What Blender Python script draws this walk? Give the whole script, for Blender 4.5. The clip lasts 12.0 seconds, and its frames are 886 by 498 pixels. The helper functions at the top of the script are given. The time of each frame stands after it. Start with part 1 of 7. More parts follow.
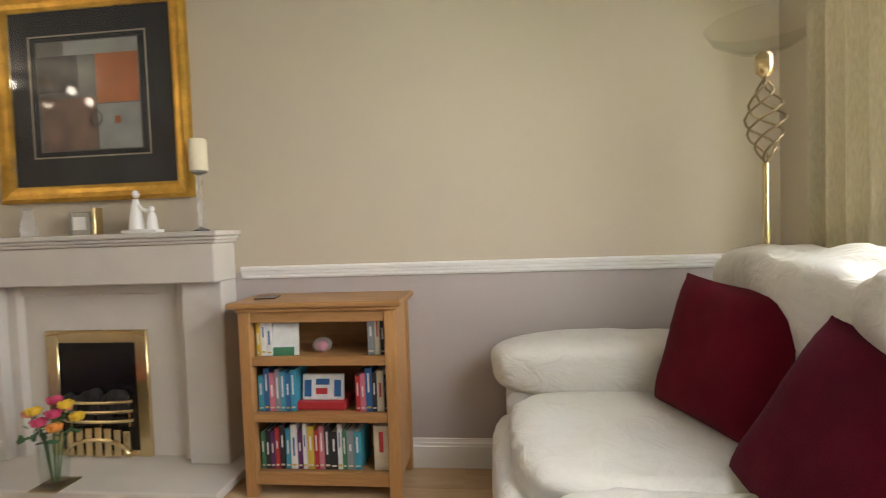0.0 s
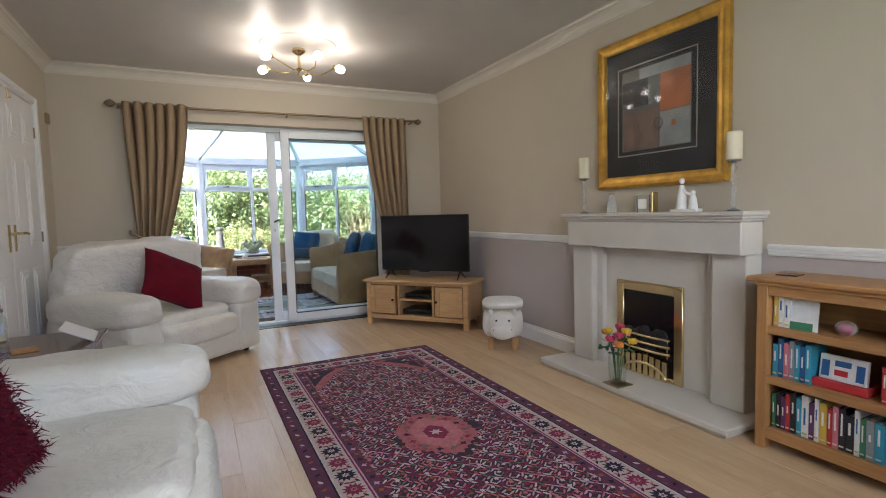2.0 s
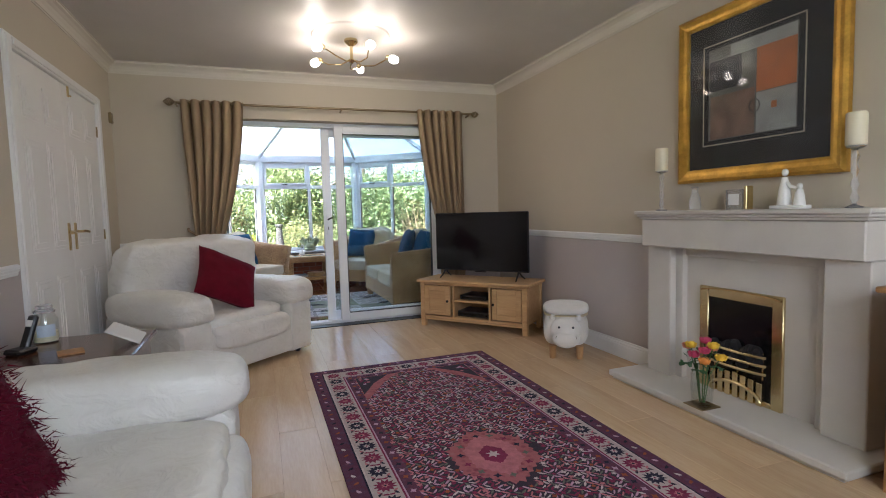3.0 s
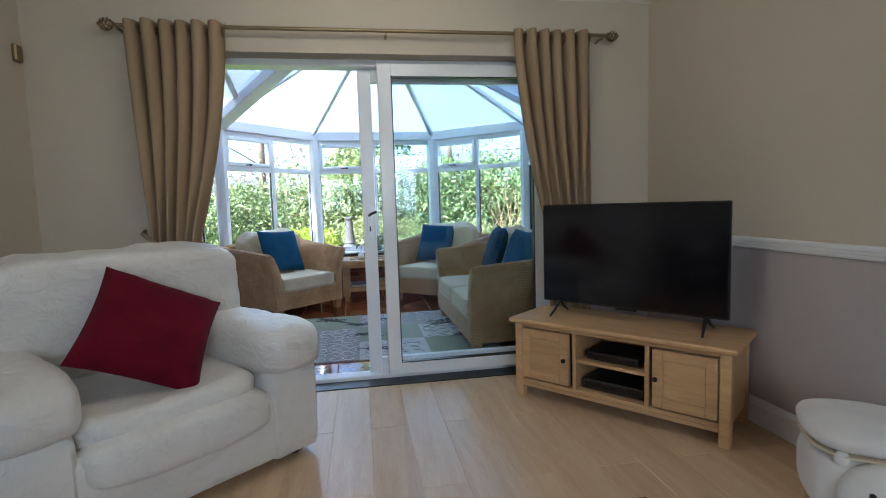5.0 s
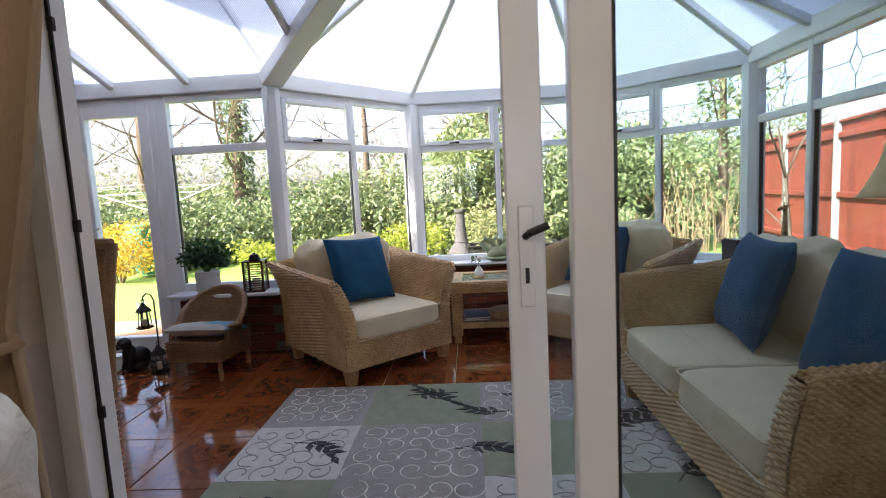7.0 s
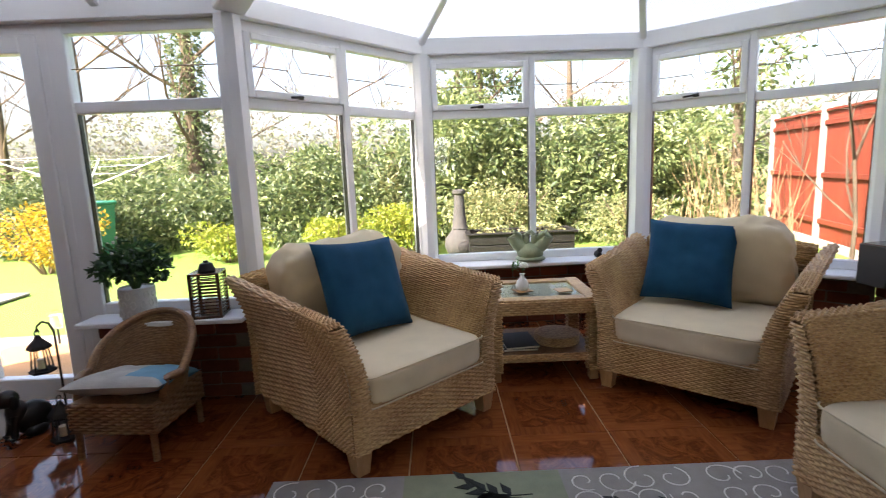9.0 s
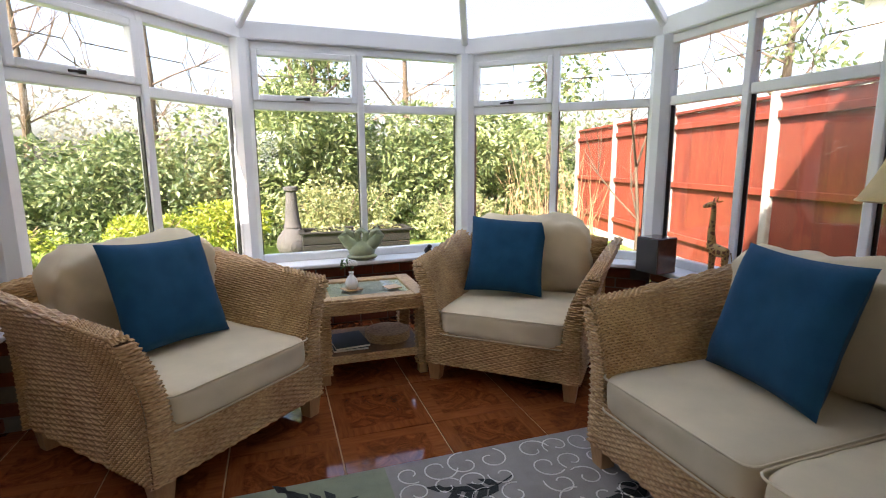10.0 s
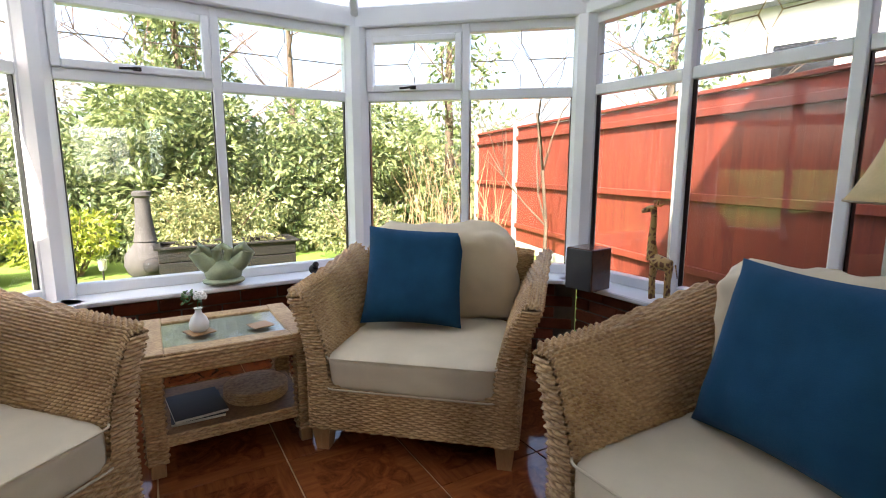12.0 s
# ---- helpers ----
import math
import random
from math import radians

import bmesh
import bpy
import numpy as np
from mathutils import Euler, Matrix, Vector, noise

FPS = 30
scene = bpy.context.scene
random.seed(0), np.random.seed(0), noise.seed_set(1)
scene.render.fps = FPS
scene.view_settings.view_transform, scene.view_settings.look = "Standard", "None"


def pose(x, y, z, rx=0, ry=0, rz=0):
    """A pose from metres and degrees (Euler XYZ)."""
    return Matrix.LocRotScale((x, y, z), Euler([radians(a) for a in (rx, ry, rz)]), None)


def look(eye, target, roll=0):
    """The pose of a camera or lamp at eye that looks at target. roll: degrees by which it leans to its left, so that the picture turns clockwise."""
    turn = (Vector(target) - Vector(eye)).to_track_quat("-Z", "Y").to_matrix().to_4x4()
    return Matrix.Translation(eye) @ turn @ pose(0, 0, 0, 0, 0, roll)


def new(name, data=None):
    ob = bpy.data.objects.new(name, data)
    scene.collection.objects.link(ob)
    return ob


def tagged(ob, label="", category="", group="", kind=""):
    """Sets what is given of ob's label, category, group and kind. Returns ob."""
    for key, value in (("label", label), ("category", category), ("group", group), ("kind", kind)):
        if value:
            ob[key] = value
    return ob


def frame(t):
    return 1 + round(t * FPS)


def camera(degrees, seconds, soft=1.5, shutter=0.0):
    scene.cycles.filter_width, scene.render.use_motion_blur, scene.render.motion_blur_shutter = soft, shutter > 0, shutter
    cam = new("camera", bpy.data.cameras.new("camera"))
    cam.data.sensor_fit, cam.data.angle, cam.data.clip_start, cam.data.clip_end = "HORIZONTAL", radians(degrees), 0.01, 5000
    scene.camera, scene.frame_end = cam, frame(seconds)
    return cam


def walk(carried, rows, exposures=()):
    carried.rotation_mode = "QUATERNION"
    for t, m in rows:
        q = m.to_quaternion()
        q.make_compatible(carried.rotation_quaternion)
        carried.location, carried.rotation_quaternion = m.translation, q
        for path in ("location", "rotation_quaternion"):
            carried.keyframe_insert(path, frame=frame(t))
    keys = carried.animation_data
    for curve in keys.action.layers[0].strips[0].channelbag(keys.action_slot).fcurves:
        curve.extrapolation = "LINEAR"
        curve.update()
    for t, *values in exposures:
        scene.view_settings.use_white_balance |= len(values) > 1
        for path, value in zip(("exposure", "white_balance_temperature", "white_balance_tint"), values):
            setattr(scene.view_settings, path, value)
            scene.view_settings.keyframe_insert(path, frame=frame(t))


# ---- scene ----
cam = camera(82.7, 12.0, 1.0, 0.12)
PATH = [
    (0, (0.363, 0.12, 1.087), (0.153, 2.107, 1.005), -2.0),
    (0.5, (0.499, -0.076, 1.117), (-0.431, 1.691, 1.001), -1.5),
    (1, (0.652, -0.19, 1.112), (-0.809, 1.169, 0.98), -1.1),
    (1.5, (0.725, -0.255, 1.135), (-0.969, 0.799, 1.0), -1.5),
    (2, (0.749, -0.273, 1.143), (-1.042, 0.607, 1.0), -1.5),
    (2.5, (0.733, -0.262, 1.144), (-1.112, 0.497, 0.997), -1.5),
    (3, (0.51, -0.175, 1.148), (-1.366, 0.501, 0.998), -1.6),
    (3.2, (0.36, -0.125, 1.162), (-1.527, 0.523, 1.013), -1.6),
    (4.8, (-1.235, 0.401, 1.143), (-3.191, 0.78, 0.977), -1.2),
    (5, (-1.485, 0.425, 1.156), (-3.451, 0.747, 0.975), -1.8),
    (5.5, (-2.079, 0.462, 1.185), (-4.059, 0.663, 0.987), -2.4),
    (6, (-2.663, 0.5, 1.192), (-4.649, 0.615, 0.981), -2.8),
    (6.5, (-3.198, 0.49, 1.203), (-5.187, 0.516, 0.99), -2.4),
    (7, (-3.72, 0.368, 1.195), (-5.705, 0.257, 0.978), -3.0),
    (7.2, (-3.91, 0.304, 1.205), (-5.891, 0.14, 0.985), -3.3),
    (8.8, (-4.859, -0.091, 1.26), (-6.83, -0.235, 0.948), -2.8),
    (9, (-4.871, -0.069, 1.262), (-6.845, -0.055, 0.939), -2.3),
    (9.5, (-4.901, -0.008, 1.246), (-6.843, 0.33, 0.911), -1.1),
    (10, (-4.906, 0.021, 1.241), (-6.776, 0.643, 0.901), -0.4),
    (10.5, (-4.905, 0.054, 1.252), (-6.685, 0.895, 0.903), -0.0),
    (11, (-4.947, 0.083, 1.22), (-6.65, 1.075, 0.878), 0.2),
    (11.5, (-5.204, 0.177, 1.174), (-6.879, 1.219, 0.844), 0.4),
    (12, (-5.568, 0.282, 1.18), (-7.274, 1.277, 0.865), 0.1),
]
walk(cam, [(t, look(eye, target, roll)) for t, eye, target, roll in PATH],
     [(0.0, 3.2, 6300, 16), (0.5, 3.25, 5500, 13), (1.0, 3.06, 5350, 11), (1.5, 3.0, 5500, 13), (2.5, 2.88, 5600, 16), (3.2, 2.86, 5550, 16), (4.8, 2.72, 5150, 10), (5.5, 2.60, 5200, 10), (6.0, 2.48, 5250, 14), (6.5, 2.46, 5650, 16), (7.2, 2.42, 6350, 20), (8.8, 2.36, 6650, 20), (12.0, 2.46, 6600, 19)])

# ---- daylight ----
world = bpy.data.worlds.new("daylight")
scene.world = world
world.use_nodes = True
wn, wl = world.node_tree.nodes, world.node_tree.links
sky = wn.new("ShaderNodeTexSky")
sky.sky_type, sky.sun_disc = "NISHITA", False
sky.sun_elevation, sky.sun_rotation = radians(42), radians(140)
sky.air_density, sky.dust_density, sky.ozone_density = 1.0, 5.0, 0.3
wn["Background"].inputs["Strength"].default_value = 0.15
wl.new(sky.outputs[0], wn["Background"].inputs["Color"])
sun = new("sun", bpy.data.lights.new("sun", "SUN"))
sun.data.energy, sun.data.angle, sun.data.color = 5.0, radians(0.6), (1.0, 0.95, 0.86)
SUN = Vector((math.sin(radians(140)) * math.cos(radians(42)), math.cos(radians(140)) * math.cos(radians(42)), math.sin(radians(42))))
sun.matrix_world = look(SUN * 30, (0, 0, 0))


def window_light(m, width, height, power):
    """The sky's light in a window's opening."""
    ob = new("window_light", bpy.data.lights.new("window_light", "AREA"))
    ob.data.shape, ob.data.size, ob.data.size_y, ob.data.energy = "RECTANGLE", width, height, power
    ob.data.color, ob.data.spread = (0.95, 0.98, 1.0), radians(130)
    ob.matrix_world = m


window_light(pose(1.66, 0.9, 1.55, 68, 0, 90), 2.2, 1.1, 9.5)


# ---- materials ----
def nodes_of(name):
    m = bpy.data.materials.new(name)
    m.use_nodes = True
    return m, m.node_tree.nodes, m.node_tree.links, m.node_tree.nodes["Principled BSDF"]


def tex(n, l, kind, scale, stretch=(1, 1, 1), space="Object", **sets):
    co, mp, t = n.new("ShaderNodeTexCoord"), n.new("ShaderNodeMapping"), n.new(kind)
    mp.inputs["Scale"].default_value = stretch
    l.new(co.outputs[space], mp.inputs["Vector"])
    l.new(mp.outputs[0], t.inputs["Vector"])
    if kind != "ShaderNodeTexBrick":
        t.inputs["Scale"].default_value = scale
    for k, v in sets.items():
        t.inputs[k].default_value = v
    return t


def ramp(n, l, fac, stops):
    r = n.new("ShaderNodeValToRGB")
    while len(r.color_ramp.elements) < len(stops):
        r.color_ramp.elements.new(0.5)
    for e, (at, c) in zip(r.color_ramp.elements, stops):
        e.position, e.color = at, (*c, 1)
    l.new(fac, r.inputs["Fac"])
    return r.outputs["Color"]


def blend(n, l, fac, a, b, how="MIX"):
    m = n.new("ShaderNodeMix")
    m.data_type, m.blend_type = "RGBA", how
    for sock, v in ((m.inputs["Factor"], fac), (m.inputs["A"], a), (m.inputs["B"], b)):
        if isinstance(v, (int, float)):
            sock.default_value = v
        elif isinstance(v, tuple):
            sock.default_value = (*v, 1)
        else:
            l.new(v, sock)
    return m.outputs["Result"]


def bumped(n, l, bsdf, height, strength, distance=0.01):
    b = n.new("ShaderNodeBump")
    b.inputs["Strength"].default_value, b.inputs["Distance"].default_value = strength, distance
    l.new(height, b.inputs["Height"])
    l.new(b.outputs[0], bsdf.inputs["Normal"])


def plain(name, c, rough=0.6, metal=0.0, vary=0.12, scale=6.0, grain=120.0, bump=0.15, stretch=(1, 1, 1), coat=0.0, per_piece=0.0, sheen=0.0):
    """A surface with stains at one scale and fine grain at another."""
    m, n, l, b = nodes_of(name)
    big = tex(n, l, "ShaderNodeTexNoise", scale, stretch, Detail=5.0)
    fine = tex(n, l, "ShaderNodeTexNoise", grain, stretch, Detail=3.0)
    lo, hi = tuple(x * (1 - vary) for x in c), tuple(min(1, x * (1 + vary)) for x in c)
    col = ramp(n, l, big.outputs["Fac"], [(0.3, lo), (0.7, hi)])
    col = blend(n, l, 0.25, col, ramp(n, l, fine.outputs["Fac"], [(0.3, lo), (0.7, hi)]))
    if per_piece:
        info, hsv = n.new("ShaderNodeObjectInfo"), n.new("ShaderNodeHueSaturation")
        mr = n.new("ShaderNodeMapRange")
        mr.inputs["To Min"].default_value, mr.inputs["To Max"].default_value = 1 - per_piece, 1 + per_piece
        l.new(info.outputs["Random"], mr.inputs["Value"])
        l.new(mr.outputs[0], hsv.inputs["Value"])
        l.new(col, hsv.inputs["Color"])
        col = hsv.outputs["Color"]
    l.new(col, b.inputs["Base Color"])
    b.inputs["Roughness"].default_value, b.inputs["Metallic"].default_value = rough, metal
    b.inputs["Coat Weight"].default_value = coat
    b.inputs["Sheen Weight"].default_value = sheen
    if rough >= 0.85:
        b.inputs["Specular IOR Level"].default_value = 0.15
    if bump:
        bumped(n, l, b, fine.outputs["Fac"], bump, 0.004)
    return m


def wood(name, a, b_, c, rough=0.4, scale=3.0, stretch=(1, 12, 12), per_piece=0.08, coat=0.0):
    m, n, l, b = nodes_of(name)
    grain = tex(n, l, "ShaderNodeTexNoise", scale, stretch, Detail=8.0, Roughness=0.65, Distortion=0.6)
    fine = tex(n, l, "ShaderNodeTexNoise", scale * 9, stretch, Detail=4.0)
    if per_piece:
        info, add = n.new("ShaderNodeObjectInfo"), n.new("ShaderNodeVectorMath")
        add.operation = "ADD"
        mul = n.new("ShaderNodeMath")
        mul.operation, mul.inputs[1].default_value = "MULTIPLY", 40.0
        l.new(info.outputs["Random"], mul.inputs[0])
        mp = grain.inputs["Vector"].links[0].from_node
        l.new(mp.outputs[0], add.inputs[0])
        l.new(mul.outputs[0], add.inputs[1])
        l.new(add.outputs[0], grain.inputs["Vector"])
    col = ramp(n, l, grain.outputs["Fac"], [(0.25, a), (0.5, b_), (0.75, c)])
    col = blend(n, l, 0.2, col, ramp(n, l, fine.outputs["Fac"], [(0.35, a), (0.65, c)]))
    if per_piece:
        hsv, mr = n.new("ShaderNodeHueSaturation"), n.new("ShaderNodeMapRange")
        mr.inputs["To Min"].default_value, mr.inputs["To Max"].default_value = 1 - per_piece, 1 + per_piece
        l.new(info.outputs["Random"], mr.inputs["Value"])
        l.new(mr.outputs[0], hsv.inputs["Value"])
        l.new(col, hsv.inputs["Color"])
        col = hsv.outputs["Color"]
    l.new(col, b.inputs["Base Color"])
    b.inputs["Roughness"].default_value, b.inputs["Coat Weight"].default_value = rough, coat
    bumped(n, l, b, fine.outputs["Fac"], 0.08, 0.003)
    return m


def glass(name, tint=(0.96, 0.98, 0.98), gloss=1.0):
    m, n, l, b = nodes_of(name)
    n.remove(b)
    out = n["Material Output"]
    tr, gl, fr, mx = n.new("ShaderNodeBsdfTransparent"), n.new("ShaderNodeBsdfGlossy"), n.new("ShaderNodeLayerWeight"), n.new("ShaderNodeMixShader")
    pw, ad = n.new("ShaderNodeMath"), n.new("ShaderNodeMath")
    pw.operation, pw.inputs[1].default_value = "POWER", 5.0
    ad.operation, ad.inputs[1].default_value, ad.inputs[2].default_value = "MULTIPLY_ADD", 0.6, 0.03 * gloss
    tr.inputs[0].default_value = (*tint, 1)
    gl.inputs["Roughness"].default_value = 0.02
    l.new(fr.outputs["Facing"], pw.inputs[0])
    l.new(pw.outputs[0], ad.inputs[0])
    l.new(ad.outputs[0], mx.inputs[0])
    l.new(tr.outputs[0], mx.inputs[1])
    l.new(gl.outputs[0], mx.inputs[2])
    l.new(mx.outputs[0], out.inputs["Surface"])
    return m


def glowing(name, c, strength):
    m, n, l, b = nodes_of(name)
    b.inputs["Base Color"].default_value = (*c, 1)
    b.inputs["Emission Color"].default_value = (*c, 1)
    b.inputs["Emission Strength"].default_value = strength
    return m


def polycarbonate():
    """Ribbed opal roof sheet that lets diffused daylight through."""
    m, n, l, b = nodes_of("opal_polycarbonate")
    out = n["Material Output"]
    tl, mx = n.new("ShaderNodeBsdfTranslucent"), n.new("ShaderNodeMixShader")
    w = tex(n, l, "ShaderNodeTexWave", 28.0, Distortion=0.0)
    w.bands_direction = "Y"
    col = ramp(n, l, w.outputs["Fac"], [(0.3, (0.47, 0.51, 0.55)), (0.8, (0.68, 0.73, 0.78))])
    l.new(col, tl.inputs[0])
    b.inputs["Base Color"].default_value, b.inputs["Roughness"].default_value = (0.8, 0.82, 0.84, 1), 0.3
    mx.inputs[0].default_value = 0.78
    l.new(b.outputs[0], mx.inputs[1])
    l.new(tl.outputs[0], mx.inputs[2])
    l.new(mx.outputs[0], out.inputs["Surface"])
    return m


def leaf_material(name, dark, light, warm):
    m, n, l, b = nodes_of(name)
    geo = n.new("ShaderNodeNewGeometry")
    out = n["Material Output"]
    col = ramp(n, l, geo.outputs["Random Per Island"], [(0.0, dark), (0.6, light), (1.0, warm)])
    l.new(col, b.inputs["Base Color"])
    b.inputs["Roughness"].default_value = 0.45
    tl, mx = n.new("ShaderNodeBsdfTranslucent"), n.new("ShaderNodeMixShader")
    l.new(col, tl.inputs[0])
    mx.inputs[0].default_value = 0.35
    l.new(b.outputs[0], mx.inputs[1])
    l.new(tl.outputs[0], mx.inputs[2])
    l.new(mx.outputs[0], out.inputs["Surface"])
    return m


def wicker_material(name, lo, mid, hi):
    m, n, l, b = nodes_of(name)
    big = tex(n, l, "ShaderNodeTexNoise", 7.0, Detail=4.0)
    strand = tex(n, l, "ShaderNodeTexNoise", 60.0, (1, 1, 3), Detail=4.0)
    col = ramp(n, l, strand.outputs["Fac"], [(0.3, lo), (0.5, mid), (0.7, hi)])
    col = blend(n, l, 0.3, col, ramp(n, l, big.outputs["Fac"], [(0.35, lo), (0.65, hi)]))
    l.new(col, b.inputs["Base Color"])
    b.inputs["Roughness"].default_value = 0.5
    bumped(n, l, b, strand.outputs["Fac"], 0.3, 0.002)
    return m


def rug_material(name, field, spots, bump_scale=350.0):
    m, n, l, b = nodes_of(name)
    v = tex(n, l, "ShaderNodeTexVoronoi", 34.0)
    f = tex(n, l, "ShaderNodeTexNoise", bump_scale, Detail=2.0)
    col = ramp(n, l, v.outputs["Color"], spots)
    edge = ramp(n, l, v.outputs["Distance"], [(0.25, (1, 1, 1)), (0.6, (0, 0, 0))])
    col = blend(n, l, edge, field, col)
    col = blend(n, l, 0.10, col, ramp(n, l, f.outputs["Fac"], [(0.3, (0.01, 0.005, 0.01)), (0.7, (0.3, 0.2, 0.2))]))
    l.new(col, b.inputs["Base Color"])
    b.inputs["Roughness"].default_value, b.inputs["Sheen Weight"].default_value = 0.95, 0.0
    bumped(n, l, b, f.outputs["Fac"], 0.5, 0.004)
    return m


def leather(name):
    """Soft hide: fine pores over broad creases."""
    m, n, l, b = nodes_of(name)
    big = tex(n, l, "ShaderNodeTexNoise", 4.0, Detail=5.0)
    crease = tex(n, l, "ShaderNodeTexNoise", 9.0, (1, 1, 1.6), Detail=3.0, Roughness=0.55, Distortion=1.6)
    pore = tex(n, l, "ShaderNodeTexVoronoi", 260.0)
    col = ramp(n, l, big.outputs["Fac"], [(0.3, (0.70, 0.67, 0.61)), (0.7, (0.78, 0.755, 0.70))])
    col = blend(n, l, 0.12, col, ramp(n, l, crease.outputs["Fac"], [(0.35, (0.52, 0.48, 0.42)), (0.5, (0.72, 0.70, 0.66))]))
    l.new(col, b.inputs["Base Color"])
    b.inputs["Roughness"].default_value = 0.36
    fine, broad = n.new("ShaderNodeBump"), n.new("ShaderNodeBump")
    broad.inputs["Strength"].default_value, broad.inputs["Distance"].default_value = 0.40, 0.030
    fine.inputs["Strength"].default_value, fine.inputs["Distance"].default_value = 0.12, 0.002
    l.new(crease.outputs["Fac"], broad.inputs["Height"])
    l.new(pore.outputs["Distance"], fine.inputs["Height"])
    l.new(broad.outputs[0], fine.inputs["Normal"])
    l.new(fine.outputs[0], b.inputs["Normal"])
    return m


M = {}
M["wall_upper"] = plain("cream_wall_paint", (0.56, 0.49, 0.38), 0.75, vary=0.03, scale=1.2, grain=260, bump=0.12)
M["wall_lower"] = plain("mushroom_wall_paint", (0.46, 0.41, 0.39), 0.7, vary=0.03, scale=1.2, grain=260, bump=0.1)
M["ceiling"] = plain("ceiling_paint", (0.60, 0.57, 0.53), 0.48, vary=0.04, scale=3, grain=45, bump=0.25)
M["white"] = plain("white_gloss_paint", (0.80, 0.79, 0.77), 0.35, vary=0.03, scale=4, grain=90, bump=0.03)
M["upvc"] = plain("white_upvc", (0.82, 0.83, 0.84), 0.28, vary=0.02, scale=4, grain=200, bump=0.02)
M["cornice"] = plain("cream_plaster", (0.66, 0.61, 0.52), 0.6, vary=0.03, scale=3, grain=200, bump=0.08)
M["stone"] = plain("limestone", (0.62, 0.58, 0.52), 0.6, vary=0.05, scale=5, grain=180, bump=0.12)
M["oak"] = wood("oak", (0.30, 0.145, 0.045), (0.42, 0.215, 0.075), (0.52, 0.29, 0.115), 0.42, 2.2, (1, 14, 14))
M["oak_up"] = wood("oak_upright", (0.30, 0.145, 0.045), (0.42, 0.215, 0.075), (0.52, 0.29, 0.115), 0.42, 2.2, (14, 14, 1))
M["pine"] = wood("light_oak", (0.42, 0.24, 0.10), (0.54, 0.335, 0.155), (0.63, 0.42, 0.21), 0.42, 2.2, (1, 14, 14))
M["laminate"] = wood("beech_laminate", (0.52, 0.35, 0.19), (0.61, 0.43, 0.25), (0.69, 0.51, 0.31), 0.26, 1.4, (1, 9, 9), 0.06)
M["mahogany"] = wood("dark_mahogany", (0.045, 0.016, 0.008), (0.085, 0.032, 0.015), (0.14, 0.055, 0.025), 0.22, 2.0, (1, 12, 12), 0.0, 0.3)
M["foot"] = wood("waxed_foot_wood", (0.36, 0.19, 0.07), (0.46, 0.26, 0.11), (0.55, 0.33, 0.15), 0.45, 4.0, (12, 12, 1))
M["leather"] = leather("cream_leather")
M["red"] = plain("wine_velvet", (0.115, 0.003, 0.012), 0.9, vary=0.25, scale=9, grain=260, bump=0.3, sheen=0.03)
M["red_rib"] = plain("ribbed_wine_wool", (0.095, 0.003, 0.014), 0.9, vary=0.25, scale=9, grain=200, bump=0.4, sheen=0.03)
M["teal"] = plain("teal_cloth", (0.010, 0.060, 0.120), 0.9, vary=0.18, scale=10, grain=420, bump=0.35, sheen=0.05)
M["linen"] = plain("stone_linen", (0.66, 0.555, 0.385), 0.9, vary=0.07, scale=7, grain=420, bump=0.3)
M["curtain"] = plain("tan_curtain_cloth", (0.33, 0.235, 0.135), 0.8, vary=0.1, scale=8, grain=300, bump=0.25, stretch=(1, 1, 0.15))
M["gold"] = plain("gilded_wood", (0.62, 0.36, 0.06), 0.38, 0.75, vary=0.3, scale=12, grain=90, bump=0.3)
M["brass"] = plain("polished_brass", (0.72, 0.58, 0.32), 0.22, 1.0, vary=0.12, scale=9, grain=200, bump=0.03)
M["antique"] = plain("antique_brass", (0.30, 0.23, 0.13), 0.4, 0.9, vary=0.2, scale=14, grain=160, bump=0.1)
M["black"] = plain("black_plastic", (0.012, 0.012, 0.013), 0.3, vary=0.1, scale=5, grain=300, bump=0.03)
M["screen"] = plain("dark_screen", (0.006, 0.006, 0.007), 0.12, vary=0.05, scale=2, grain=300, bump=0.0)
M["coal"] = plain("coal_bed", (0.015, 0.013, 0.012), 0.8, vary=0.4, scale=30, grain=90, bump=0.8)
M["iron"] = plain("dark_iron", (0.03, 0.027, 0.025), 0.5, 0.6, vary=0.25, scale=20, grain=160, bump=0.2)
M["glass"] = glass("clear_glass")
M["glass_door"] = glass("door_glass", (0.93, 0.97, 0.98))
M["wicker"] = wicker_material("willow_wicker", (0.25, 0.115, 0.038), (0.52, 0.315, 0.13), (0.68, 0.47, 0.235))
M["wicker_dark"] = wicker_material("brown_wicker", (0.13, 0.06, 0.02), (0.24, 0.12, 0.05), (0.34, 0.19, 0.085))
M["roof"] = polycarbonate()


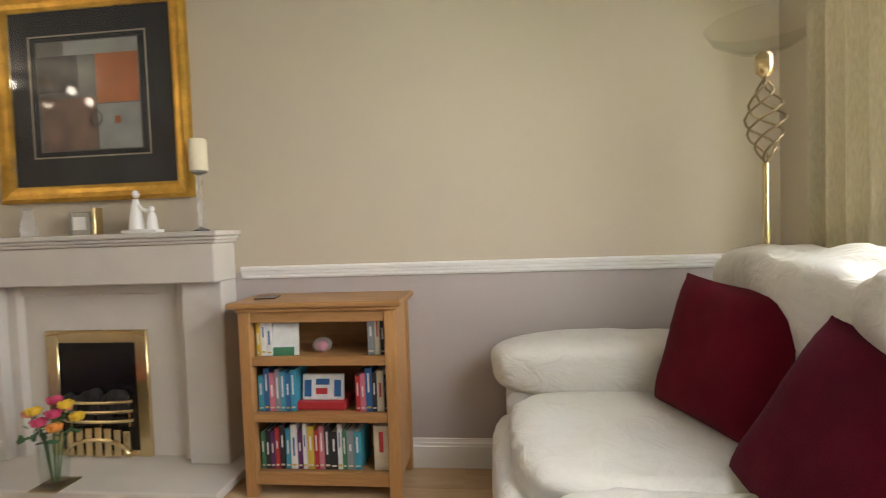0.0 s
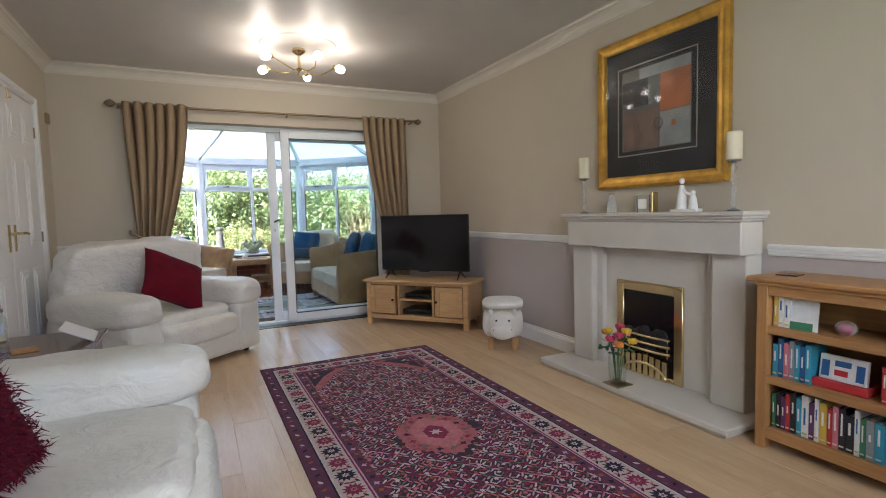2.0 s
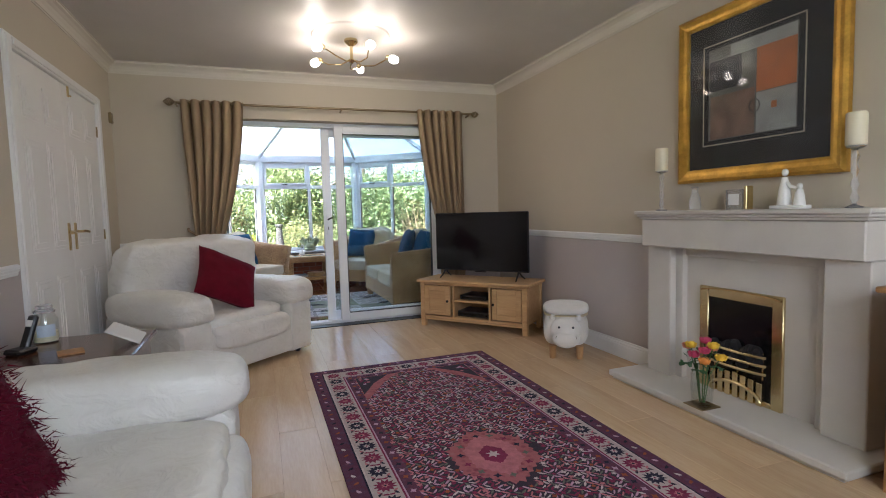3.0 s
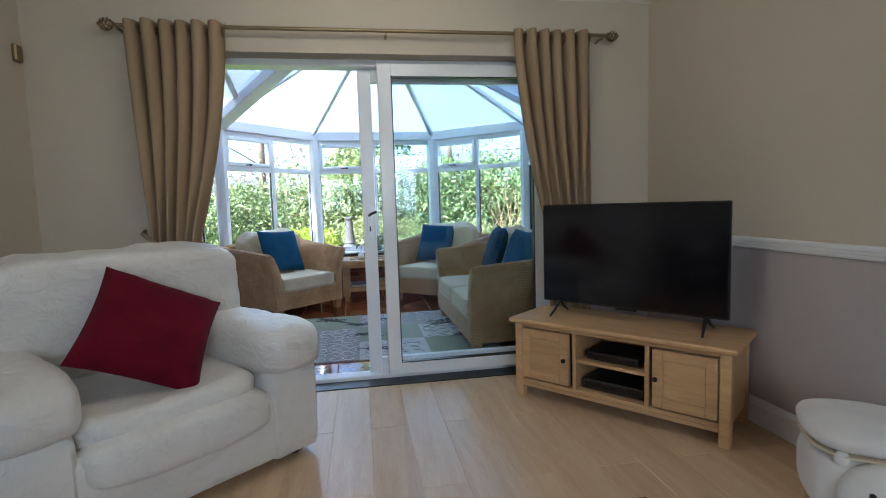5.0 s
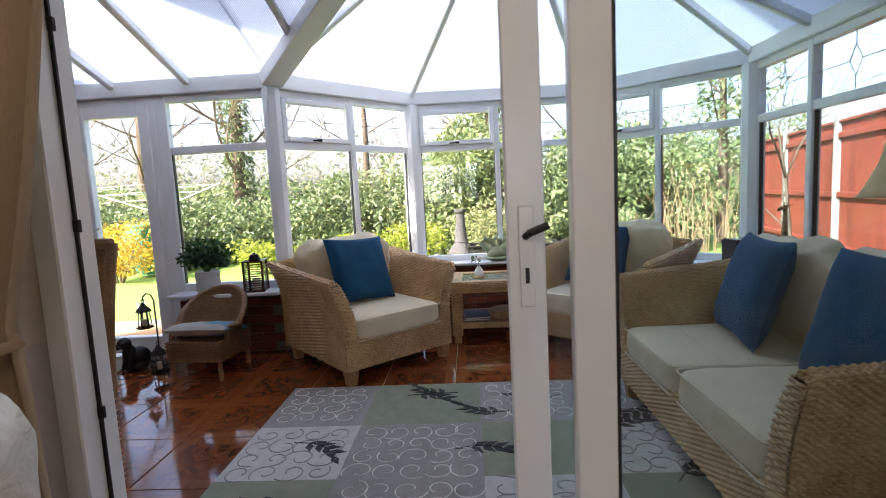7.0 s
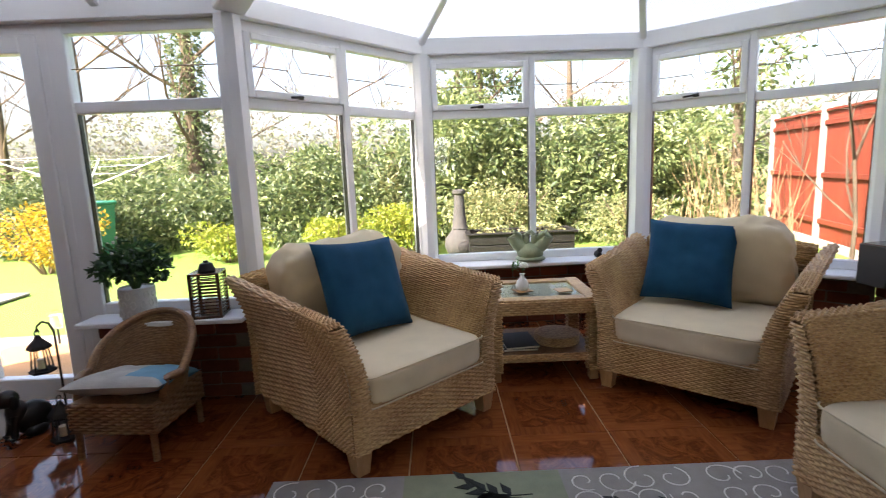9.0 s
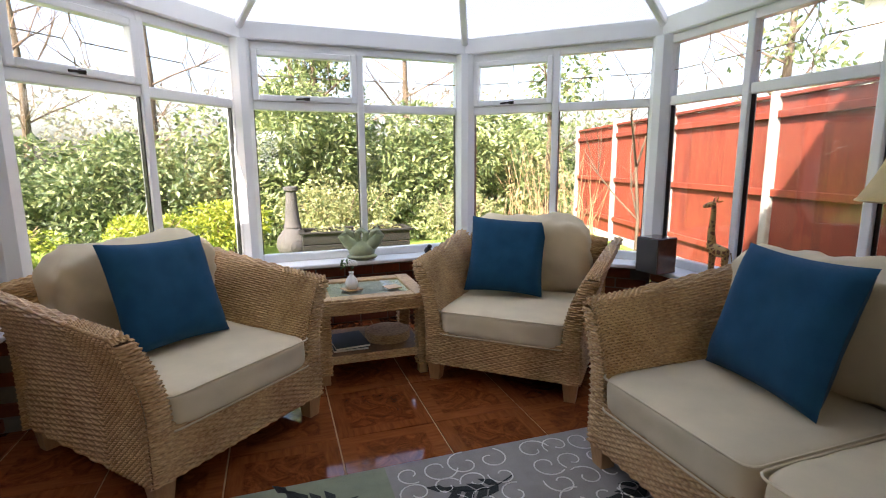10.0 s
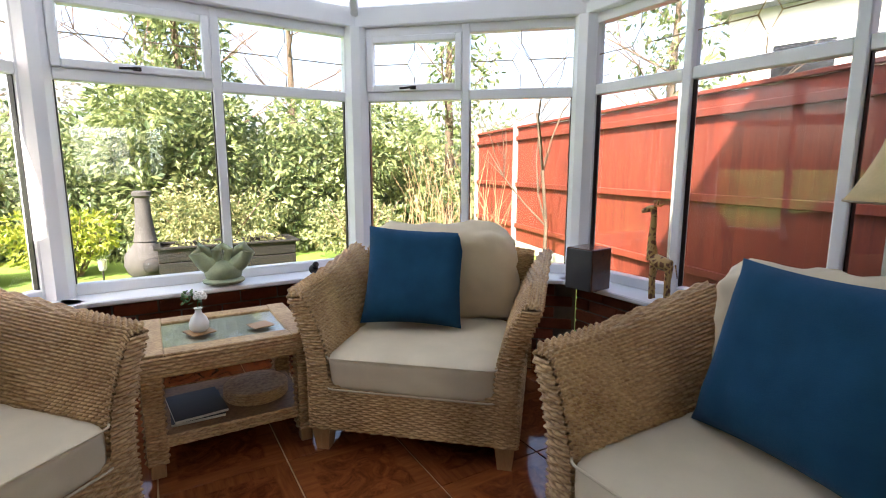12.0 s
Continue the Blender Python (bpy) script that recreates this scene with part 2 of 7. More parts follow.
def tile_glaze():
    """Printed wood-effect glaze: a plain border round a burr centre."""
    m, n, l, b = nodes_of("red_brown_tile")
    co, sp, ax, ay, mx = (n.new("ShaderNode" + k) for k in ("TexCoord", "SeparateXYZ", "Math", "Math", "Math"))
    ax.operation = ay.operation = "ABSOLUTE"
    mx.operation = "MAXIMUM"
    l.new(co.outputs["Object"], sp.inputs[0])
    l.new(sp.outputs["X"], ax.inputs[0])
    l.new(sp.outputs["Y"], ay.inputs[0])
    l.new(ax.outputs[0], mx.inputs[0])
    l.new(ay.outputs[0], mx.inputs[1])
    edge = ramp(n, l, mx.outputs[0], [(0.158, (0, 0, 0)), (0.166, (1, 1, 1))])
    info = n.new("ShaderNodeObjectInfo")
    burr = tex(n, l, "ShaderNodeTexNoise", 9.0, Detail=8.0, Roughness=0.7, Distortion=2.2)
    grain = tex(n, l, "ShaderNodeTexNoise", 6.0, (1, 9, 1), Detail=6.0, Roughness=0.6)
    dark = ramp(n, l, burr.outputs["Fac"], [(0.32, (0.05, 0.010, 0.004)), (0.5, (0.17, 0.042, 0.012)), (0.68, (0.30, 0.085, 0.024))])
    pale = ramp(n, l, grain.outputs["Fac"], [(0.3, (0.15, 0.038, 0.011)), (0.7, (0.29, 0.085, 0.025))])
    col = blend(n, l, edge, dark, pale)
    col = blend(n, l, 0.16, col, ramp(n, l, info.outputs["Random"], [(0.0, (0.07, 0.014, 0.005)), (1.0, (0.34, 0.10, 0.03))]))
    l.new(col, b.inputs["Base Color"])
    b.inputs["Roughness"].default_value = 0.06
    bumped(n, l, b, burr.outputs["Fac"], 0.03, 0.002)
    return m


M["tile"] = tile_glaze()
M["grout"] = plain("ochre_grout", (0.46, 0.25, 0.10), 0.7, vary=0.15, scale=10)
M["brick"] = plain("red_brick", (0.20, 0.065, 0.035), 0.85, vary=0.25, scale=14, grain=110, bump=0.5, per_piece=0.25)
M["mortar"] = plain("mortar", (0.20, 0.17, 0.14), 0.9, vary=0.15, scale=20)
M["render"] = plain("house_brick_far", (0.30, 0.15, 0.10), 0.85, vary=0.2, scale=8)
M["ivory"] = plain("ivory_wax", (0.78, 0.70, 0.50), 0.5, vary=0.04)
M["figure"] = plain("white_ceramic", (0.82, 0.80, 0.76), 0.35, vary=0.03)
M["plush"] = plain("white_plush", (0.76, 0.72, 0.66), 0.95, vary=0.06, scale=12, grain=320, bump=0.6, sheen=0.5)
M["sole"] = plain("dark_stain", (0.10, 0.07, 0.05), 0.6)


# ---- mesh helpers ----
def finish(name, bm, mat, smooth=False):
    me = bpy.data.meshes.new(name)
    bmesh.ops.recalc_face_normals(bm, faces=bm.faces)
    bm.to_mesh(me)
    bm.free()
    me.materials.append(M[mat] if isinstance(mat, str) else mat)
    if smooth:
        me.shade_smooth()
        me.set_sharp_from_angle(angle=radians(40))
    return me


def thing(name, m, label, category, group="", kind=""):
    ob = new(name)
    ob.empty_display_size = 0.1
    ob.matrix_basis = m
    return tagged(ob, label, category, group, kind)


def part(name, bm, mat, parent, label="", smooth=False):
    ob = new(name, finish(name, bm, mat, smooth))
    ob.parent = parent
    if label:
        ob["label"] = label
    return ob


def solo(name, bm, mat, m, label, category, group="", kind="", smooth=False):
    ob = new(name, finish(name, bm, mat, smooth))
    ob.matrix_basis = m
    return tagged(ob, label, category, group, kind)


def B():
    return bmesh.new()


def box(bm, a, b, bevel=0.0, m=None, seg=1):
    r = bmesh.ops.create_cube(bm, size=1.0)
    vs = r["verts"]
    c, s = [(p + q) / 2 for p, q in zip(a, b)], [abs(q - p) for p, q in zip(a, b)]
    for v in vs:
        v.co = Vector((c[0] + v.co.x * s[0], c[1] + v.co.y * s[1], c[2] + v.co.z * s[2]))
    if m is not None:
        bmesh.ops.transform(bm, matrix=m, verts=vs)
    if bevel:
        es = list({e for v in vs for e in v.link_edges})
        bmesh.ops.bevel(bm, geom=es, offset=min(bevel, min(s) * 0.45), segments=seg, affect="EDGES", profile=0.6)
    return bm


def tube(bm, pts, r, seg=8, closed=False):
    pts = [Vector(p) for p in pts]
    rs = r if isinstance(r, (list, tuple)) else [r] * len(pts)
    rings, up = [], Vector((0.13, 0.21, 0.97))
    for i, p in enumerate(pts):
        d = (pts[min(i + 1, len(pts) - 1)] - pts[max(i - 1, 0)]).normalized()
        x = d.cross(up)
        if x.length < 1e-3:
            x = d.cross(Vector((1, 0, 0)))
        x.normalize()
        y = d.cross(x)
        rings.append([bm.verts.new(p + rs[i] * (math.cos(a) * x + math.sin(a) * y)) for a in (2 * math.pi * k / seg for k in range(seg))])
    for a, b in zip(rings, rings[1:]):
        for k in range(seg):
            bm.faces.new((a[k], a[(k + 1) % seg], b[(k + 1) % seg], b[k]))
    bm.faces.new(rings[0][::-1])
    bm.faces.new(rings[-1])
    return bm


def lathe(bm, prof, seg=20, at=(0, 0, 0), squash=1.0):
    rings = [[bm.verts.new((at[0] + r * math.cos(2 * math.pi * k / seg), at[1] + squash * r * math.sin(2 * math.pi * k / seg), at[2] + z)) for k in range(seg)] for r, z in prof]
    for a, b in zip(rings, rings[1:]):
        for k in range(seg):
            bm.faces.new((a[k], a[(k + 1) % seg], b[(k + 1) % seg], b[k]))
    bm.faces.new(rings[0][::-1])
    bm.faces.new(rings[-1])
    return bm


def ball(bm, c, r, seg=12, m=None):
    rr = r if isinstance(r, (tuple, list)) else (r, r, r)
    vs = bmesh.ops.create_uvsphere(bm, u_segments=seg, v_segments=max(6, seg * 2 // 3), radius=1)["verts"]
    for v in vs:
        v.co = Vector((c[0] + rr[0] * v.co.x, c[1] + rr[1] * v.co.y, c[2] + rr[2] * v.co.z))
    if m is not None:
        bmesh.ops.transform(bm, matrix=m, verts=vs)
    return bm


def soft(bm, c, size, n=9, p=4.5, rough=0.0, freq=5.0, m=None, sag=0.0):
    """A stuffed block: a cube rounded by a power norm, with uneven swelling."""
    tmp = bmesh.new()
    bmesh.ops.create_cube(tmp, size=2.0)
    bmesh.ops.subdivide_edges(tmp, edges=tmp.edges[:], cuts=n, use_grid_fill=True)
    for v in tmp.verts:
        q = v.co
        k = max(abs(q.x), abs(q.y), abs(q.z)) / (abs(q.x) ** p + abs(q.y) ** p + abs(q.z) ** p) ** (1 / p)
        d = Vector((q.x * k * size[0] / 2, q.y * k * size[1] / 2, q.z * k * size[2] / 2))
        w = Vector(c) + d
        if rough:
            w += d.normalized() * rough * (noise.noise(w * freq) + 0.6 * noise.noise(w * freq * 2.7))
        if sag and q.z > 0:
            w.z -= sag * (1 - q.x * q.x) * (1 - q.y * q.y)
        v.co = w
    if m is not None:
        bmesh.ops.transform(tmp, matrix=m, verts=tmp.verts)
    me = bpy.data.meshes.new("tmp")
    tmp.to_mesh(me)
    tmp.free()
    bm.from_mesh(me)
    bpy.data.meshes.remove(me)
    return bm


def pillow(bm, w, h, t, m=None, n=22, crumple=0.006):
    """A scatter cushion in its own x-z plane, with pointed corners."""
    tops = []
    for side in (1, -1):
        g = [[None] * (n + 1) for _ in range(n + 1)]
        for i in range(n + 1):
            for j in range(n + 1):
                u, v = 2 * i / n - 1, 2 * j / n - 1
                k = (max(0, 1 - u ** 4) * max(0, 1 - v ** 4)) ** 0.55
                x = w / 2 * u * (1 - 0.07 * (1 - v * v) ** 1.0 * abs(u))
                z = h / 2 * v * (1 - 0.07 * (1 - u * u) * abs(v))
                y = side * t / 2 * k + k * crumple * (noise.noise((u * 3, v * 3, side * 5)) + 0.5 * noise.noise((u * 8, v * 8, side * 9)))
                if side == -1 and (i in (0, n) or j in (0, n)):
                    g[i][j] = tops[i][j]
                else:
                    g[i][j] = bm.verts.new((x, y, z))
        for i in range(n):
            for j in range(n):
                bm.faces.new((g[i][j], g[i + 1][j], g[i + 1][j + 1], g[i][j + 1])[::side])
        tops = g if side == 1 else tops
    if m is not None:
        bmesh.ops.transform(bm, matrix=m, verts=bm.verts)
    return bm


def sheet_mesh(name, P, mat, smooth=True):
    """A mesh from a grid of points."""
    n, k = P.shape[:2]
    idx = np.arange(n * k).reshape(n, k)
    f = np.stack([idx[:-1, :-1], idx[1:, :-1], idx[1:, 1:], idx[:-1, 1:]], -1).reshape(-1, 4)
    me = bpy.data.meshes.new(name)
    me.from_pydata(P.reshape(-1, 3).tolist(), [], f.tolist())
    me.materials.append(M[mat])
    if smooth:
        me.shade_smooth()
    return me


def woven(P, length_s, row=0.0125, stake=0.0270, depth=0.0125, flip=1):
    """Turns a coarse grid of points into woven cane: rows of strands that pass over and under the stakes."""
    def resample(A, axis, count):
        old, newx = np.linspace(0, 1, A.shape[axis]), np.linspace(0, 1, count)
        return np.apply_along_axis(lambda a: np.interp(newx, old, a), axis, A)
    P = np.asarray(P, float)
    along = np.linalg.norm(np.diff(P, axis=1), axis=2).sum(1).max()
    ns, nt = max(4, int(length_s / stake) * 4 + 1), max(4, int(along / row) * 6 + 1)
    Q = resample(resample(P, 0, ns), 1, nt)
    S, T = np.meshgrid(np.linspace(0, (ns - 1) / 4, ns), np.linspace(0, (nt - 1) / 6, nt), indexing="ij")
    r = np.floor(T)
    d = depth * (np.abs(np.sin(np.pi * T)) ** 0.75 * (0.18 + 0.82 * (0.5 + 0.5 * np.cos(np.pi * (S + r)))))
    nrm = np.cross(np.gradient(Q, axis=0), np.gradient(Q, axis=1))
    nrm /= np.maximum(np.linalg.norm(nrm, axis=2, keepdims=True), 1e-9)
    return Q + flip * nrm * d[..., None]


def mesh_part(name, P, mat, parent, label=""):
    ob = new(name, sheet_mesh(name, P, mat))
    ob.parent = parent
    if label:
        ob["label"] = label
    return ob


def prism(bm, outline, z0, z1):
    """An upright prism over a plan outline."""
    lo, hi = [bm.verts.new((x, y, z0)) for x, y in outline], [bm.verts.new((x, y, z1)) for x, y in outline]
    bm.faces.new(lo[::-1])
    bm.faces.new(hi)
    k = len(outline)
    for i in range(k):
        bm.faces.new((lo[i], lo[(i + 1) % k], hi[(i + 1) % k], hi[i]))
    return bm


def sweep(bm, profile, length):
    """A profile in y-z carried along x from 0 to length."""
    a, b = [bm.verts.new((0, y, z)) for y, z in profile], [bm.verts.new((length, y, z)) for y, z in profile]
    bm.faces.new(a)
    bm.faces.new(b[::-1])
    k = len(profile)
    for i in range(k):
        bm.faces.new((a[i], b[i], b[(i + 1) % k], a[(i + 1) % k]))
    return bm


# ---- the lounge: walls, ceiling, trim ----
CEIL, DADO = 2.51, 0.913
N = pose(-4.65, 2.365, 0)          # the fireplace wall: x along it from the corner, y into it
I4 = Matrix.Identity(4)


def slab(name, a, b, mat, m=I4, label="", category="wall"):
    return solo(name, box(B(), a, b), mat, m, label, category, kind="structure")


slab("wall_north", (-0.4, 0, DADO), (6.6, 0.25, CEIL), "wall_upper", N, "cream painted plaster wall above the dado rail")
slab("wall_north_dado", (-0.4, 0, 0), (6.6, 0.25, DADO), "wall_lower", N, "mushroom painted plaster wall below the dado rail")
slab("wall_west_1", (-4.92, -3.5, DADO), (-4.65, -0.60, 2.07), "wall_upper", label="cream painted wall beside the patio door")
slab("wall_west_1_dado", (-4.92, -3.5, -0.02), (-4.65, -0.60, DADO), "wall_lower", label="mushroom painted wall beside the patio door")
slab("wall_west_2", (-4.975, 1.79, DADO), (-4.65, 2.7, 2.07), "wall_upper", label="cream painted wall beside the patio door")
slab("wall_west_2_dado", (-4.975, 1.79, -0.02), (-4.65, 2.7, DADO), "wall_lower", label="mushroom painted wall beside the patio door")
slab("wall_west_lintel", (-5.05, -3.5, 2.07), (-4.65, 2.7, 3.4), "wall_upper", label="cream painted wall over the patio door")
slab("wall_south_1", (-4.65, -1.60, 0), (-4.23, -1.35, CEIL), "wall_upper", label="cream painted wall beside the double doors")
slab("wall_south_2", (-2.69, -1.60, DADO), (1.55, -1.35, CEIL), "wall_upper", label="cream painted wall above the dado rail")
slab("wall_south_2_dado", (-2.69, -1.60, 0), (1.55, -1.35, DADO), "wall_lower", label="mushroom painted wall below the dado rail")
slab("wall_south_lintel", (-4.23, -1.60, 2.07), (-2.69, -1.35, CEIL), "wall_upper", label="cream painted wall over the double doors")
slab("wall_south_closet", (-4.26, -1.90, 0), (-2.66, -1.61, 2.4), "wall_upper", label="plain wall behind the double doors")
slab("wall_east_1", (1.55, -1.60, 0), (1.8, -0.2, CEIL), "wall_upper", label="cream painted wall beside the front window")
slab("wall_east_2", (1.55, 2.0, 0), (1.8, 2.8, CEIL), "wall_upper", label="cream painted wall beside the front window")
slab("wall_east_3", (1.55, -0.2, 0), (1.8, 2.0, 0.85), "wall_lower", label="mushroom painted wall under the front window")
slab("wall_east_4", (1.55, -0.2, 2.15), (1.8, 2.0, CEIL), "wall_upper", label="cream painted wall over the front window")
slab("ceiling", (-5.05, -1.6, CEIL), (1.8, 2.9, 2.72), "ceiling", label="glossy textured pale ceiling", category="ceiling")
# unseen block over the lounge, added to stop light and shade the near garden
slab("upper_light_blocker", (-5.05, -3.6, 2.73), (5.0, 7.0, 5.6), "render", label="unseen block added above the lounge to stop light and cast shade")
slab("wall_house_south", (-5.05, -7.0, -0.02), (-4.66, -3.51, 2.65), "render", label="brick outer wall of the house")
slab("wall_house_north", (-5.05, 2.78, -0.02), (-4.66, 7.0, 2.65), "render", label="brick outer wall of the house")


def trim(name, profile, length, m, label, mat="white"):
    return solo(name, sweep(B(), profile, length), mat, m, label, "trim", kind="structure")


DADO_P = [(0.02, 0.883), (-0.008, 0.883), (-0.013, 0.891), (-0.013, 0.901), (-0.019, 0.905), (-0.019, 0.917), (-0.025, 0.921), (-0.025, 0.933), (-0.014, 0.940), (0.02, 0.940)]
SKIRT_P = [(0.02, 0.0), (-0.018, 0.0), (-0.018, 0.098), (-0.014, 0.102), (-0.014, 0.112), (-0.009, 0.117), (-0.007, 0.132), (0.02, 0.134)]
CORN_P = [(0.02, CEIL + 0.01), (0.02, CEIL - 0.112), (-0.006, CEIL - 0.112), (-0.008, CEIL - 0.10), (-0.014, CEIL - 0.098), (-0.022, CEIL - 0.072), (-0.04, CEIL - 0.045), (-0.066, CEIL - 0.026), (-0.086, CEIL - 0.018), (-0.088, CEIL - 0.006), (-0.098, CEIL - 0.004), (-0.098, CEIL + 0.01)]
CORN_P = [(y * 0.8 if y < 0 else y, CEIL + (z - CEIL) * 0.82) for y, z in CORN_P]
trim("dado_rail", DADO_P, 2.46, N, "white moulded dado rail on the fireplace wall")
trim("dado_rail", DADO_P, 2.7, N @ pose(3.83, 0, 0), "white moulded dado rail on the fireplace wall")
trim("dado_rail", DADO_P, 0.66, pose(-4.65, -1.35, 0, 0, 0, 90), "white moulded dado rail beside the patio door")
trim("dado_rail", DADO_P, 0.575, pose(-4.65, 1.79, 0, 0, 0, 90), "white moulded dado rail beside the patio door")
trim("dado_rail", DADO_P, 4.15, pose(1.55, -1.35, 0, 0, 0, 180), "white moulded dado rail on the door wall")
trim("skirting_board", SKIRT_P, 2.40, N, "white skirting board on the fireplace wall")
trim("skirting_board", SKIRT_P, 2.65, N @ pose(3.88, 0, 0), "white skirting board on the fireplace wall")
trim("skirting_board", SKIRT_P, 0.575, pose(-4.65, 1.79, 0, 0, 0, 90), "white skirting board beside the patio door")
trim("skirting_board", SKIRT_P, 0.65, pose(-4.65, -1.35, 0, 0, 0, 90), "white skirting board beside the patio door")
trim("cornice", CORN_P, 6.5, N, "cream coved plaster cornice", "cornice")
trim("cornice", CORN_P, 3.76, pose(-4.65, -1.38, 0, 0, 0, 90), "cream coved plaster cornice", "cornice")
trim("cornice", CORN_P, 6.2, pose(1.55, -1.35, 0, 0, 0, 180), "cream coved plaster cornice", "cornice")

# lounge floor: bed under separate planks
floor = slab("floor", (-4.65, -1.6, -0.06), (1.8, 2.8, -0.0015), "laminate", label="pale beech laminate floor", category="floor")
slab("door_sill", (-4.93, -0.60, -0.03), (-4.65, 1.79, 0.006), "black", label="black sill strip at the patio door", category="sill")


# ---- patio door ----
def frame_rect(bm, y0, y1, z0, z1, x0, x1, w, wb=None):
    """A rectangular sash in the y-z plane with rails of width w."""
    wb = wb or w
    box(bm, (x0, y0, z0), (x1, y0 + w, z1), 0.004)
    box(bm, (x0, y1 - w, z0), (x1, y1, z1), 0.004)
    box(bm, (x0 + 0.002, y0 + w, z1 - w), (x1 - 0.002, y1 - w, z1), 0.004)
    box(bm, (x0 + 0.002, y0 + w, z0), (x1 - 0.002, y1 - w, z0 + wb), 0.004)
    return bm


patio = thing("door_1", pose(0.15, 0, 0), "white sliding patio door, half open, with clear glass", "door", kind="structure")
part("frame", frame_rect(B(), -0.60, 1.79, 0.0, 2.085, -5.049, -4.93, 0.055, 0.03), "upvc", patio)
b = frame_rect(B(), 0.40, 1.72, 0.03, 2.03, -5.045, -5.005, 0.085, 0.095)
sash = part("sliding_sash", b, "upvc", patio)
sash.matrix_basis = pose(0, 0.05, 0)
part("pane", box(B(), (-5.028, 0.485, 0.125), (-5.022, 1.635, 1.945)), "glass_door", sash).visible_shadow = False
b = frame_rect(B(), 0.552, 1.655, 0.03, 2.045, -4.985, -4.945, 0.087, 0.085)
fixed = part("inner_sash", b, "upvc", patio)
fixed.matrix_basis = pose(0.05, 0.022, 0)
part("pane", box(B(), (-4.968, 0.639, 0.115), (-4.962, 1.568, 1.97)), "glass_door", fixed).visible_shadow = False
b = B()
for y0, y1, z0, z1 in ((0.636, 0.643, 0.115, 1.97), (1.564, 1.571, 0.115, 1.97), (0.643, 1.564, 0.111, 0.118), (0.643, 1.564, 1.956, 1.964)):
    box(b, (-4.984, y0, z0), (-4.944, y1, z1))
part("gasket", b, "black", fixed, "black rubber gasket")
b = B()
box(b, (-5.004, 0.425, 0.93), (-4.998, 0.46, 1.16), 0.003)
part("lock_plate", b, "upvc", sash)
b = box(B(), (-4.998, 0.438, 0.985), (-4.996, 0.447, 1.02))
part("keyhole", b, "black", sash, "dark keyhole")
part("pull_handle", tube(B(), [(-5.0, 0.44, 1.09), (-4.985, 0.45, 1.10), (-4.982, 0.49, 1.115)], 0.009), "black", sash, "black turn handle", True)
b = box(B(), (-4.992, -0.545, 0.04), (-4.986, -0.537, 2.04))
for z in (0.25, 0.7, 1.15, 1.6):
    box(b, (-4.996, -0.547, z), (-4.984, -0.531, z + 0.03), 0.002)
part("keep_strip", b, "iron", patio, "dark metal keep strip")


# ---- panelled double doors ----
def panel_door(name, x0, x1, handle_x, label):
    d = thing(name, pose(-0.06, -1.35, 0), label, "door", "double doors", "structure")
    w, z1 = x1 - x0, 2.05
    b = B()
    box(b, (x0, -0.03, 0.01), (x1, 0.0, z1), 0.003)
    part("leaf", b, "white", d)
    xs = ((x0 + 0.10, x0 + w / 2 - 0.045), (x0 + w / 2 + 0.045, x1 - 0.10))
    for za, zb in ((0.22, 0.82), (0.98, 1.62), (1.72, 1.94)):
        for xa, xb in xs:
            b = B()
            for k, (i, h) in enumerate(((0.0, 0.004), (0.018, 0.007), (0.05, 0.011))):
                box(b, (xa + i, 0.0, za + i), (xb - i, h, zb - i), 0.003)
            part("panel", b, "white", d)
    b = box(B(), (handle_x - 0.018, 0.0, 0.96), (handle_x + 0.018, 0.008, 1.14), 0.004)
    plate = part("backplate", b, "brass", d, "brass backplate")
    s = -1 if handle_x < (x0 + x1) / 2 else 1
    part("lever", tube(B(), [(handle_x, 0.005, 1.08), (handle_x, 0.045, 1.08), (handle_x - s * 0.03, 0.05, 1.082), (handle_x - s * 0.11, 0.05, 1.075)], 0.009), "brass", plate, "", True)
    hx = x0 + 0.006 if s == 1 else x1 - 0.006
    for z in (0.25, 1.0, 1.8):
        part("hinge", tube(B(), [(hx, 0.006, z), (hx, 0.006, z + 0.08)], 0.006), "antique", d)
    return d


panel_door("door_2", -4.12, -3.402, -3.46, "white six-panel door with a brass lever handle, closed")
panel_door("door_3", -3.398, -2.68, -3.34, "white six-panel door with a brass lever handle, closed")
b = B()
for a_, c_ in (((-4.2, 0), (-4.125, 2.12)), ((-2.675, 0), (-2.60, 2.12)), ((-4.125, 2.055), (-2.675, 2.12))):
    box(b, (a_[0], -1.33, a_[1]), (c_[0], -1.282, c_[1]), 0.006)
    box(b, (a_[0] + 0.012, -1.32, a_[1] + (0.012 if a_[1] else 0)), (c_[0] - 0.012, -1.274, c_[1] - 0.012), 0.004)
solo("architrave", b, "white", pose(-0.06, -0.05, 0), "white moulded architrave round the double doors", "trim", kind="structure")
b = box(B(), (-3.43, -1.27, 1.96), (-3.405, -1.262, 2.03), 0.003)
solo("door_catch", tube(b, [(-3.418, -1.262, 1.97), (-3.418, -1.25, 1.965)], 0.006), "brass", pose(-0.06, -0.05, 0), "small brass catch on the double doors", "catch")
solo("thermostat_box", box(B(), (-4.62, -1.3, 1.98), (-4.56, -1.275, 2.07), 0.006), "antique", pose(0, -0.05, 0), "small brass door chime box on the wall", "box")

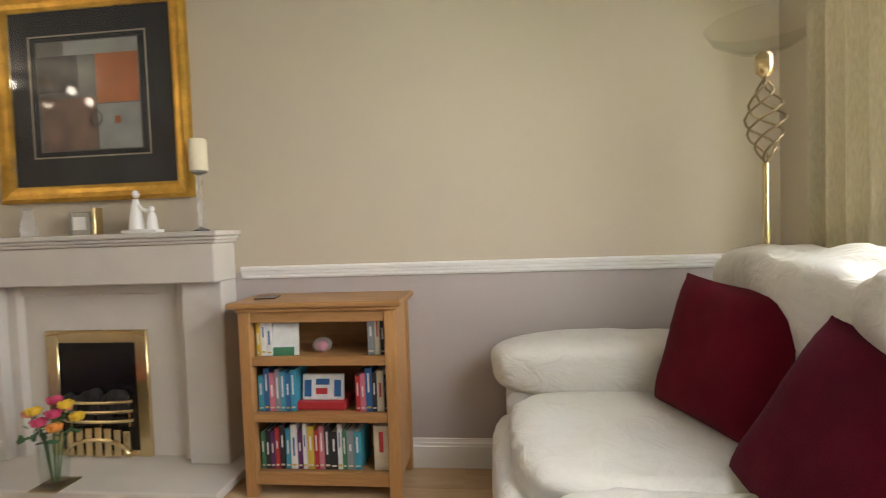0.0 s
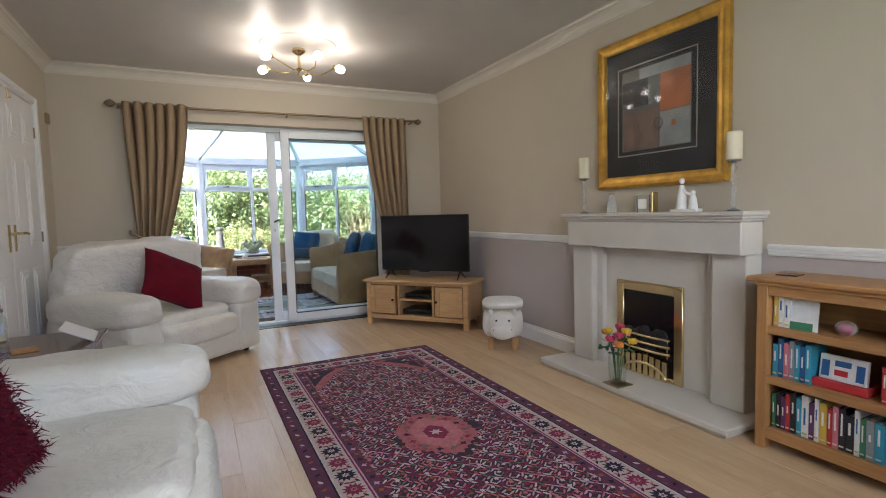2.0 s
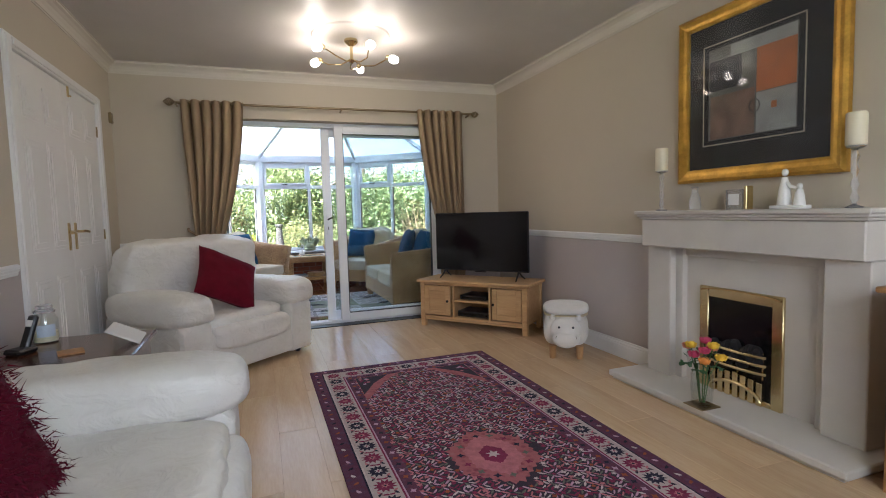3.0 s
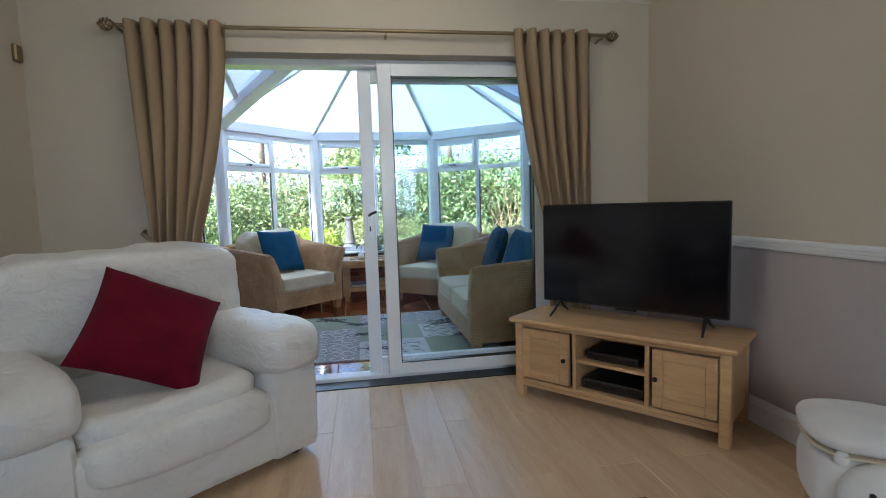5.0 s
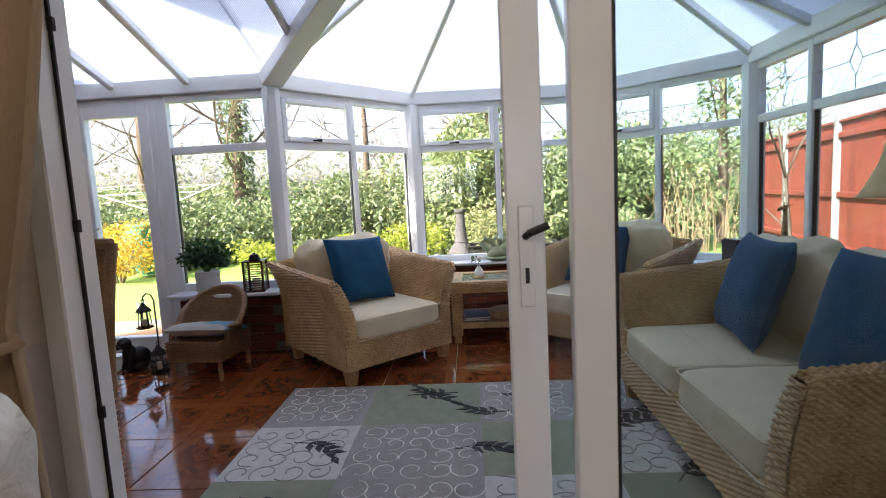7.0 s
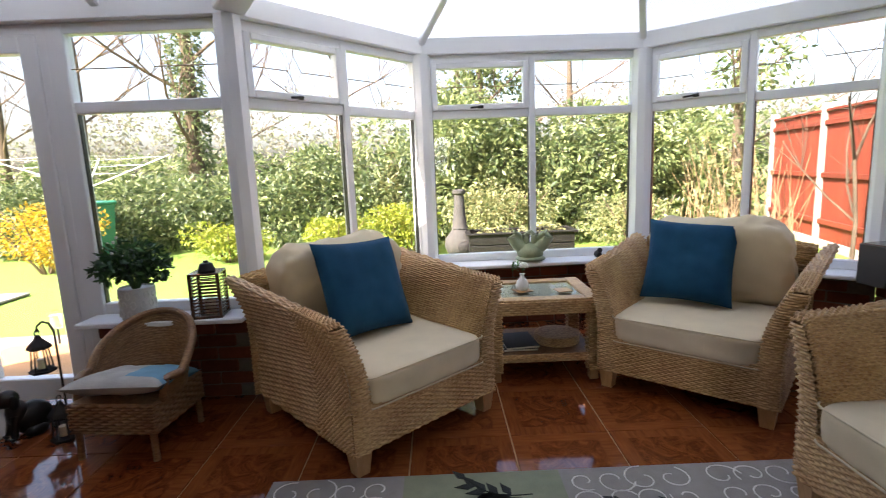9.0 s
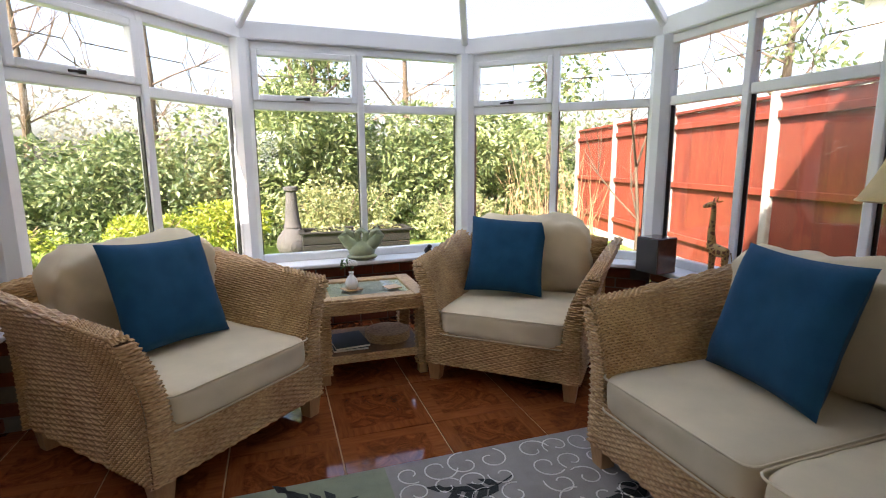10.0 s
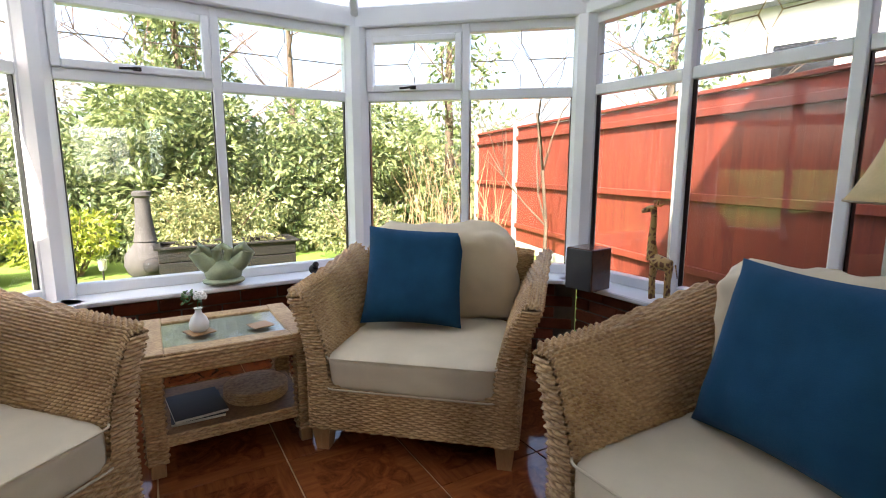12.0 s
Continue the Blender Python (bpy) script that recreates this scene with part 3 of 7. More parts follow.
# front window
win = thing("window_1", I4, "white front window with clear glass", "window", kind="structure")
part("window_frame", frame_rect(B(), -0.2, 2.0, 0.85, 2.15, 1.62, 1.69, 0.06), "upvc", win)
b = B()
for y in (0.5, 1.25):
    box(b, (1.625, y - 0.03, 0.91), (1.685, y + 0.03, 2.09), 0.004)
part("mullion", b, "upvc", win)
part("pane", box(B(), (1.652, -0.14, 0.91), (1.658, 1.94, 2.09)), "glass", win).visible_shadow = False
part("window_sill", box(B(), (1.48, -0.22, 0.82), (1.62, 2.02, 0.85), 0.006), "white", win)


# ---- conservatory ----
E0, E1, E2, E3 = (-7.62, -1.11), (-8.73, -0.155), (-8.80, 1.51), (-7.84, 2.59)
NE, S0 = (-4.975, 2.61), (-7.62, -3.40)
SILL, TR0, TR1, TOP, EAVE = 0.52, 1.61, 1.67, 2.01, 2.165
slab("floor_conservatory", (-8.75, -3.5, -0.06), (-4.93, 2.68, -0.007), "grout", label="red-brown gloss tiles with ochre joints", category="floor")
prism_b = prism(B(), [(-8.72, -0.1), (-8.9, -0.13), (-8.9, 1.52), (-8.72, 1.5)], -0.06, -0.008)
solo("floor_bay", prism_b, "grout", I4, "ochre joint bed of the bay's floor", "floor", kind="structure")


def brick_run(parent, length, x0=0.0):
    """Dwarf wall of single bricks on a mortar core; x along, y outward."""
    part("core", box(B(), (x0, 0.012, -0.05), (length, 0.24, SILL - 0.03)), "mortar", parent)
    shared = finish("brick", box(B(), (-0.1045, -0.006, -0.0315), (0.1045, 0.03, 0.0315), 0.004), "brick")
    half = finish("brick", box(B(), (-0.049, -0.006, -0.0315), (0.049, 0.03, 0.0315), 0.004), "brick")
    for c in range(6):
        z = 0.04 + c * 0.0745
        x = x0 + (0.11 if c % 2 else 0.055)
        first = not c % 2
        while x < length - 0.05:
            me = half if first or x > length - 0.11 else shared
            ob = new("brick", me)
            ob.parent = parent
            ob.matrix_basis = pose(x, 0, z)
            x += 0.1675 if first else 0.219
            first = False


def facet(name, p, q, lights, openers=(), door=None, label="white window of the conservatory with leaded top lights"):
    """A glazed side from p to q as seen from inside, left to right. lights: where the mullions stand, as metres from p."""
    dx, dy = q[0] - p[0], q[1] - p[1]
    length = math.hypot(dx, dy)
    f = thing(name, pose(p[0], p[1], 0, 0, 0, math.degrees(math.atan2(dy, dx))), label, "window", kind="structure")
    x_start = door[1] + 0.06 if door else 0.0
    brick_run(f, length, x_start)
    part("window_sill", box(B(), (x_start + 0.01, -0.19, SILL - 0.028), (length - 0.01, 0.03, SILL), 0.006), "upvc", f)
    edges = [0.0, *lights, length]
    b = B()
    for i, x in enumerate(edges):
        w = 0.05 if 0 < i < len(edges) - 1 else 0.075
        box(b, (max(0, x - w / 2 if 0 < i < len(edges) - 1 else (x if i == 0 else x - w)), 0.0, 0.0 if door and x <= door[1] + 0.1 else SILL), (x + w / 2 if 0 < i < len(edges) - 1 else (x + w if i == 0 else x), 0.07, EAVE - 0.1), 0.006)
    box(b, (0.002, 0.004, TOP), (length - 0.002, 0.066, EAVE - 0.1), 0.004)
    part("window_frame", b, "upvc", f)
    part("eaves_beam", box(B(), (-0.02, -0.035, EAVE - 0.1), (length + 0.02, 0.1, EAVE + 0.02), 0.008), "upvc", f)
    for i, (xa, xb) in enumerate(zip(edges, edges[1:])):
        xa += 0.075 if i == 0 else 0.025
        xb -= 0.075 if i == len(edges) - 2 else 0.025
        if door and abs(xa - door[0]) < 0.15:
            b = B()
            for a_, c_ in (((xa, 0.03), (xa + 0.09, TOP)), ((xb - 0.09, 0.03), (xb, TOP)), ((xa + 0.09, TOP - 0.09), (xb - 0.09, TOP)), ((xa + 0.09, 0.03), (xb - 0.09, 0.16))):
                box(b, (a_[0], -0.008, a_[1]), (c_[0], 0.06, c_[1]), 0.006)
            d = part("garden_door", b, "upvc", f, "white glazed garden door with a lever handle")
            part("pane", box(B(), (xa + 0.085, 0.02, 0.155), (xb - 0.085, 0.026, TOP - 0.085)), "glass", d).visible_shadow = False
            hx = xa + 0.045
            part("handle", tube(box(B(), (hx - 0.015, -0.018, 0.95), (hx + 0.015, -0.008, 1.15), 0.003), [(hx, -0.01, 1.06), (hx, -0.05, 1.06), (hx + 0.11, -0.052, 1.06)], 0.009), "upvc", d, "", True)
            continue
        if xb - xa < 0.2:
            part("filler_post", box(B(), (xa - 0.03, 0.002, 0.0), (xb + 0.03, 0.068, EAVE - 0.1), 0.004), "upvc", f)
            continue
        b = box(B(), (xa, 0.006, TR0), (xb, 0.064, TR1), 0.005)
        box(b, (xa, 0.006, SILL), (xb, 0.064, SILL + 0.06), 0.005)
        part("transom", b, "upvc", f)
        g = B()
        for u0, u1, z0, z1 in ((xa, xa + 0.006, SILL + 0.06, TR0), (xb - 0.006, xb, SILL + 0.06, TR0)):
            box(g, (u0, 0.022, z0), (u1, 0.05, z1))
        part("gasket", g, "black", f)
        part("pane", box(B(), (xa, 0.032, SILL + 0.055), (xb, 0.038, TR0 + 0.004)), "glass", f).visible_shadow = False
        ya, ta, tb, la, lb = 0.032, TR1, TOP, xa, xb
        if i in openers:
            b = B()
            for a_, c_ in (((xa, TR1), (xa + 0.042, TOP)), ((xb - 0.042, TR1), (xb, TOP)), ((xa + 0.042, TOP - 0.042), (xb - 0.042, TOP)), ((xa + 0.042, TR1), (xb - 0.042, TR1 + 0.042))):
                box(b, (a_[0], -0.012, a_[1]), (c_[0], 0.05, c_[1]), 0.006)
            o = part("top_opener", b, "upvc", f)
            xm = (xa + xb) / 2
            part("handle", tube(box(B(), (xm - 0.02, -0.02, TR1 + 0.008), (xm + 0.02, -0.012, TR1 + 0.03), 0.003), [(xm, -0.018, TR1 + 0.02), (xm, -0.04, TR1 + 0.018), (xm - 0.08, -0.042, TR1 + 0.012)], 0.007), "iron", o, "dark window handle", True)
            la, lb, ta, tb = xa + 0.042, xb - 0.042, TR1 + 0.042, TOP - 0.042
        part("pane", box(B(), (la, ya, ta), (lb, ya + 0.006, tb)), "glass", f).visible_shadow = False
        xm, zm, r = (la + lb) / 2, (ta + tb) / 2, min(0.09, (tb - ta) * 0.33)
        lead = B()
        for pts in ([(la, zm), (xm - r * 0.55, zm)], [(xm + r * 0.55, zm), (lb, zm)], [(xm, zm + r), (xm, tb)], [(xm, zm - r), (xm, ta)],
                    [(xm - r * 0.55, zm), (xm, zm + r), (xm + r * 0.55, zm), (xm, zm - r), (xm - r * 0.55, zm)]):
            tube(lead, [(u, ya - 0.003, z) for u, z in pts], 0.0035, 4)
        part("lead_came", lead, "antique", f)
    return f


facet("window_2", S0, E0, [0.66, 1.33, 1.42], door=(0.66, 1.33), label="white glazed side of the conservatory with a garden door")
facet("window_3", E0, E1, [0.75], (0,))
facet("window_4", E1, E2, [0.825], (0,))
facet("window_5", E2, E3, [0.72], (0,))
facet("window_6", E3, NE, [0.66, 1.36, 2.05])
for i, (x, y) in enumerate((E0, E1, E2, E3)):
    b = B()
    lathe(b, [(0.07, SILL), (0.07, EAVE - 0.1)], 8, (x, y, 0))
    solo("corner_post", b, "upvc", pose(0, 0, 0), "white corner post of the conservatory", "post", kind="structure")
# assumed solid end, added so no direct sun falls on the conservatory floor
slab("south_sun_blocker", (-7.9, -3.65, -0.05), (-5.05, -3.40, 3.2), "render", label="assumed solid end wall added to block direct sun from the south")

HUB, RID = (-6.9, 0.69, 3.10), (-5.05, 0.69, 3.10)
roof = thing("roof_conservatory", I4, "opal polycarbonate conservatory roof on white rafters", "roof", kind="structure")


def roof_panel(pts):
    b = B()
    up = [b.verts.new((x, y, z + 0.03)) for x, y, z in pts]
    dn = [b.verts.new((x, y, z + 0.014)) for x, y, z in pts]
    b.faces.new(up)
    b.faces.new(dn[::-1])
    for i in range(len(pts)):
        b.faces.new((dn[i], dn[(i + 1) % len(pts)], up[(i + 1) % len(pts)], up[i]))
    return part("panel", b, "roof", roof)


def rafter(p, q, w=0.05, h=0.05, drop=0.0, name="rafter"):
    p, q = Vector(p), Vector(q)
    d = q - p
    m = Matrix.Translation(p) @ d.to_track_quat("X", "Z").to_matrix().to_4x4()
    return part(name, box(B(), (0, -w / 2, -h - drop), (d.length, w / 2, 0.012), 0.008, m), "upvc", roof)


e = [(x, y, EAVE) for x, y in (E0, E1, E2, E3)]
SR, SL = (-5.05, -1.11, 3.10), (-5.05, -3.4, 3.10)
roof_panel([e[0], e[1], HUB])
roof_panel([e[1], e[2], HUB])
roof_panel([e[2], e[3], HUB])
roof_panel([e[3], (-5.05, 2.61, EAVE), RID, HUB])
roof_panel([e[0], HUB, RID, SR])
roof_panel([(-7.62, -3.4, EAVE), e[0], SR, SL])
for k in (1, 2, 3):
    rafter(e[k], HUB)
rafter(e[0], (-5.9, 0.69, 3.10), 0.17, 0.10, name="boxed_valley")
rafter(e[0], HUB)
rafter((-7.25, -0.80, 2.36), (-5.05, -0.80, 3.12))
rafter(HUB, RID, 0.07, 0.07)
for x in (-7.15, -6.5, -5.85, -5.2):
    t_ = max(0.0, min(1.0, 1.0 if x > HUB[0] else (x + 7.84) / 0.94))
    rafter((x, 2.60, EAVE), (x, 2.60 + (0.69 - 2.60) * t_, EAVE + (3.10 - EAVE) * t_))
for y in (-1.75, -2.35, -2.95):
    rafter((-7.62, y, EAVE), (-5.05, y, 3.10))

fan = thing("ceiling_fan", pose(-6.75, 0.72, 0), "white ceiling fan under the conservatory ridge", "fan")
part("rod", tube(B(), [(0, 0, 2.72), (0, 0, 3.05)], 0.014), "upvc", fan)
part("motor", lathe(B(), [(0.03, 2.58), (0.10, 2.60), (0.115, 2.66), (0.09, 2.71), (0.03, 2.73)], 20), "upvc", fan, "", True)
for k in range(4):
    part("blade", box(B(), (0.10, -0.065, 2.625), (0.56, 0.065, 2.633), 0.003, pose(0, 0, 0, 0, 0, 20 + 90 * k)), "upvc", fan)


# ---- lounge furniture ----
def wall_at(u, v, z=0.0, turn=0.0):
    """A pose on the fireplace wall: u along it, v out from it."""
    return N @ pose(u, -v, z, 0, 0, turn)


# fireplace
fp = thing("fireplace", wall_at(3.14, 0), "pale limestone fireplace surround with a raised hearth", "fireplace")
HW = 0.69
b = box(B(), (-HW, -0.215, 1.090), (HW, 0, 1.112), 0.004)
box(b, (-HW + 0.012, -0.203, 1.074), (HW - 0.012, 0, 1.090), 0.004)
box(b, (-HW + 0.022, -0.192, 1.060), (HW - 0.022, 0, 1.074), 0.003)
part("mantel_shelf", b, "stone", fp)
part("mantel_beam", box(B(), (-HW + 0.035, -0.18, 0.885), (HW - 0.035, 0, 1.060), 0.006), "stone", fp)
for s in (-1, 1):
    b = box(B(), (min(s * 0.652, s * 0.46), -0.13, 0.055), (max(s * 0.652, s * 0.46), 0, 0.885), 0.005)
    box(b, (min(s * 0.46, s * 0.405), -0.085, 0.055), (max(s * 0.46, s * 0.405), 0, 0.885), 0.004)
    part("leg", b, "stone", fp)
b = box(B(), (-0.405, -0.045, 0.055), (0.405, -0.001, 0.885), 0.0)
box(b, (-0.405, -0.06, 0.83), (0.405, -0.044, 0.885), 0.004)
part("back_panel", b, "stone", fp)
b = box(B(), (-0.735, -0.385, 0.018), (0.735, 0, 0.055), 0.006)
box(b, (-0.715, -0.365, 0.0), (0.715, 0, 0.018), 0.002)
part("hearth", b, "stone", fp)
fire = part("fire_frame", frame_rect(B(), -0.26, 0.26, 0.055, 0.662, 0, 0.02, 0.062, 0.03), "brass", fp, "polished brass fire frame", True)
fire.matrix_basis = pose(-0.03, -0.047, 0, 0, 0, -90)
arch = B()
pts = [(-0.03 + 0.25 * math.cos(a), -0.068, 0.637 + 0.022 * math.sin(a)) for a in np.linspace(0.1, math.pi - 0.1, 12)]
tube(arch, pts, 0.007, 6)
part("arch_trim", arch, "brass", fp, "", True)
part("fire_box", box(B(), (-0.225, -0.056, 0.085), (0.165, -0.046, 0.602)), "screen", fp, "dark gas fire opening")
b = B()
for k in range(3):
    tube(b, [(-0.03 + 0.18 * math.sin(a), -0.066 - 0.035 * math.cos(a), 0.235 + k * 0.045) for a in np.linspace(-1.4, 1.4, 11)], 0.008, 6)
for x in (-0.18, -0.03, 0.12):
    tube(b, [(x, -0.06, 0.20), (x, -0.06, 0.345)], 0.006, 6)
part("fire_basket", b, "brass", fp, "brass fret bars", True)
for k in range(26):
    b = ball(B(), (-0.18 + 0.30 * random.random(), -0.072 + 0.012 * random.random(), 0.24 + 0.11 * random.random()), 0.026 + 0.012 * random.random(), 6)
    part("coal", b, "coal", fp)
for k in range(7):
    x = -0.19 + 0.29 * k / 6
    b = box(B(), (x, -0.088, 0.06), (x + 0.034, -0.06, 0.205 - 0.02 * abs(k - 3) / 3), 0.003)
    part("fret_bar", b, "brass", fp)
b = tube(B(), [(-0.03 + 0.16 * math.cos(a), -0.09, 0.075 + 0.07 * math.sin(a)) for a in np.linspace(0.1, math.pi - 0.1, 12)], 0.01, 6)
part("ash_cover_arch", b, "brass", fp, "polished brass arch", True)

# picture
pic = thing("framed_picture", wall_at(3.13, 0.004, 1.766), "large abstract print in a gilded frame with a dark mount", "picture")
b = B()
W2 = 0.49
for k in range(4):
    m_ = Matrix.Rotation(k * math.pi / 2, 4, "Y")
    prof = [(0.0, 0.0), (0.0, 0.030), (0.018, 0.040), (0.040, 0.030), (0.060, 0.026), (0.078, 0.018), (0.078, 0.0)]
    lo, hi = [], []
    for d_, h_ in prof:
        for lst, s in ((lo, -1), (hi, 1)):
            lst.append(b.verts.new(m_ @ Vector((s * (W2 - d_), -h_, W2 - d_))))
    for i in range(len(prof) - 1):
        b.faces.new((lo[i], lo[i + 1], hi[i + 1], hi[i]))
part("frame", b, "gold", pic)
M["mount"] = plain("charcoal_mount", (0.022, 0.02, 0.022), 0.7, vary=0.08)
M["art_grey"] = plain("print_grey", (0.16, 0.145, 0.13), 0.7, vary=0.35, scale=7, grain=30)
M["art_pink"] = plain("print_clay", (0.22, 0.135, 0.10), 0.7, vary=0.35, scale=9, grain=30)
M["art_orange"] = plain("print_orange", (0.48, 0.155, 0.055), 0.7, vary=0.25, scale=9, grain=30)
M["art_pale"] = plain("print_pale", (0.34, 0.33, 0.31), 0.7, vary=0.2, scale=9, grain=30)
M["art_line"] = plain("print_fillet", (0.42, 0.36, 0.27), 0.5)
M["art_dark"] = plain("print_dark", (0.06, 0.055, 0.055), 0.7, vary=0.4, scale=6, grain=30)
part("mount", box(B(), (-0.425, -0.012, -0.425), (0.425, -0.004, 0.425)), "mount", pic)
b = frame_rect(B(), -0.315, 0.29, -0.28, 0.30, 0, 0.002, 0.007)
o = part("fillet", b, "art_line", pic)
o.matrix_basis = pose(0, -0.0125, 0, 0, 0, -90)
for nm, x0, x1, z0, z1, mt, y in (("print", -0.275, 0.25, -0.25, 0.27, "art_grey", 0.014), ("dark_field", -0.27, -0.06, 0.03, 0.20, "art_dark", 0.015), ("pale_band", -0.13, 0.245, 0.20, 0.265, "art_pale", 0.015),
                                 ("orange_field", 0.03, 0.245, -0.03, 0.20, "art_orange", 0.015), ("clay_field", -0.26, 0.02, -0.245, 0.0, "art_pink", 0.015), ("pale_field", 0.03, 0.245, -0.245, -0.035, "art_pale", 0.015), ("red_mark", 0.115, 0.145, -0.13, -0.095, "art_orange", 0.016)):
    part(nm, box(B(), (x0, -y, z0), (x1, -0.0124, z1)), mt, pic)
b = B()
tube(b, [(0.02 + 0.03 * math.cos(a), -0.017, -0.10 + 0.035 * math.sin(a)) for a in np.linspace(0, 2 * math.pi, 20)], 0.002, 5)
part("ring_mark", b, "art_dark", pic)
part("pane", box(B(), (-0.425, -0.022, -0.425), (0.425, -0.020, 0.425)), "glass", pic).visible_shadow = False


# mantel ornaments
def candlestick(u, tall, label):
    c = thing("candlestick", wall_at(u, 0.10, 1.112), label, "candlestick", "candles on the mantel")
    prof = [(0.032, 0), (0.034, 0.006), (0.012, 0.014)]
    for k in range(4):
        z = 0.014 + k * tall / 4
        prof += [(0.008, z + 0.004), (0.017, z + tall / 8), (0.008, z + tall / 4 - 0.004)]
    prof += [(0.014, tall + 0.014), (0.036, tall + 0.022), (0.036, tall + 0.03)]
    part("stem", lathe(B(), prof, 16), "crystal", c, "clear twisted glass stem", True)
    part("candle", lathe(B(), [(0.036, tall + 0.03), (0.039, tall + 0.034), (0.039, tall + 0.165), (0.034, tall + 0.172), (0.026, tall + 0.166)], 20), "ivory", c, "ivory pillar candle", True)


def crystal():
    m, n, l, b = nodes_of("cut_glass")
    b.inputs["Base Color"].default_value = (0.93, 0.94, 0.95, 1)
    b.inputs["Roughness"].default_value, b.inputs["Transmission Weight"].default_value = 0.06, 0.85
    return m


M["crystal"] = crystal()
candlestick(2.574, 0.225, "ivory pillar candle on a clear glass stick")
candlestick(3.698, 0.24, "ivory pillar candle on a taller clear glass stick")
clock = thing("glass_clock", wall_at(3.11, 0.09, 1.112), "small square clock with a mirrored glass block", "clock")
part("block", box(B(), (-0.055, -0.02, 0), (0.055, 0.02, 0.11), 0.004), "crystal", clock)
part("dial", box(B(), (-0.032, -0.024, 0.025), (0.032, -0.0205, 0.085), 0.001), "figure", clock)
part("side_mirror", box(B(), (0.066, -0.03, 0), (0.085, 0.02, 0.125), 0.003), "brass", clock, "bevelled mirrored edge")
solo("dark_bottle", lathe(B(), [(0.03, 0), (0.034, 0.02), (0.03, 0.07), (0.018, 0.10), (0.016, 0.125), (0.022, 0.135)], 18), "crystal", wall_at(2.84, 0.10, 1.112), "small smoked glass ornament on the mantel", "ornament", smooth=True)
b = box(B(), (-0.09, -0.03, 0), (0.085, 0.03, 0.018), 0.004)
lathe(b, [(0.034, 0.018), (0.026, 0.09), (0.016, 0.14), (0.012, 0.155)], 14, (-0.03, 0, 0))
ball(b, (-0.028, 0, 0.178), (0.016, 0.016, 0.019), 10)
tube(b, [(-0.02, 0, 0.135), (0.005, -0.01, 0.11), (0.03, 0, 0.10)], 0.008, 8)
lathe(b, [(0.026, 0.018), (0.02, 0.07), (0.013, 0.095)], 12, (0.045, 0, 0))
ball(b, (0.045, 0, 0.108), (0.014, 0.014, 0.016), 10)
solo("figurine", b, "figure", wall_at(3.415, 0.10, 1.112), "white porcelain figurine on the mantel", "figurine", smooth=True)

# vase of flowers on the hearth
vase = thing("flower_vase", wall_at(3.122, 0.335, 0.055), "clear glass vase of yellow and pink roses on the hearth", "vase")
part("coaster", box(B(), (-0.065, -0.065, 0), (0.065, 0.065, 0.006), 0.002), "antique", vase)
part("glass_body", lathe(B(), [(0.045, 0.006), (0.052, 0.03), (0.058, 0.10), (0.056, 0.17), (0.048, 0.20), (0.045, 0.20), (0.052, 0.165), (0.053, 0.10), (0.046, 0.03)], 20), "glass", vase, "", True)
M["stem"] = plain("flower_stem", (0.05, 0.13, 0.03), 0.5, vary=0.2)
M["flower_leaf"] = plain("flower_leaf", (0.03, 0.10, 0.03), 0.5, vary=0.25)
PETALS = {"yellow": (0.75, 0.48, 0.03), "pink": (0.55, 0.05, 0.13), "orange": (0.78, 0.28, 0.04), "coral": (0.75, 0.27, 0.18)}
for k, c in PETALS.items():
    M["petal_" + k] = plain("petal_" + k, c, 0.6, vary=0.15, scale=40)
heads = [(-0.10, 0.0, 0.31, "coral"), (-0.05, -0.03, 0.33, "yellow"), (0.0, 0.02, 0.36, "pink"), (0.04, -0.03, 0.32, "pink"), (0.07, 0.0, 0.35, "yellow"), (-0.01, -0.05, 0.29, "pink"), (0.06, -0.05, 0.27, "orange"), (0.10, 0.02, 0.29, "yellow"), (0.02, 0.05, 0.32, "coral")]
b = B()
for x, y, z, c in heads:
    tube(b, [(x * 0.15, y * 0.15, 0.02), (x * 0.4, y * 0.4, 0.18), (x, y, z)], 0.003, 5)
part("stems", b, "stem", vase, "green stems")
for x, y, z, c in heads:
    b = ball(B(), (x, y, z), (0.016, 0.016, 0.018), 8)
    for k in range(9):
        a, rr = k * 2.4, 0.012 + 0.0016 * k
        ball(b, (0, 0, 0), (0.014, 0.005, 0.017), 6, pose(x + rr * math.cos(a), y + rr * math.sin(a), z - 0.002, 18, 0, math.degrees(a) + 90))
    part("rose", b, "petal_" + c, vase, c + " rose", True)
b = B()
for k in range(46):
    a, r_, z = random.random() * 6.28, 0.03 + 0.09 * random.random(), 0.20 + 0.10 * random.random()
    ball(b, (0, 0, 0), (0.020, 0.011, 0.002), 6, pose(r_ * math.cos(a), r_ * math.sin(a), z, random.uniform(-50, 50), random.uniform(-50, 50), random.uniform(0, 360)))
part("leaves", b, "flower_leaf", vase, "dark green leaves")

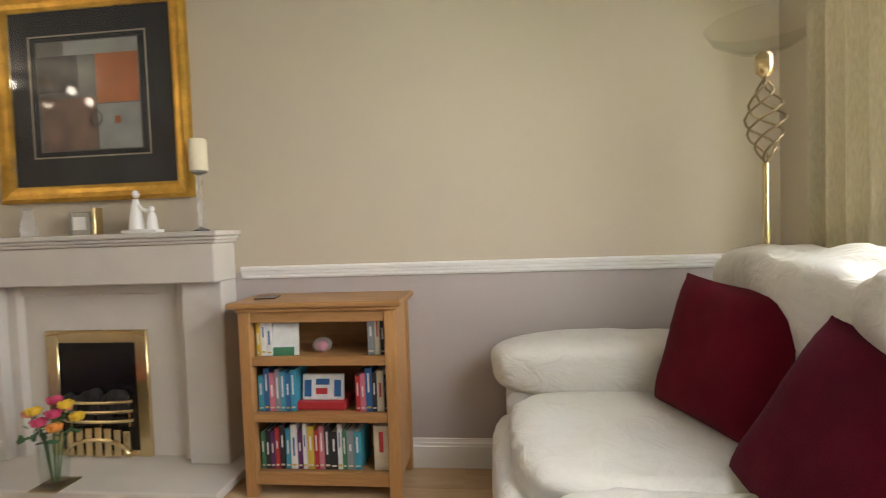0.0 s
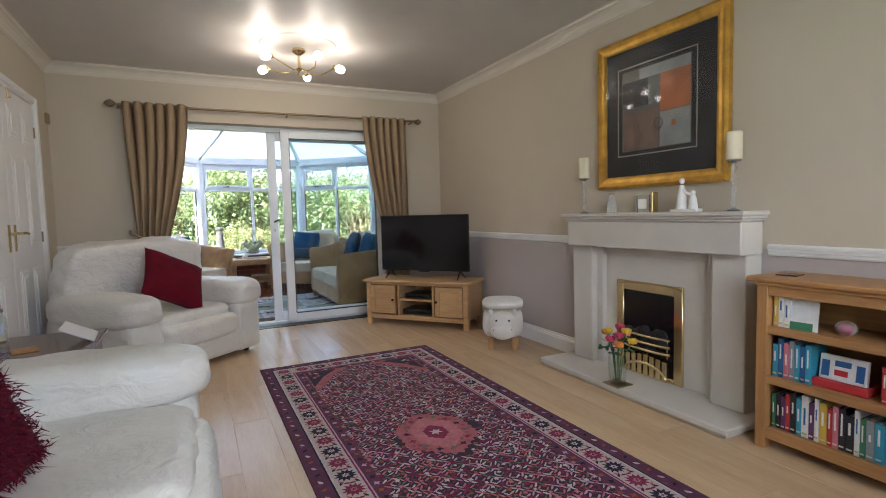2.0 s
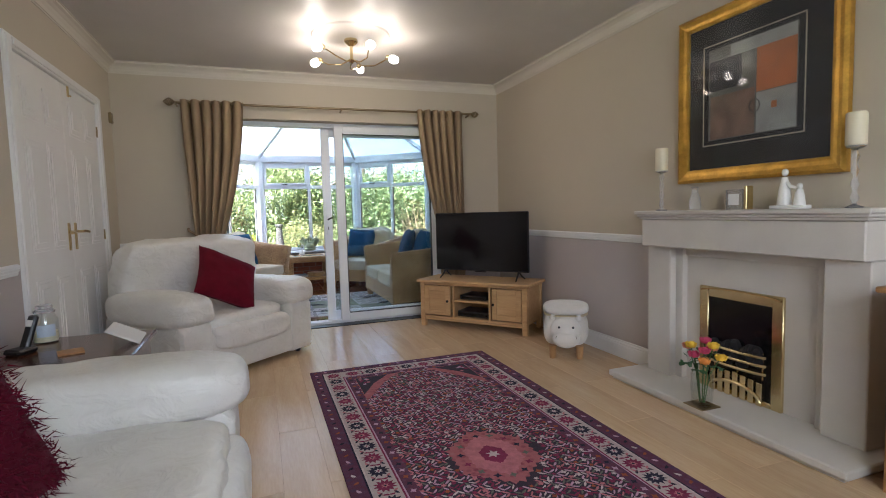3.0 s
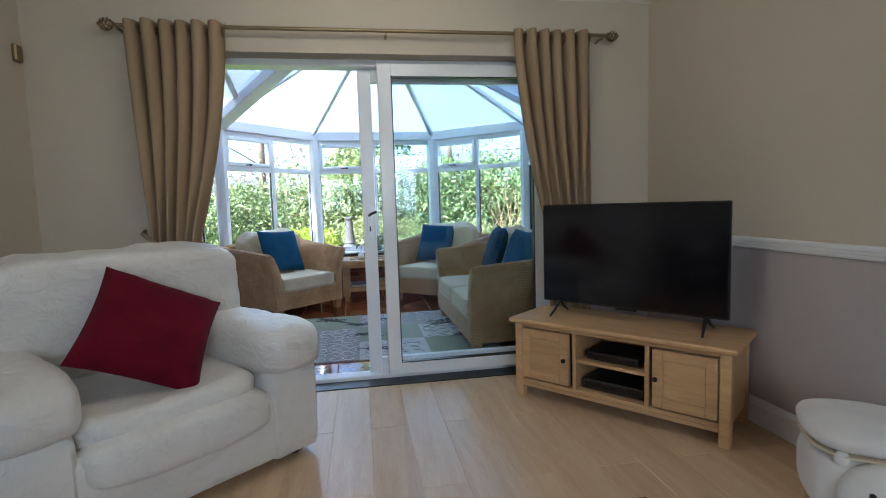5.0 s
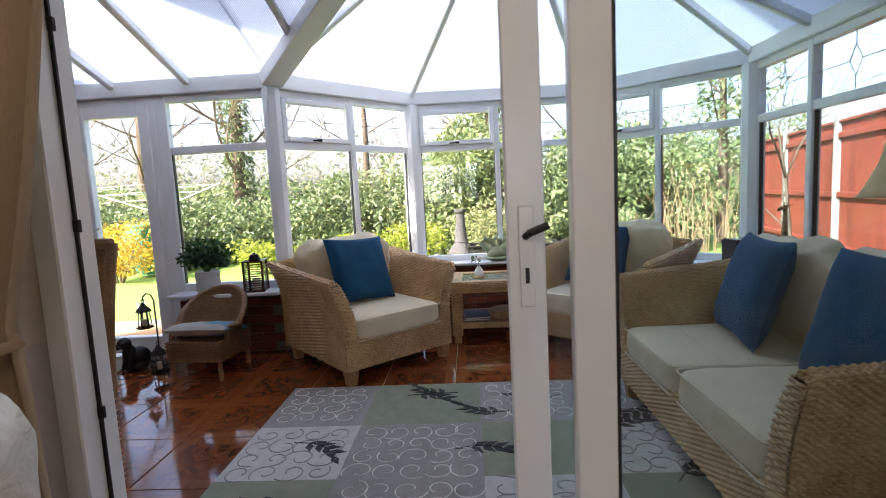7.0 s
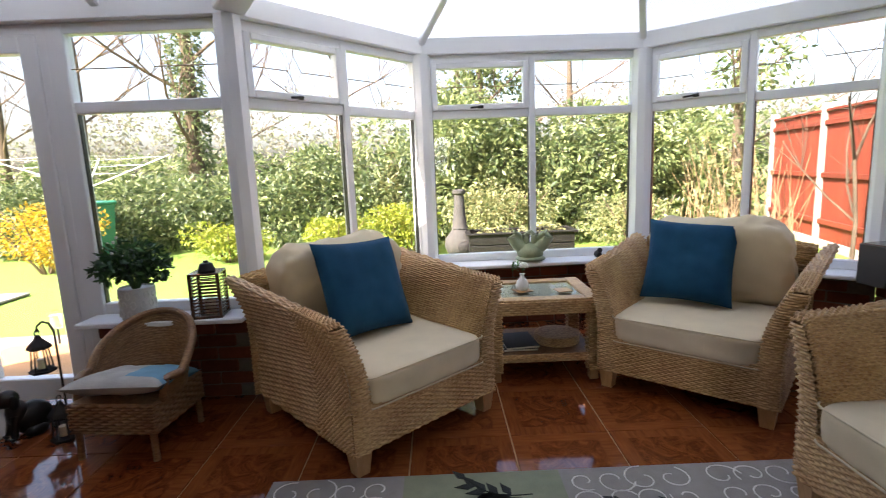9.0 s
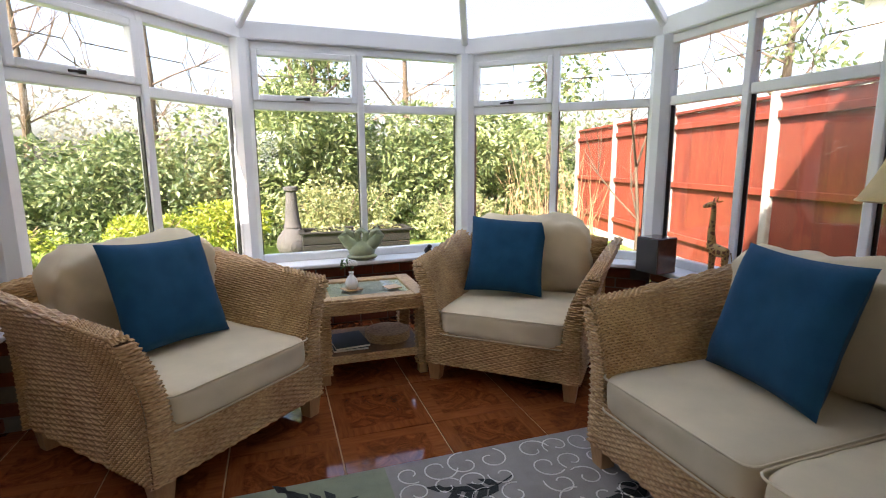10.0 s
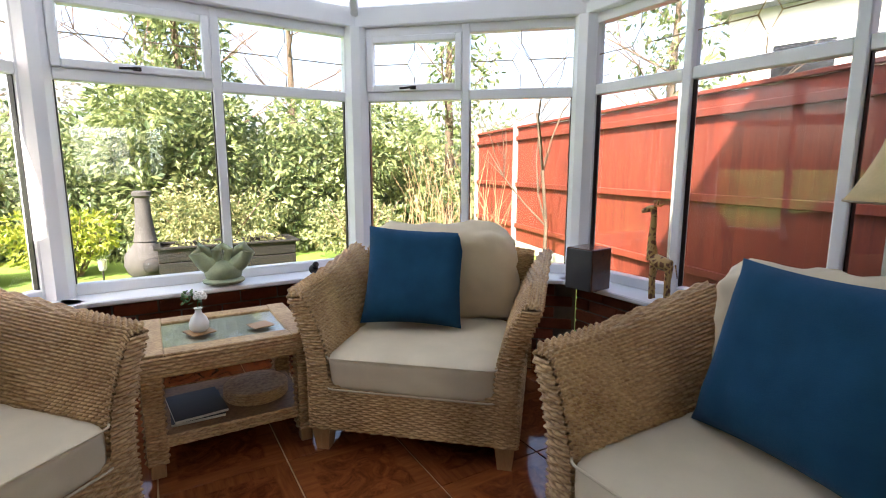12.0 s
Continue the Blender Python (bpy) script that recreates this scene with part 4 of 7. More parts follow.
# bookcase
bk = thing("bookcase", wall_at(4.28, 0) @ Matrix.Diagonal((0.985, 1, 0.975, 1)), "low oak bookcase with three shelves of books", "bookcase")
part("top", box(B(), (-0.372, -0.325, 0.808), (0.36, -0.005, 0.833), 0.006), "oak", bk)
part("top_moulding", box(B(), (-0.342, -0.312, 0.792), (0.342, -0.005, 0.808), 0.005), "oak", bk)
for s in (-1, 1):
    part("side_panel", box(B(), (min(s * 0.325, s * 0.305), -0.25, 0.07), (max(s * 0.325, s * 0.305), -0.035, 0.792)), "oak_up", bk)
    for y in (-0.30, -0.05):
        part("post", box(B(), (min(s * 0.333, s * 0.283), y, 0), (max(s * 0.333, s * 0.283), y + 0.045, 0.792), 0.004), "oak_up", bk)
part("back", box(B(), (-0.305, -0.022, 0.07), (0.305, -0.012, 0.792)), "oak", bk)
for z in (0.085, 0.335, 0.575):
    part("shelf", box(B(), (-0.30, -0.285, z), (0.30, -0.024, z + 0.022), 0.003), "oak", bk)
    part("shelf_rail", box(B(), (-0.283, -0.297, z - (0.03 if z < 0.1 else 0.012)), (0.283, -0.286, z + 0.026), 0.003), "oak", bk)
part("top_rail", box(B(), (-0.283, -0.295, 0.745), (0.283, -0.275, 0.792), 0.003), "oak", bk)
M["paper"] = plain("book_pages", (0.70, 0.66, 0.56), 0.8, vary=0.06, grain=400)
BOOKC = {"white": (0.72, 0.72, 0.70), "blue": (0.03, 0.12, 0.30), "sky": (0.05, 0.30, 0.42), "red": (0.45, 0.03, 0.035), "pink": (0.58, 0.18, 0.22), "black": (0.025, 0.025, 0.03), "cream": (0.62, 0.55, 0.42), "purple": (0.12, 0.03, 0.12), "green": (0.05, 0.20, 0.10), "grey": (0.25, 0.27, 0.28), "yellow": (0.62, 0.42, 0.06), "orange": (0.58, 0.22, 0.05)}
for k, c in BOOKC.items():
    M["book_" + k] = plain("book_" + k, c, 0.45, vary=0.1, scale=30)


def book(x, z, w, h, d, colour, lean=0.0):
    ob = thing("book", bk.matrix_basis @ pose(x, -0.262, z, 0, lean, 0), colour + " spined book standing on the oak bookcase", "book", "books on the bookcase")
    b = box(B(), (0, 0, 0), (w, 0.006, h), 0.002)
    box(b, (0, 0.006, 0), (0.003, d, h))
    box(b, (w - 0.003, 0.006, 0), (w, d, h))
    part("cover", b, "book_" + colour, ob)
    part("pages", box(B(), (0.003, 0.006, 0.004), (w - 0.003, d - 0.005, h - 0.004)), "paper", ob)
    other = {"white": "blue", "cream": "red", "black": "white"}.get(colour, "white")
    t0, t1 = rng.uniform(0.3, 0.5), rng.uniform(0.65, 0.9)
    b = box(B(), (w * 0.36, -0.0012, h * t0), (w * 0.64, 0.0008, h * t1))
    part("spine_title", b, "book_" + other, ob)
    box_ = box(B(), (w * 0.15, -0.0012, h * 0.08), (w * 0.85, 0.0008, h * 0.12))
    part("spine_band", box_, "book_" + {"white": "yellow", "blue": "yellow"}.get(colour, "cream"), ob)


rng = random.Random(4)
for z, h0, runs in ((0.598, 0.165, [(-0.277, ["yellow", "white", "white"]), (0.205, ["grey", "cream", "black"])]),
                    (0.358, 0.175, [(-0.277, ["sky", "blue", "pink", "grey", "sky", "blue", "sky"]), (0.145, ["red", "pink", "blue", "black", "cream", "black"])]),
                    (0.108, 0.185, [(-0.277, ["green", "black", "purple", "red", "black", "sky", "white", "purple", "white", "yellow", "red", "pink", "black", "black", "white", "green", "grey", "sky"])])):
    for x, names in runs:
        for c in names:
            w = rng.uniform(0.018, 0.03)
            book(x, z, w, h0 * rng.uniform(0.86, 1.08), rng.uniform(0.12, 0.15), c)
            x += w + 0.0015
book(0.213, 0.108, 0.065, 0.19, 0.14, "cream")
card = thing("greeting_card", bk.matrix_basis @ pose(-0.15, -0.255, 0.598, -8, 0, 6), "white card with a green hill picture on the shelf", "card")
part("card", box(B(), (-0.055, 0, 0), (0.055, 0.003, 0.15), 0.001), "book_white", card)
part("picture_area", box(B(), (-0.055, -0.001, 0.0), (0.035, 0.0002, 0.035)), "book_green", card)
game = thing("puzzle_box", bk.matrix_basis @ pose(-0.01, -0.25, 0.36), "red boxed game with a white and blue picture", "box")
part("box_base", box(B(), (-0.105, 0, 0), (0.105, 0.14, 0.035), 0.003), "book_red", game)
part("lid", box(B(), (-0.09, 0.0, 0.036), (0.09, 0.02, 0.145), 0.003, pose(0, 0.02, 0, -8, 0, 0)), "book_white", game, "white picture lid")
b = B()
for x0, x1, z0, z1 in ((-0.08, -0.05, 0.05, 0.12), (0.05, 0.08, 0.05, 0.12), (-0.03, 0.03, 0.10, 0.125)):
    box(b, (x0, -0.002, z0), (x1, 0.0, z1), 0.0, pose(0, 0.02, 0, -8, 0, 0))
part("picture_area", b, "book_blue", game)
b = B()
box(b, (-0.03, -0.002, 0.06), (0.02, 0.0, 0.085), 0.0, pose(0, 0.02, 0, -8, 0, 0))
part("picture_detail", b, "book_red", game)
orn = thing("glass_ornament", bk.matrix_basis @ pose(-0.01, -0.20, 0.597), "round coloured glass ornament on the shelf", "ornament")
part("globe", ball(B(), (0, 0, 0.033), (0.042, 0.034, 0.033), 16), "crystal", orn, "", True)
part("core", ball(B(), (0, 0, 0.03), (0.022, 0.018, 0.016), 10), "petal_pink", orn, "", True)
solo("drinks_coaster", box(B(), (-0.045, -0.045, 0), (0.045, 0.045, 0.006), 0.002), "mahogany", bk.matrix_basis @ pose(-0.26, -0.17, 0.833, 0, 0, 8), "dark wooden coaster on the bookcase", "coaster")

# television on its stand
tv_a = math.degrees(math.atan2(0.638, 0.785))
st = thing("tv_stand", pose(-3.873, 1.668, 0, 0, 0, 39.4), "light oak corner television stand with two doors", "tv stand")
part("top", box(B(), (-0.60, -0.025, 0.445), (0.60, 0.43, 0.472), 0.008), "pine", st)
for s in (-1, 1):
    for y in (0.0, 0.36):
        part("leg", box(B(), (min(s * 0.57, s * 0.52), y, 0), (max(s * 0.57, s * 0.52), y + 0.05, 0.445), 0.005), "pine", st)
    part("side_panel", box(B(), (min(s * 0.56, s * 0.54), 0.05, 0.09), (max(s * 0.56, s * 0.54), 0.36, 0.445)), "pine", st)
    part("divider", box(B(), (min(s * 0.205, s * 0.185), 0.008, 0.11), (max(s * 0.205, s * 0.185), 0.38, 0.43)), "pine", st)
    d = part("door", box(B(), (min(s * 0.515, s * 0.225), 0.004, 0.125), (max(s * 0.515, s * 0.225), 0.024, 0.415), 0.003), "pine", st)
    for xa, xb, za, zb in ((0.465, 0.515, 0.125, 0.415), (0.225, 0.275, 0.125, 0.415), (0.275, 0.465, 0.125, 0.175), (0.275, 0.465, 0.365, 0.415)):
        part("door_rail", box(B(), (min(s * xa, s * xb), -0.006, za), (max(s * xa, s * xb), 0.004, zb), 0.003), "pine", d)
    part("knob", lathe(B(), [(0.006, 0), (0.006, 0.012), (0.013, 0.018), (0.011, 0.026)], 12), "iron", d, "dark round knob", True).matrix_basis = pose(s * 0.245, -0.006, 0.27, 90, 0, 0)
part("bottom", box(B(), (-0.54, 0.008, 0.09), (0.54, 0.38, 0.112), 0.003), "pine", st)
part("middle_shelf", box(B(), (-0.185, 0.012, 0.262), (0.185, 0.38, 0.28), 0.003), "pine", st)
part("back", box(B(), (-0.54, 0.385, 0.09), (0.54, 0.395, 0.445)), "pine", st)
part("bottom_rail", box(B(), (-0.52, 0.006, 0.068), (0.52, 0.02, 0.09), 0.002), "pine", st)
part("top_rail", box(B(), (-0.52, 0.006, 0.422), (0.52, 0.02, 0.445), 0.002), "pine", st)
for z, h, w, nm, lb in ((0.280, 0.05, 0.28, "set_top_box", "black set-top box in the television stand"), (0.112, 0.06, 0.34, "disc_player", "black disc player in the television stand")):
    p_ = thing(nm, st.matrix_basis @ pose(0, 0.05, z), lb, "media box")
    part("case", box(B(), (-w / 2, 0, 0.006), (w / 2, 0.24, h), 0.004), "black", p_)
    part("front_strip", box(B(), (-w / 2 + 0.02, -0.003, h * 0.35), (w / 2 - 0.02, 0.0, h * 0.75)), "screen", p_)
    for x in (-w / 2 + 0.03, w / 2 - 0.03):
        part("foot", lathe(B(), [(0.012, 0), (0.012, 0.006)], 8, (x, 0.05, 0)), "black", p_)
tv = thing("television", pose(-3.990, 1.828, 0.472, 0, 0, tv_a), "black flat screen television, switched off", "television")
part("case", box(B(), (-0.505, 0.006, 0.078), (0.505, 0.03, 0.655), 0.006), "black", tv)
part("rear_case", box(B(), (-0.35, 0.03, 0.12), (0.35, 0.065, 0.45), 0.015), "black", tv)
part("screen", box(B(), (-0.496, 0.002, 0.092), (0.496, 0.007, 0.646)), "screen", tv, "dark glossy screen")
part("lip", box(B(), (-0.06, 0.002, 0.068), (0.06, 0.02, 0.079), 0.002), "black", tv)
for s in (-1, 1):
    for dy in (-0.10, 0.12):
        part("foot", tube(B(), [(s * 0.40, 0.015, 0.085), (s * 0.405, 0.015 + dy * 0.6, 0.03), (s * 0.41, 0.015 + dy, 0.006)], [0.010, 0.008, 0.006], 6), "black", tv)

# animal footstool
stool = thing("animal_footstool", pose(-2.84, 2.04, 0, 0, 0, 57), "white plush animal-shaped footstool with wooden feet", "footstool")
part("body", soft(B(), (0, 0.02, 0.205), (0.34, 0.38, 0.26), 8, 3.2, 0.004), "plush", stool, "", True)
part("seat_lid", soft(B(), (0, 0.03, 0.365), (0.35, 0.38, 0.085), 8, 3.0, 0.003), "plush", stool, "", True)
part("lid_seam", soft(B(), (0, 0.03, 0.325), (0.34, 0.37, 0.014), 6, 3.0), "linen", stool)
hd = part("head", ball(B(), (0, -0.17, 0.225), (0.115, 0.10, 0.10), 18), "plush", stool, "", True)
part("muzzle", ball(B(), (0, -0.225, 0.175), (0.10, 0.065, 0.07), 16), "plush", hd, "", True)
for s in (-1, 1):
    part("eye", ball(B(), (s * 0.05, -0.248, 0.265), 0.009, 8), "black", hd, "dark eye", True)
    part("nostril", ball(B(), (s * 0.068, -0.262, 0.185), (0.008, 0.006, 0.02), 8), "sole", hd, "brown nostril", True)
    part("ear", ball(B(), (s * 0.095, -0.13, 0.315), (0.022, 0.014, 0.028), 10), "plush", hd, "", True)
    for y in (-0.13, 0.14):
        part("foot", lathe(B(), [(0.022, 0), (0.026, 0.02), (0.03, 0.10)], 12, (s * 0.10, y, 0)), "foot", stool, "", True)


# leather seating
def leather_seat(name, m, w, d, seats, label, category):
    """x across, front towards -y."""
    s_ = thing(name, m, label, category)
    aw = 0.27
    part("base", soft(B(), (0, 0.0, 0.20), (w - 0.30, d - 0.02, 0.32), 8, 14, 0.004, 4), "leather", s_, "", True)
    for s in (-1, 1):
        x = s * (w / 2 - aw / 2)
        b = soft(B(), (x, 0.0, 0.24), (aw - 0.02, d, 0.42), 9, 14, 0.005, 4)
        part("arm_side", b, "leather", s_, "", True)
        b = soft(B(), (x + s * 0.005, -0.035, 0.52), (aw + 0.09, d + 0.03, 0.235), 20, 3.6, 0.014, 6)
        part("arm_pad", b, "leather", s_, "", True)
        for y in (-d / 2 + 0.10, d / 2 - 0.10):
            part("foot", lathe(B(), [(0.022, 0), (0.028, 0.05)], 10, (s * (w / 2 - 0.10), y, 0)), "black", s_)
    iw = (w - 2 * aw) / seats
    for k in range(seats):
        x = -w / 2 + aw + iw * (k + 0.5)
        b = soft(B(), (x, -0.08, 0.385), (iw + 0.03, d - 0.17, 0.17), 26, 4.6, 0.018, 6, sag=0.025)
        part("seat_cushion", b, "leather", s_, "", True)
        b = soft(B(), (x, -d / 2 + 0.075, 0.30), (iw + 0.02, 0.26, 0.19), 14, 4.0, 0.010, 7)
        part("seat_front", b, "leather", s_, "", True)
        b = soft(B(), (0, 0, 0), (iw + (0.48 if seats == 1 else 0.10), 0.26, 0.64), 22, 5.5, 0.020, 6, pose(x, d / 2 - 0.17, 0.675, 10, 0, 0))
        part("back_cushion", b, "leather", s_, "", True)
    b = soft(B(), (0, d / 2 - 0.08, 0.46), (w - 0.08, 0.16, 0.80), 9, 7, 0.005, 4)
    part("back", b, "leather", s_, "", True)
    return s_


arm_dir = math.degrees(math.atan2(0.66, 0.75)) + 90
leather_seat("leather_armchair", pose(-3.81, -0.545, 0, 0, 0, arm_dir), 1.22, 0.90, 1, "cream leather armchair with padded arms", "armchair")
leather_seat("leather_sofa", pose(-0.66, -0.79, 0, 0, 0, 180), 2.08, 0.98, 2, "cream leather sofa against the door wall", "sofa")
leather_seat("leather_sofa", pose(0.925, 1.34, 0, 0, 0, -90), 1.98, 1.08, 2, "cream leather sofa under the front window", "sofa")


def scatter(m, w, h, t, mat, label, group):
    return solo("scatter_cushion", pillow(B(), w, h, t), mat, m, label, "cushion", group, smooth=True)


scatter(pose(-3.69, -0.44, 0.675, -38, 0, arm_dir + 4) @ pose(0, 0, 0, 0, 34, 0), 0.48, 0.48, 0.15, "red", "wine red velvet cushion propped on its corner on the armchair", "wine cushions")
scatter(pose(1.06, 1.77, 0.655, -16, 0, -70) @ pose(0, 0, 0, 0, 3, 0), 0.49, 0.48, 0.15, "red", "wine red velvet cushion on the leather sofa", "wine cushions")
scatter(pose(1.07, 1.20, 0.59, -24, 0, -78) @ pose(0, 0, 0, 0, 15, 0), 0.48, 0.48, 0.16, "red_rib", "ribbed wine red cushion on the leather sofa", "wine cushions")
sh = scatter(pose(-0.88, -0.87, 0.615, -20, 0, 160) @ pose(0, 0, 0, 0, -8, 0), 0.46, 0.44, 0.18, "red_rib", "shaggy wine red cushion on the leather sofa", "wine cushions")
# shaggy pile
rs = np.random.RandomState(3)
co = np.array([v.co for v in sh.data.vertices])
no = np.array([v.normal for v in sh.data.vertices])
pick = rs.randint(0, len(co), 5200)
base = co[pick] + rs.normal(0, 0.011, (5200, 3))
tip = base + no[pick] * 0.014 + rs.normal(0, 0.012, (5200, 3)) + np.array((0, 0, -0.008))
side = np.cross(tip - base, rs.normal(0, 1, (5200, 3)))
side *= 0.0028 / np.linalg.norm(side, axis=1, keepdims=True)
vv = np.stack([base - side, base + side, tip], 1).reshape(-1, 3)
me = bpy.data.meshes.new("shag")
me.from_pydata(vv.tolist(), [], np.arange(len(vv)).reshape(-1, 3).tolist())
me.materials.append(M["red_rib"])
o = new("shag", me)
o.parent = sh
o["kind"] = "stuff"

# side table with its things
tb = thing("side_table", pose(-2.22, -1.02, 0), "dark polished wooden side table beside the leather sofa", "side table")
part("top", box(B(), (-0.38, -0.27, 0.522), (0.38, 0.28, 0.55), 0.006), "mahogany", tb)
part("apron", box(B(), (-0.35, -0.24, 0.42), (0.35, 0.25, 0.522), 0.003), "mahogany", tb)
for x in (-0.31, 0.31):
    for y in (-0.21, 0.20):
        part("leg", box(B(), (x - 0.022, y - 0.022, 0), (x + 0.022, y + 0.022, 0.42), 0.004), "mahogany", tb)
part("shelf", box(B(), (-0.31, -0.2, 0.13), (0.31, 0.2, 0.15), 0.003), "mahogany", tb)
jar = thing("candle_jar", pose(-2.50, -1.21, 0.55), "clear lidded glass jar candle on the side table", "jar")
part("glass_body", lathe(B(), [(0.052, 0.004), (0.056, 0.02), (0.056, 0.115), (0.042, 0.138), (0.042, 0.15), (0.039, 0.15), (0.039, 0.138), (0.052, 0.112), (0.052, 0.02)], 24), "glass", jar, "", True)
part("lid", lathe(B(), [(0.044, 0.150), (0.046, 0.158), (0.034, 0.170), (0.036, 0.185), (0.02, 0.192)], 20), "crystal", jar, "glass stopper lid", True)
part("wax", lathe(B(), [(0.049, 0.008), (0.05, 0.055)], 20), "ivory", jar, "pale wax", True)
M["label_paper"] = plain("jar_label", (0.55, 0.62, 0.72), 0.6, vary=0.1, scale=60)
b = B()
ang = np.linspace(-0.7, 0.7, 9) + 0.35
lo = [b.verts.new((0.0575 * math.cos(a), 0.0575 * math.sin(a), 0.035)) for a in ang]
hi = [b.verts.new((0.0575 * math.cos(a), 0.0575 * math.sin(a), 0.095)) for a in ang]
for i in range(8):
    b.faces.new((lo[i], lo[i + 1], hi[i + 1], hi[i]))
part("paper_label", b, "label_paper", jar, "pale blue paper label")
solo("wooden_coaster", box(B(), (-0.05, -0.05, 0), (0.05, 0.05, 0.008), 0.002), "oak", pose(-2.20, -1.02, 0.55, 0, 0, 20), "square wooden coaster on the side table", "coaster")
ph = thing("cordless_phone", pose(-2.28, -1.235, 0.55, 0, 0, 60), "black cordless telephone in its cradle", "telephone")
part("cradle", box(B(), (-0.045, -0.05, 0), (0.045, 0.05, 0.028), 0.01), "black", ph)
part("handset", box(B(), (-0.024, -0.012, 0), (0.024, 0.014, 0.16), 0.008, pose(0, 0.015, 0.015, -22, 0, 0)), "black", ph)
part("display", box(B(), (-0.016, -0.0135, 0.105), (0.016, -0.0115, 0.135), 0.0, pose(0, 0.015, 0.015, -22, 0, 0)), "figure", ph, "pale display")
tab = thing("tablet", pose(-2.36, -0.76, 0.55, 0, 0, 4), "slim white-edged tablet leaning on the side table", "tablet")
part("slab", box(B(), (-0.12, -0.004, 0), (0.12, 0.004, 0.16), 0.003, pose(0, 0, 0.002, 62, 0, 0)), "figure", tab)
part("screen", box(B(), (-0.11, -0.0055, 0.01), (0.11, -0.004, 0.15), 0.0, pose(0, 0, 0.002, 62, 0, 0)), "screen", tab, "dark screen")


# curtains and pole
def curtain(name, y_top, y_tie, y_low, folds, label, lean):
    n_s, zs = folds * 12 + 1, np.linspace(2.20, 0.03, 46)
    P = np.zeros((n_s, len(zs), 3))
    for j, z in enumerate(zs):
        f = (2.20 - z) / (2.20 - 1.0)
        if z > 1.0:
            w_ = f ** 1.6
            a, c = (y_top[0] * (1 - w_) + y_tie[0] * w_, y_top[1] * (1 - w_) + y_tie[1] * w_)
        else:
            w_ = min(1.0, (1.0 - z) / 0.6)
            a, c = (y_tie[0] * (1 - w_) + y_low[0] * w_, y_tie[1] * (1 - w_) + y_low[1] * w_)
        s = np.linspace(0, 1, n_s)
        amp = 0.045 * (1 - 0.35 * min(1, max(0, f)))
        P[:, j, 0] = -4.565 + amp * np.sin(2 * np.pi * folds * s + 0.4 * np.sin(3 * z)) + 0.010 * np.sin(9 * s * 3 + 4 * z)
        P[:, j, 1] = a + (c - a) * (s + 0.018 * np.sin(2 * np.pi * folds * s + 2.2 * z))
        P[:, j, 2] = z
    c_ = thing(name, I4, label, "curtain", "curtains at the patio door")
    cl = mesh_part("cloth", P, "curtain", c_)
    sm = cl.modifiers.new("thickness", "SOLIDIFY")
    sm.thickness = 0.004
    for k in range(folds * 2):
        s = (k + 0.5) / (folds * 2)
        y = y_top[0] + (y_top[1] - y_top[0]) * s
        b = B()
        tube(b, [(-4.565 + 0.026 * math.cos(a), y, 2.155 + 0.026 * math.sin(a)) for a in np.linspace(0, 2 * math.pi, 13)], 0.005, 5)
        part("eyelet", b, "antique", c_, "", True)
    return c_


cl = curtain("curtain", (-0.78, -0.26), (-0.74, -0.48), (-0.80, -0.43), 6, "tan lined eyelet curtain held by a tie-back", -1)
b = B()
tube(b, [(-4.64, -0.80, 1.05), (-4.57, -0.79, 1.035), (-4.50, -0.70, 0.985), (-4.49, -0.60, 0.955), (-4.51, -0.50, 0.95), (-4.57, -0.46, 0.965), (-4.63, -0.55, 1.0)], 0.011, 7)
part("tie_back", b, "curtain", cl, "corded tie-back", True)
curtain("curtain", (1.42, 1.92), (1.60, 1.91), (1.62, 1.90), 6, "tan lined eyelet curtain beside the television", 1)
pole = thing("curtain_pole", pose(0, 0.01, 0.02), "antique brass curtain pole with cage finials", "curtain pole")
part("rod", tube(B(), [(-4.565, -0.84, 2.155), (-4.565, 2.0, 2.162)], 0.011, 12), "antique", pole, "", True)
for y, s in ((-0.89, -1), (2.05, 1)):
    b = B()
    for k in range(5):
        tube(b, [(-4.565 + 0.032 * math.sin(t) * math.cos(k * 1.2566 + 2 * t), y + s * (0.045 - 0.09 * (1 - t / math.pi)), 2.16 + 0.032 * math.sin(t) * math.sin(k * 1.2566 + 2 * t)) for t in np.linspace(0.05, math.pi - 0.05, 12)], 0.0045, 5)
    part("finial", b, "antique", pole, "twisted cage finial", True)
for y in (-0.84, 0.62, 1.98):
    part("bracket", tube(B(), [(-4.65, y, 2.14), (-4.60, y, 2.145), (-4.567, y, 2.142)], 0.008, 8), "antique", pole, "", True)
# front window curtains
def lit_cloth():
    """Tan lined cloth with daylight put into its paler colour; lets some daylight through."""
    m, n, l, b = nodes_of("daylit_tan_curtain")
    out = n["Material Output"]
    f = tex(n, l, "ShaderNodeTexNoise", 200.0, (1, 1, 0.2), Detail=3.0)
    col = ramp(n, l, f.outputs["Fac"], [(0.3, (0.50, 0.45, 0.33)), (0.7, (0.60, 0.55, 0.42))])
    l.new(col, b.inputs["Base Color"])
    b.inputs["Roughness"].default_value = 0.85
    tl, mx = n.new("ShaderNodeBsdfTranslucent"), n.new("ShaderNodeMixShader")
    l.new(col, tl.inputs[0])
    mx.inputs[0].default_value = 0.3
    l.new(b.outputs[0], mx.inputs[1])
    l.new(tl.outputs[0], mx.inputs[2])
    l.new(mx.outputs[0], out.inputs["Surface"])
    return m


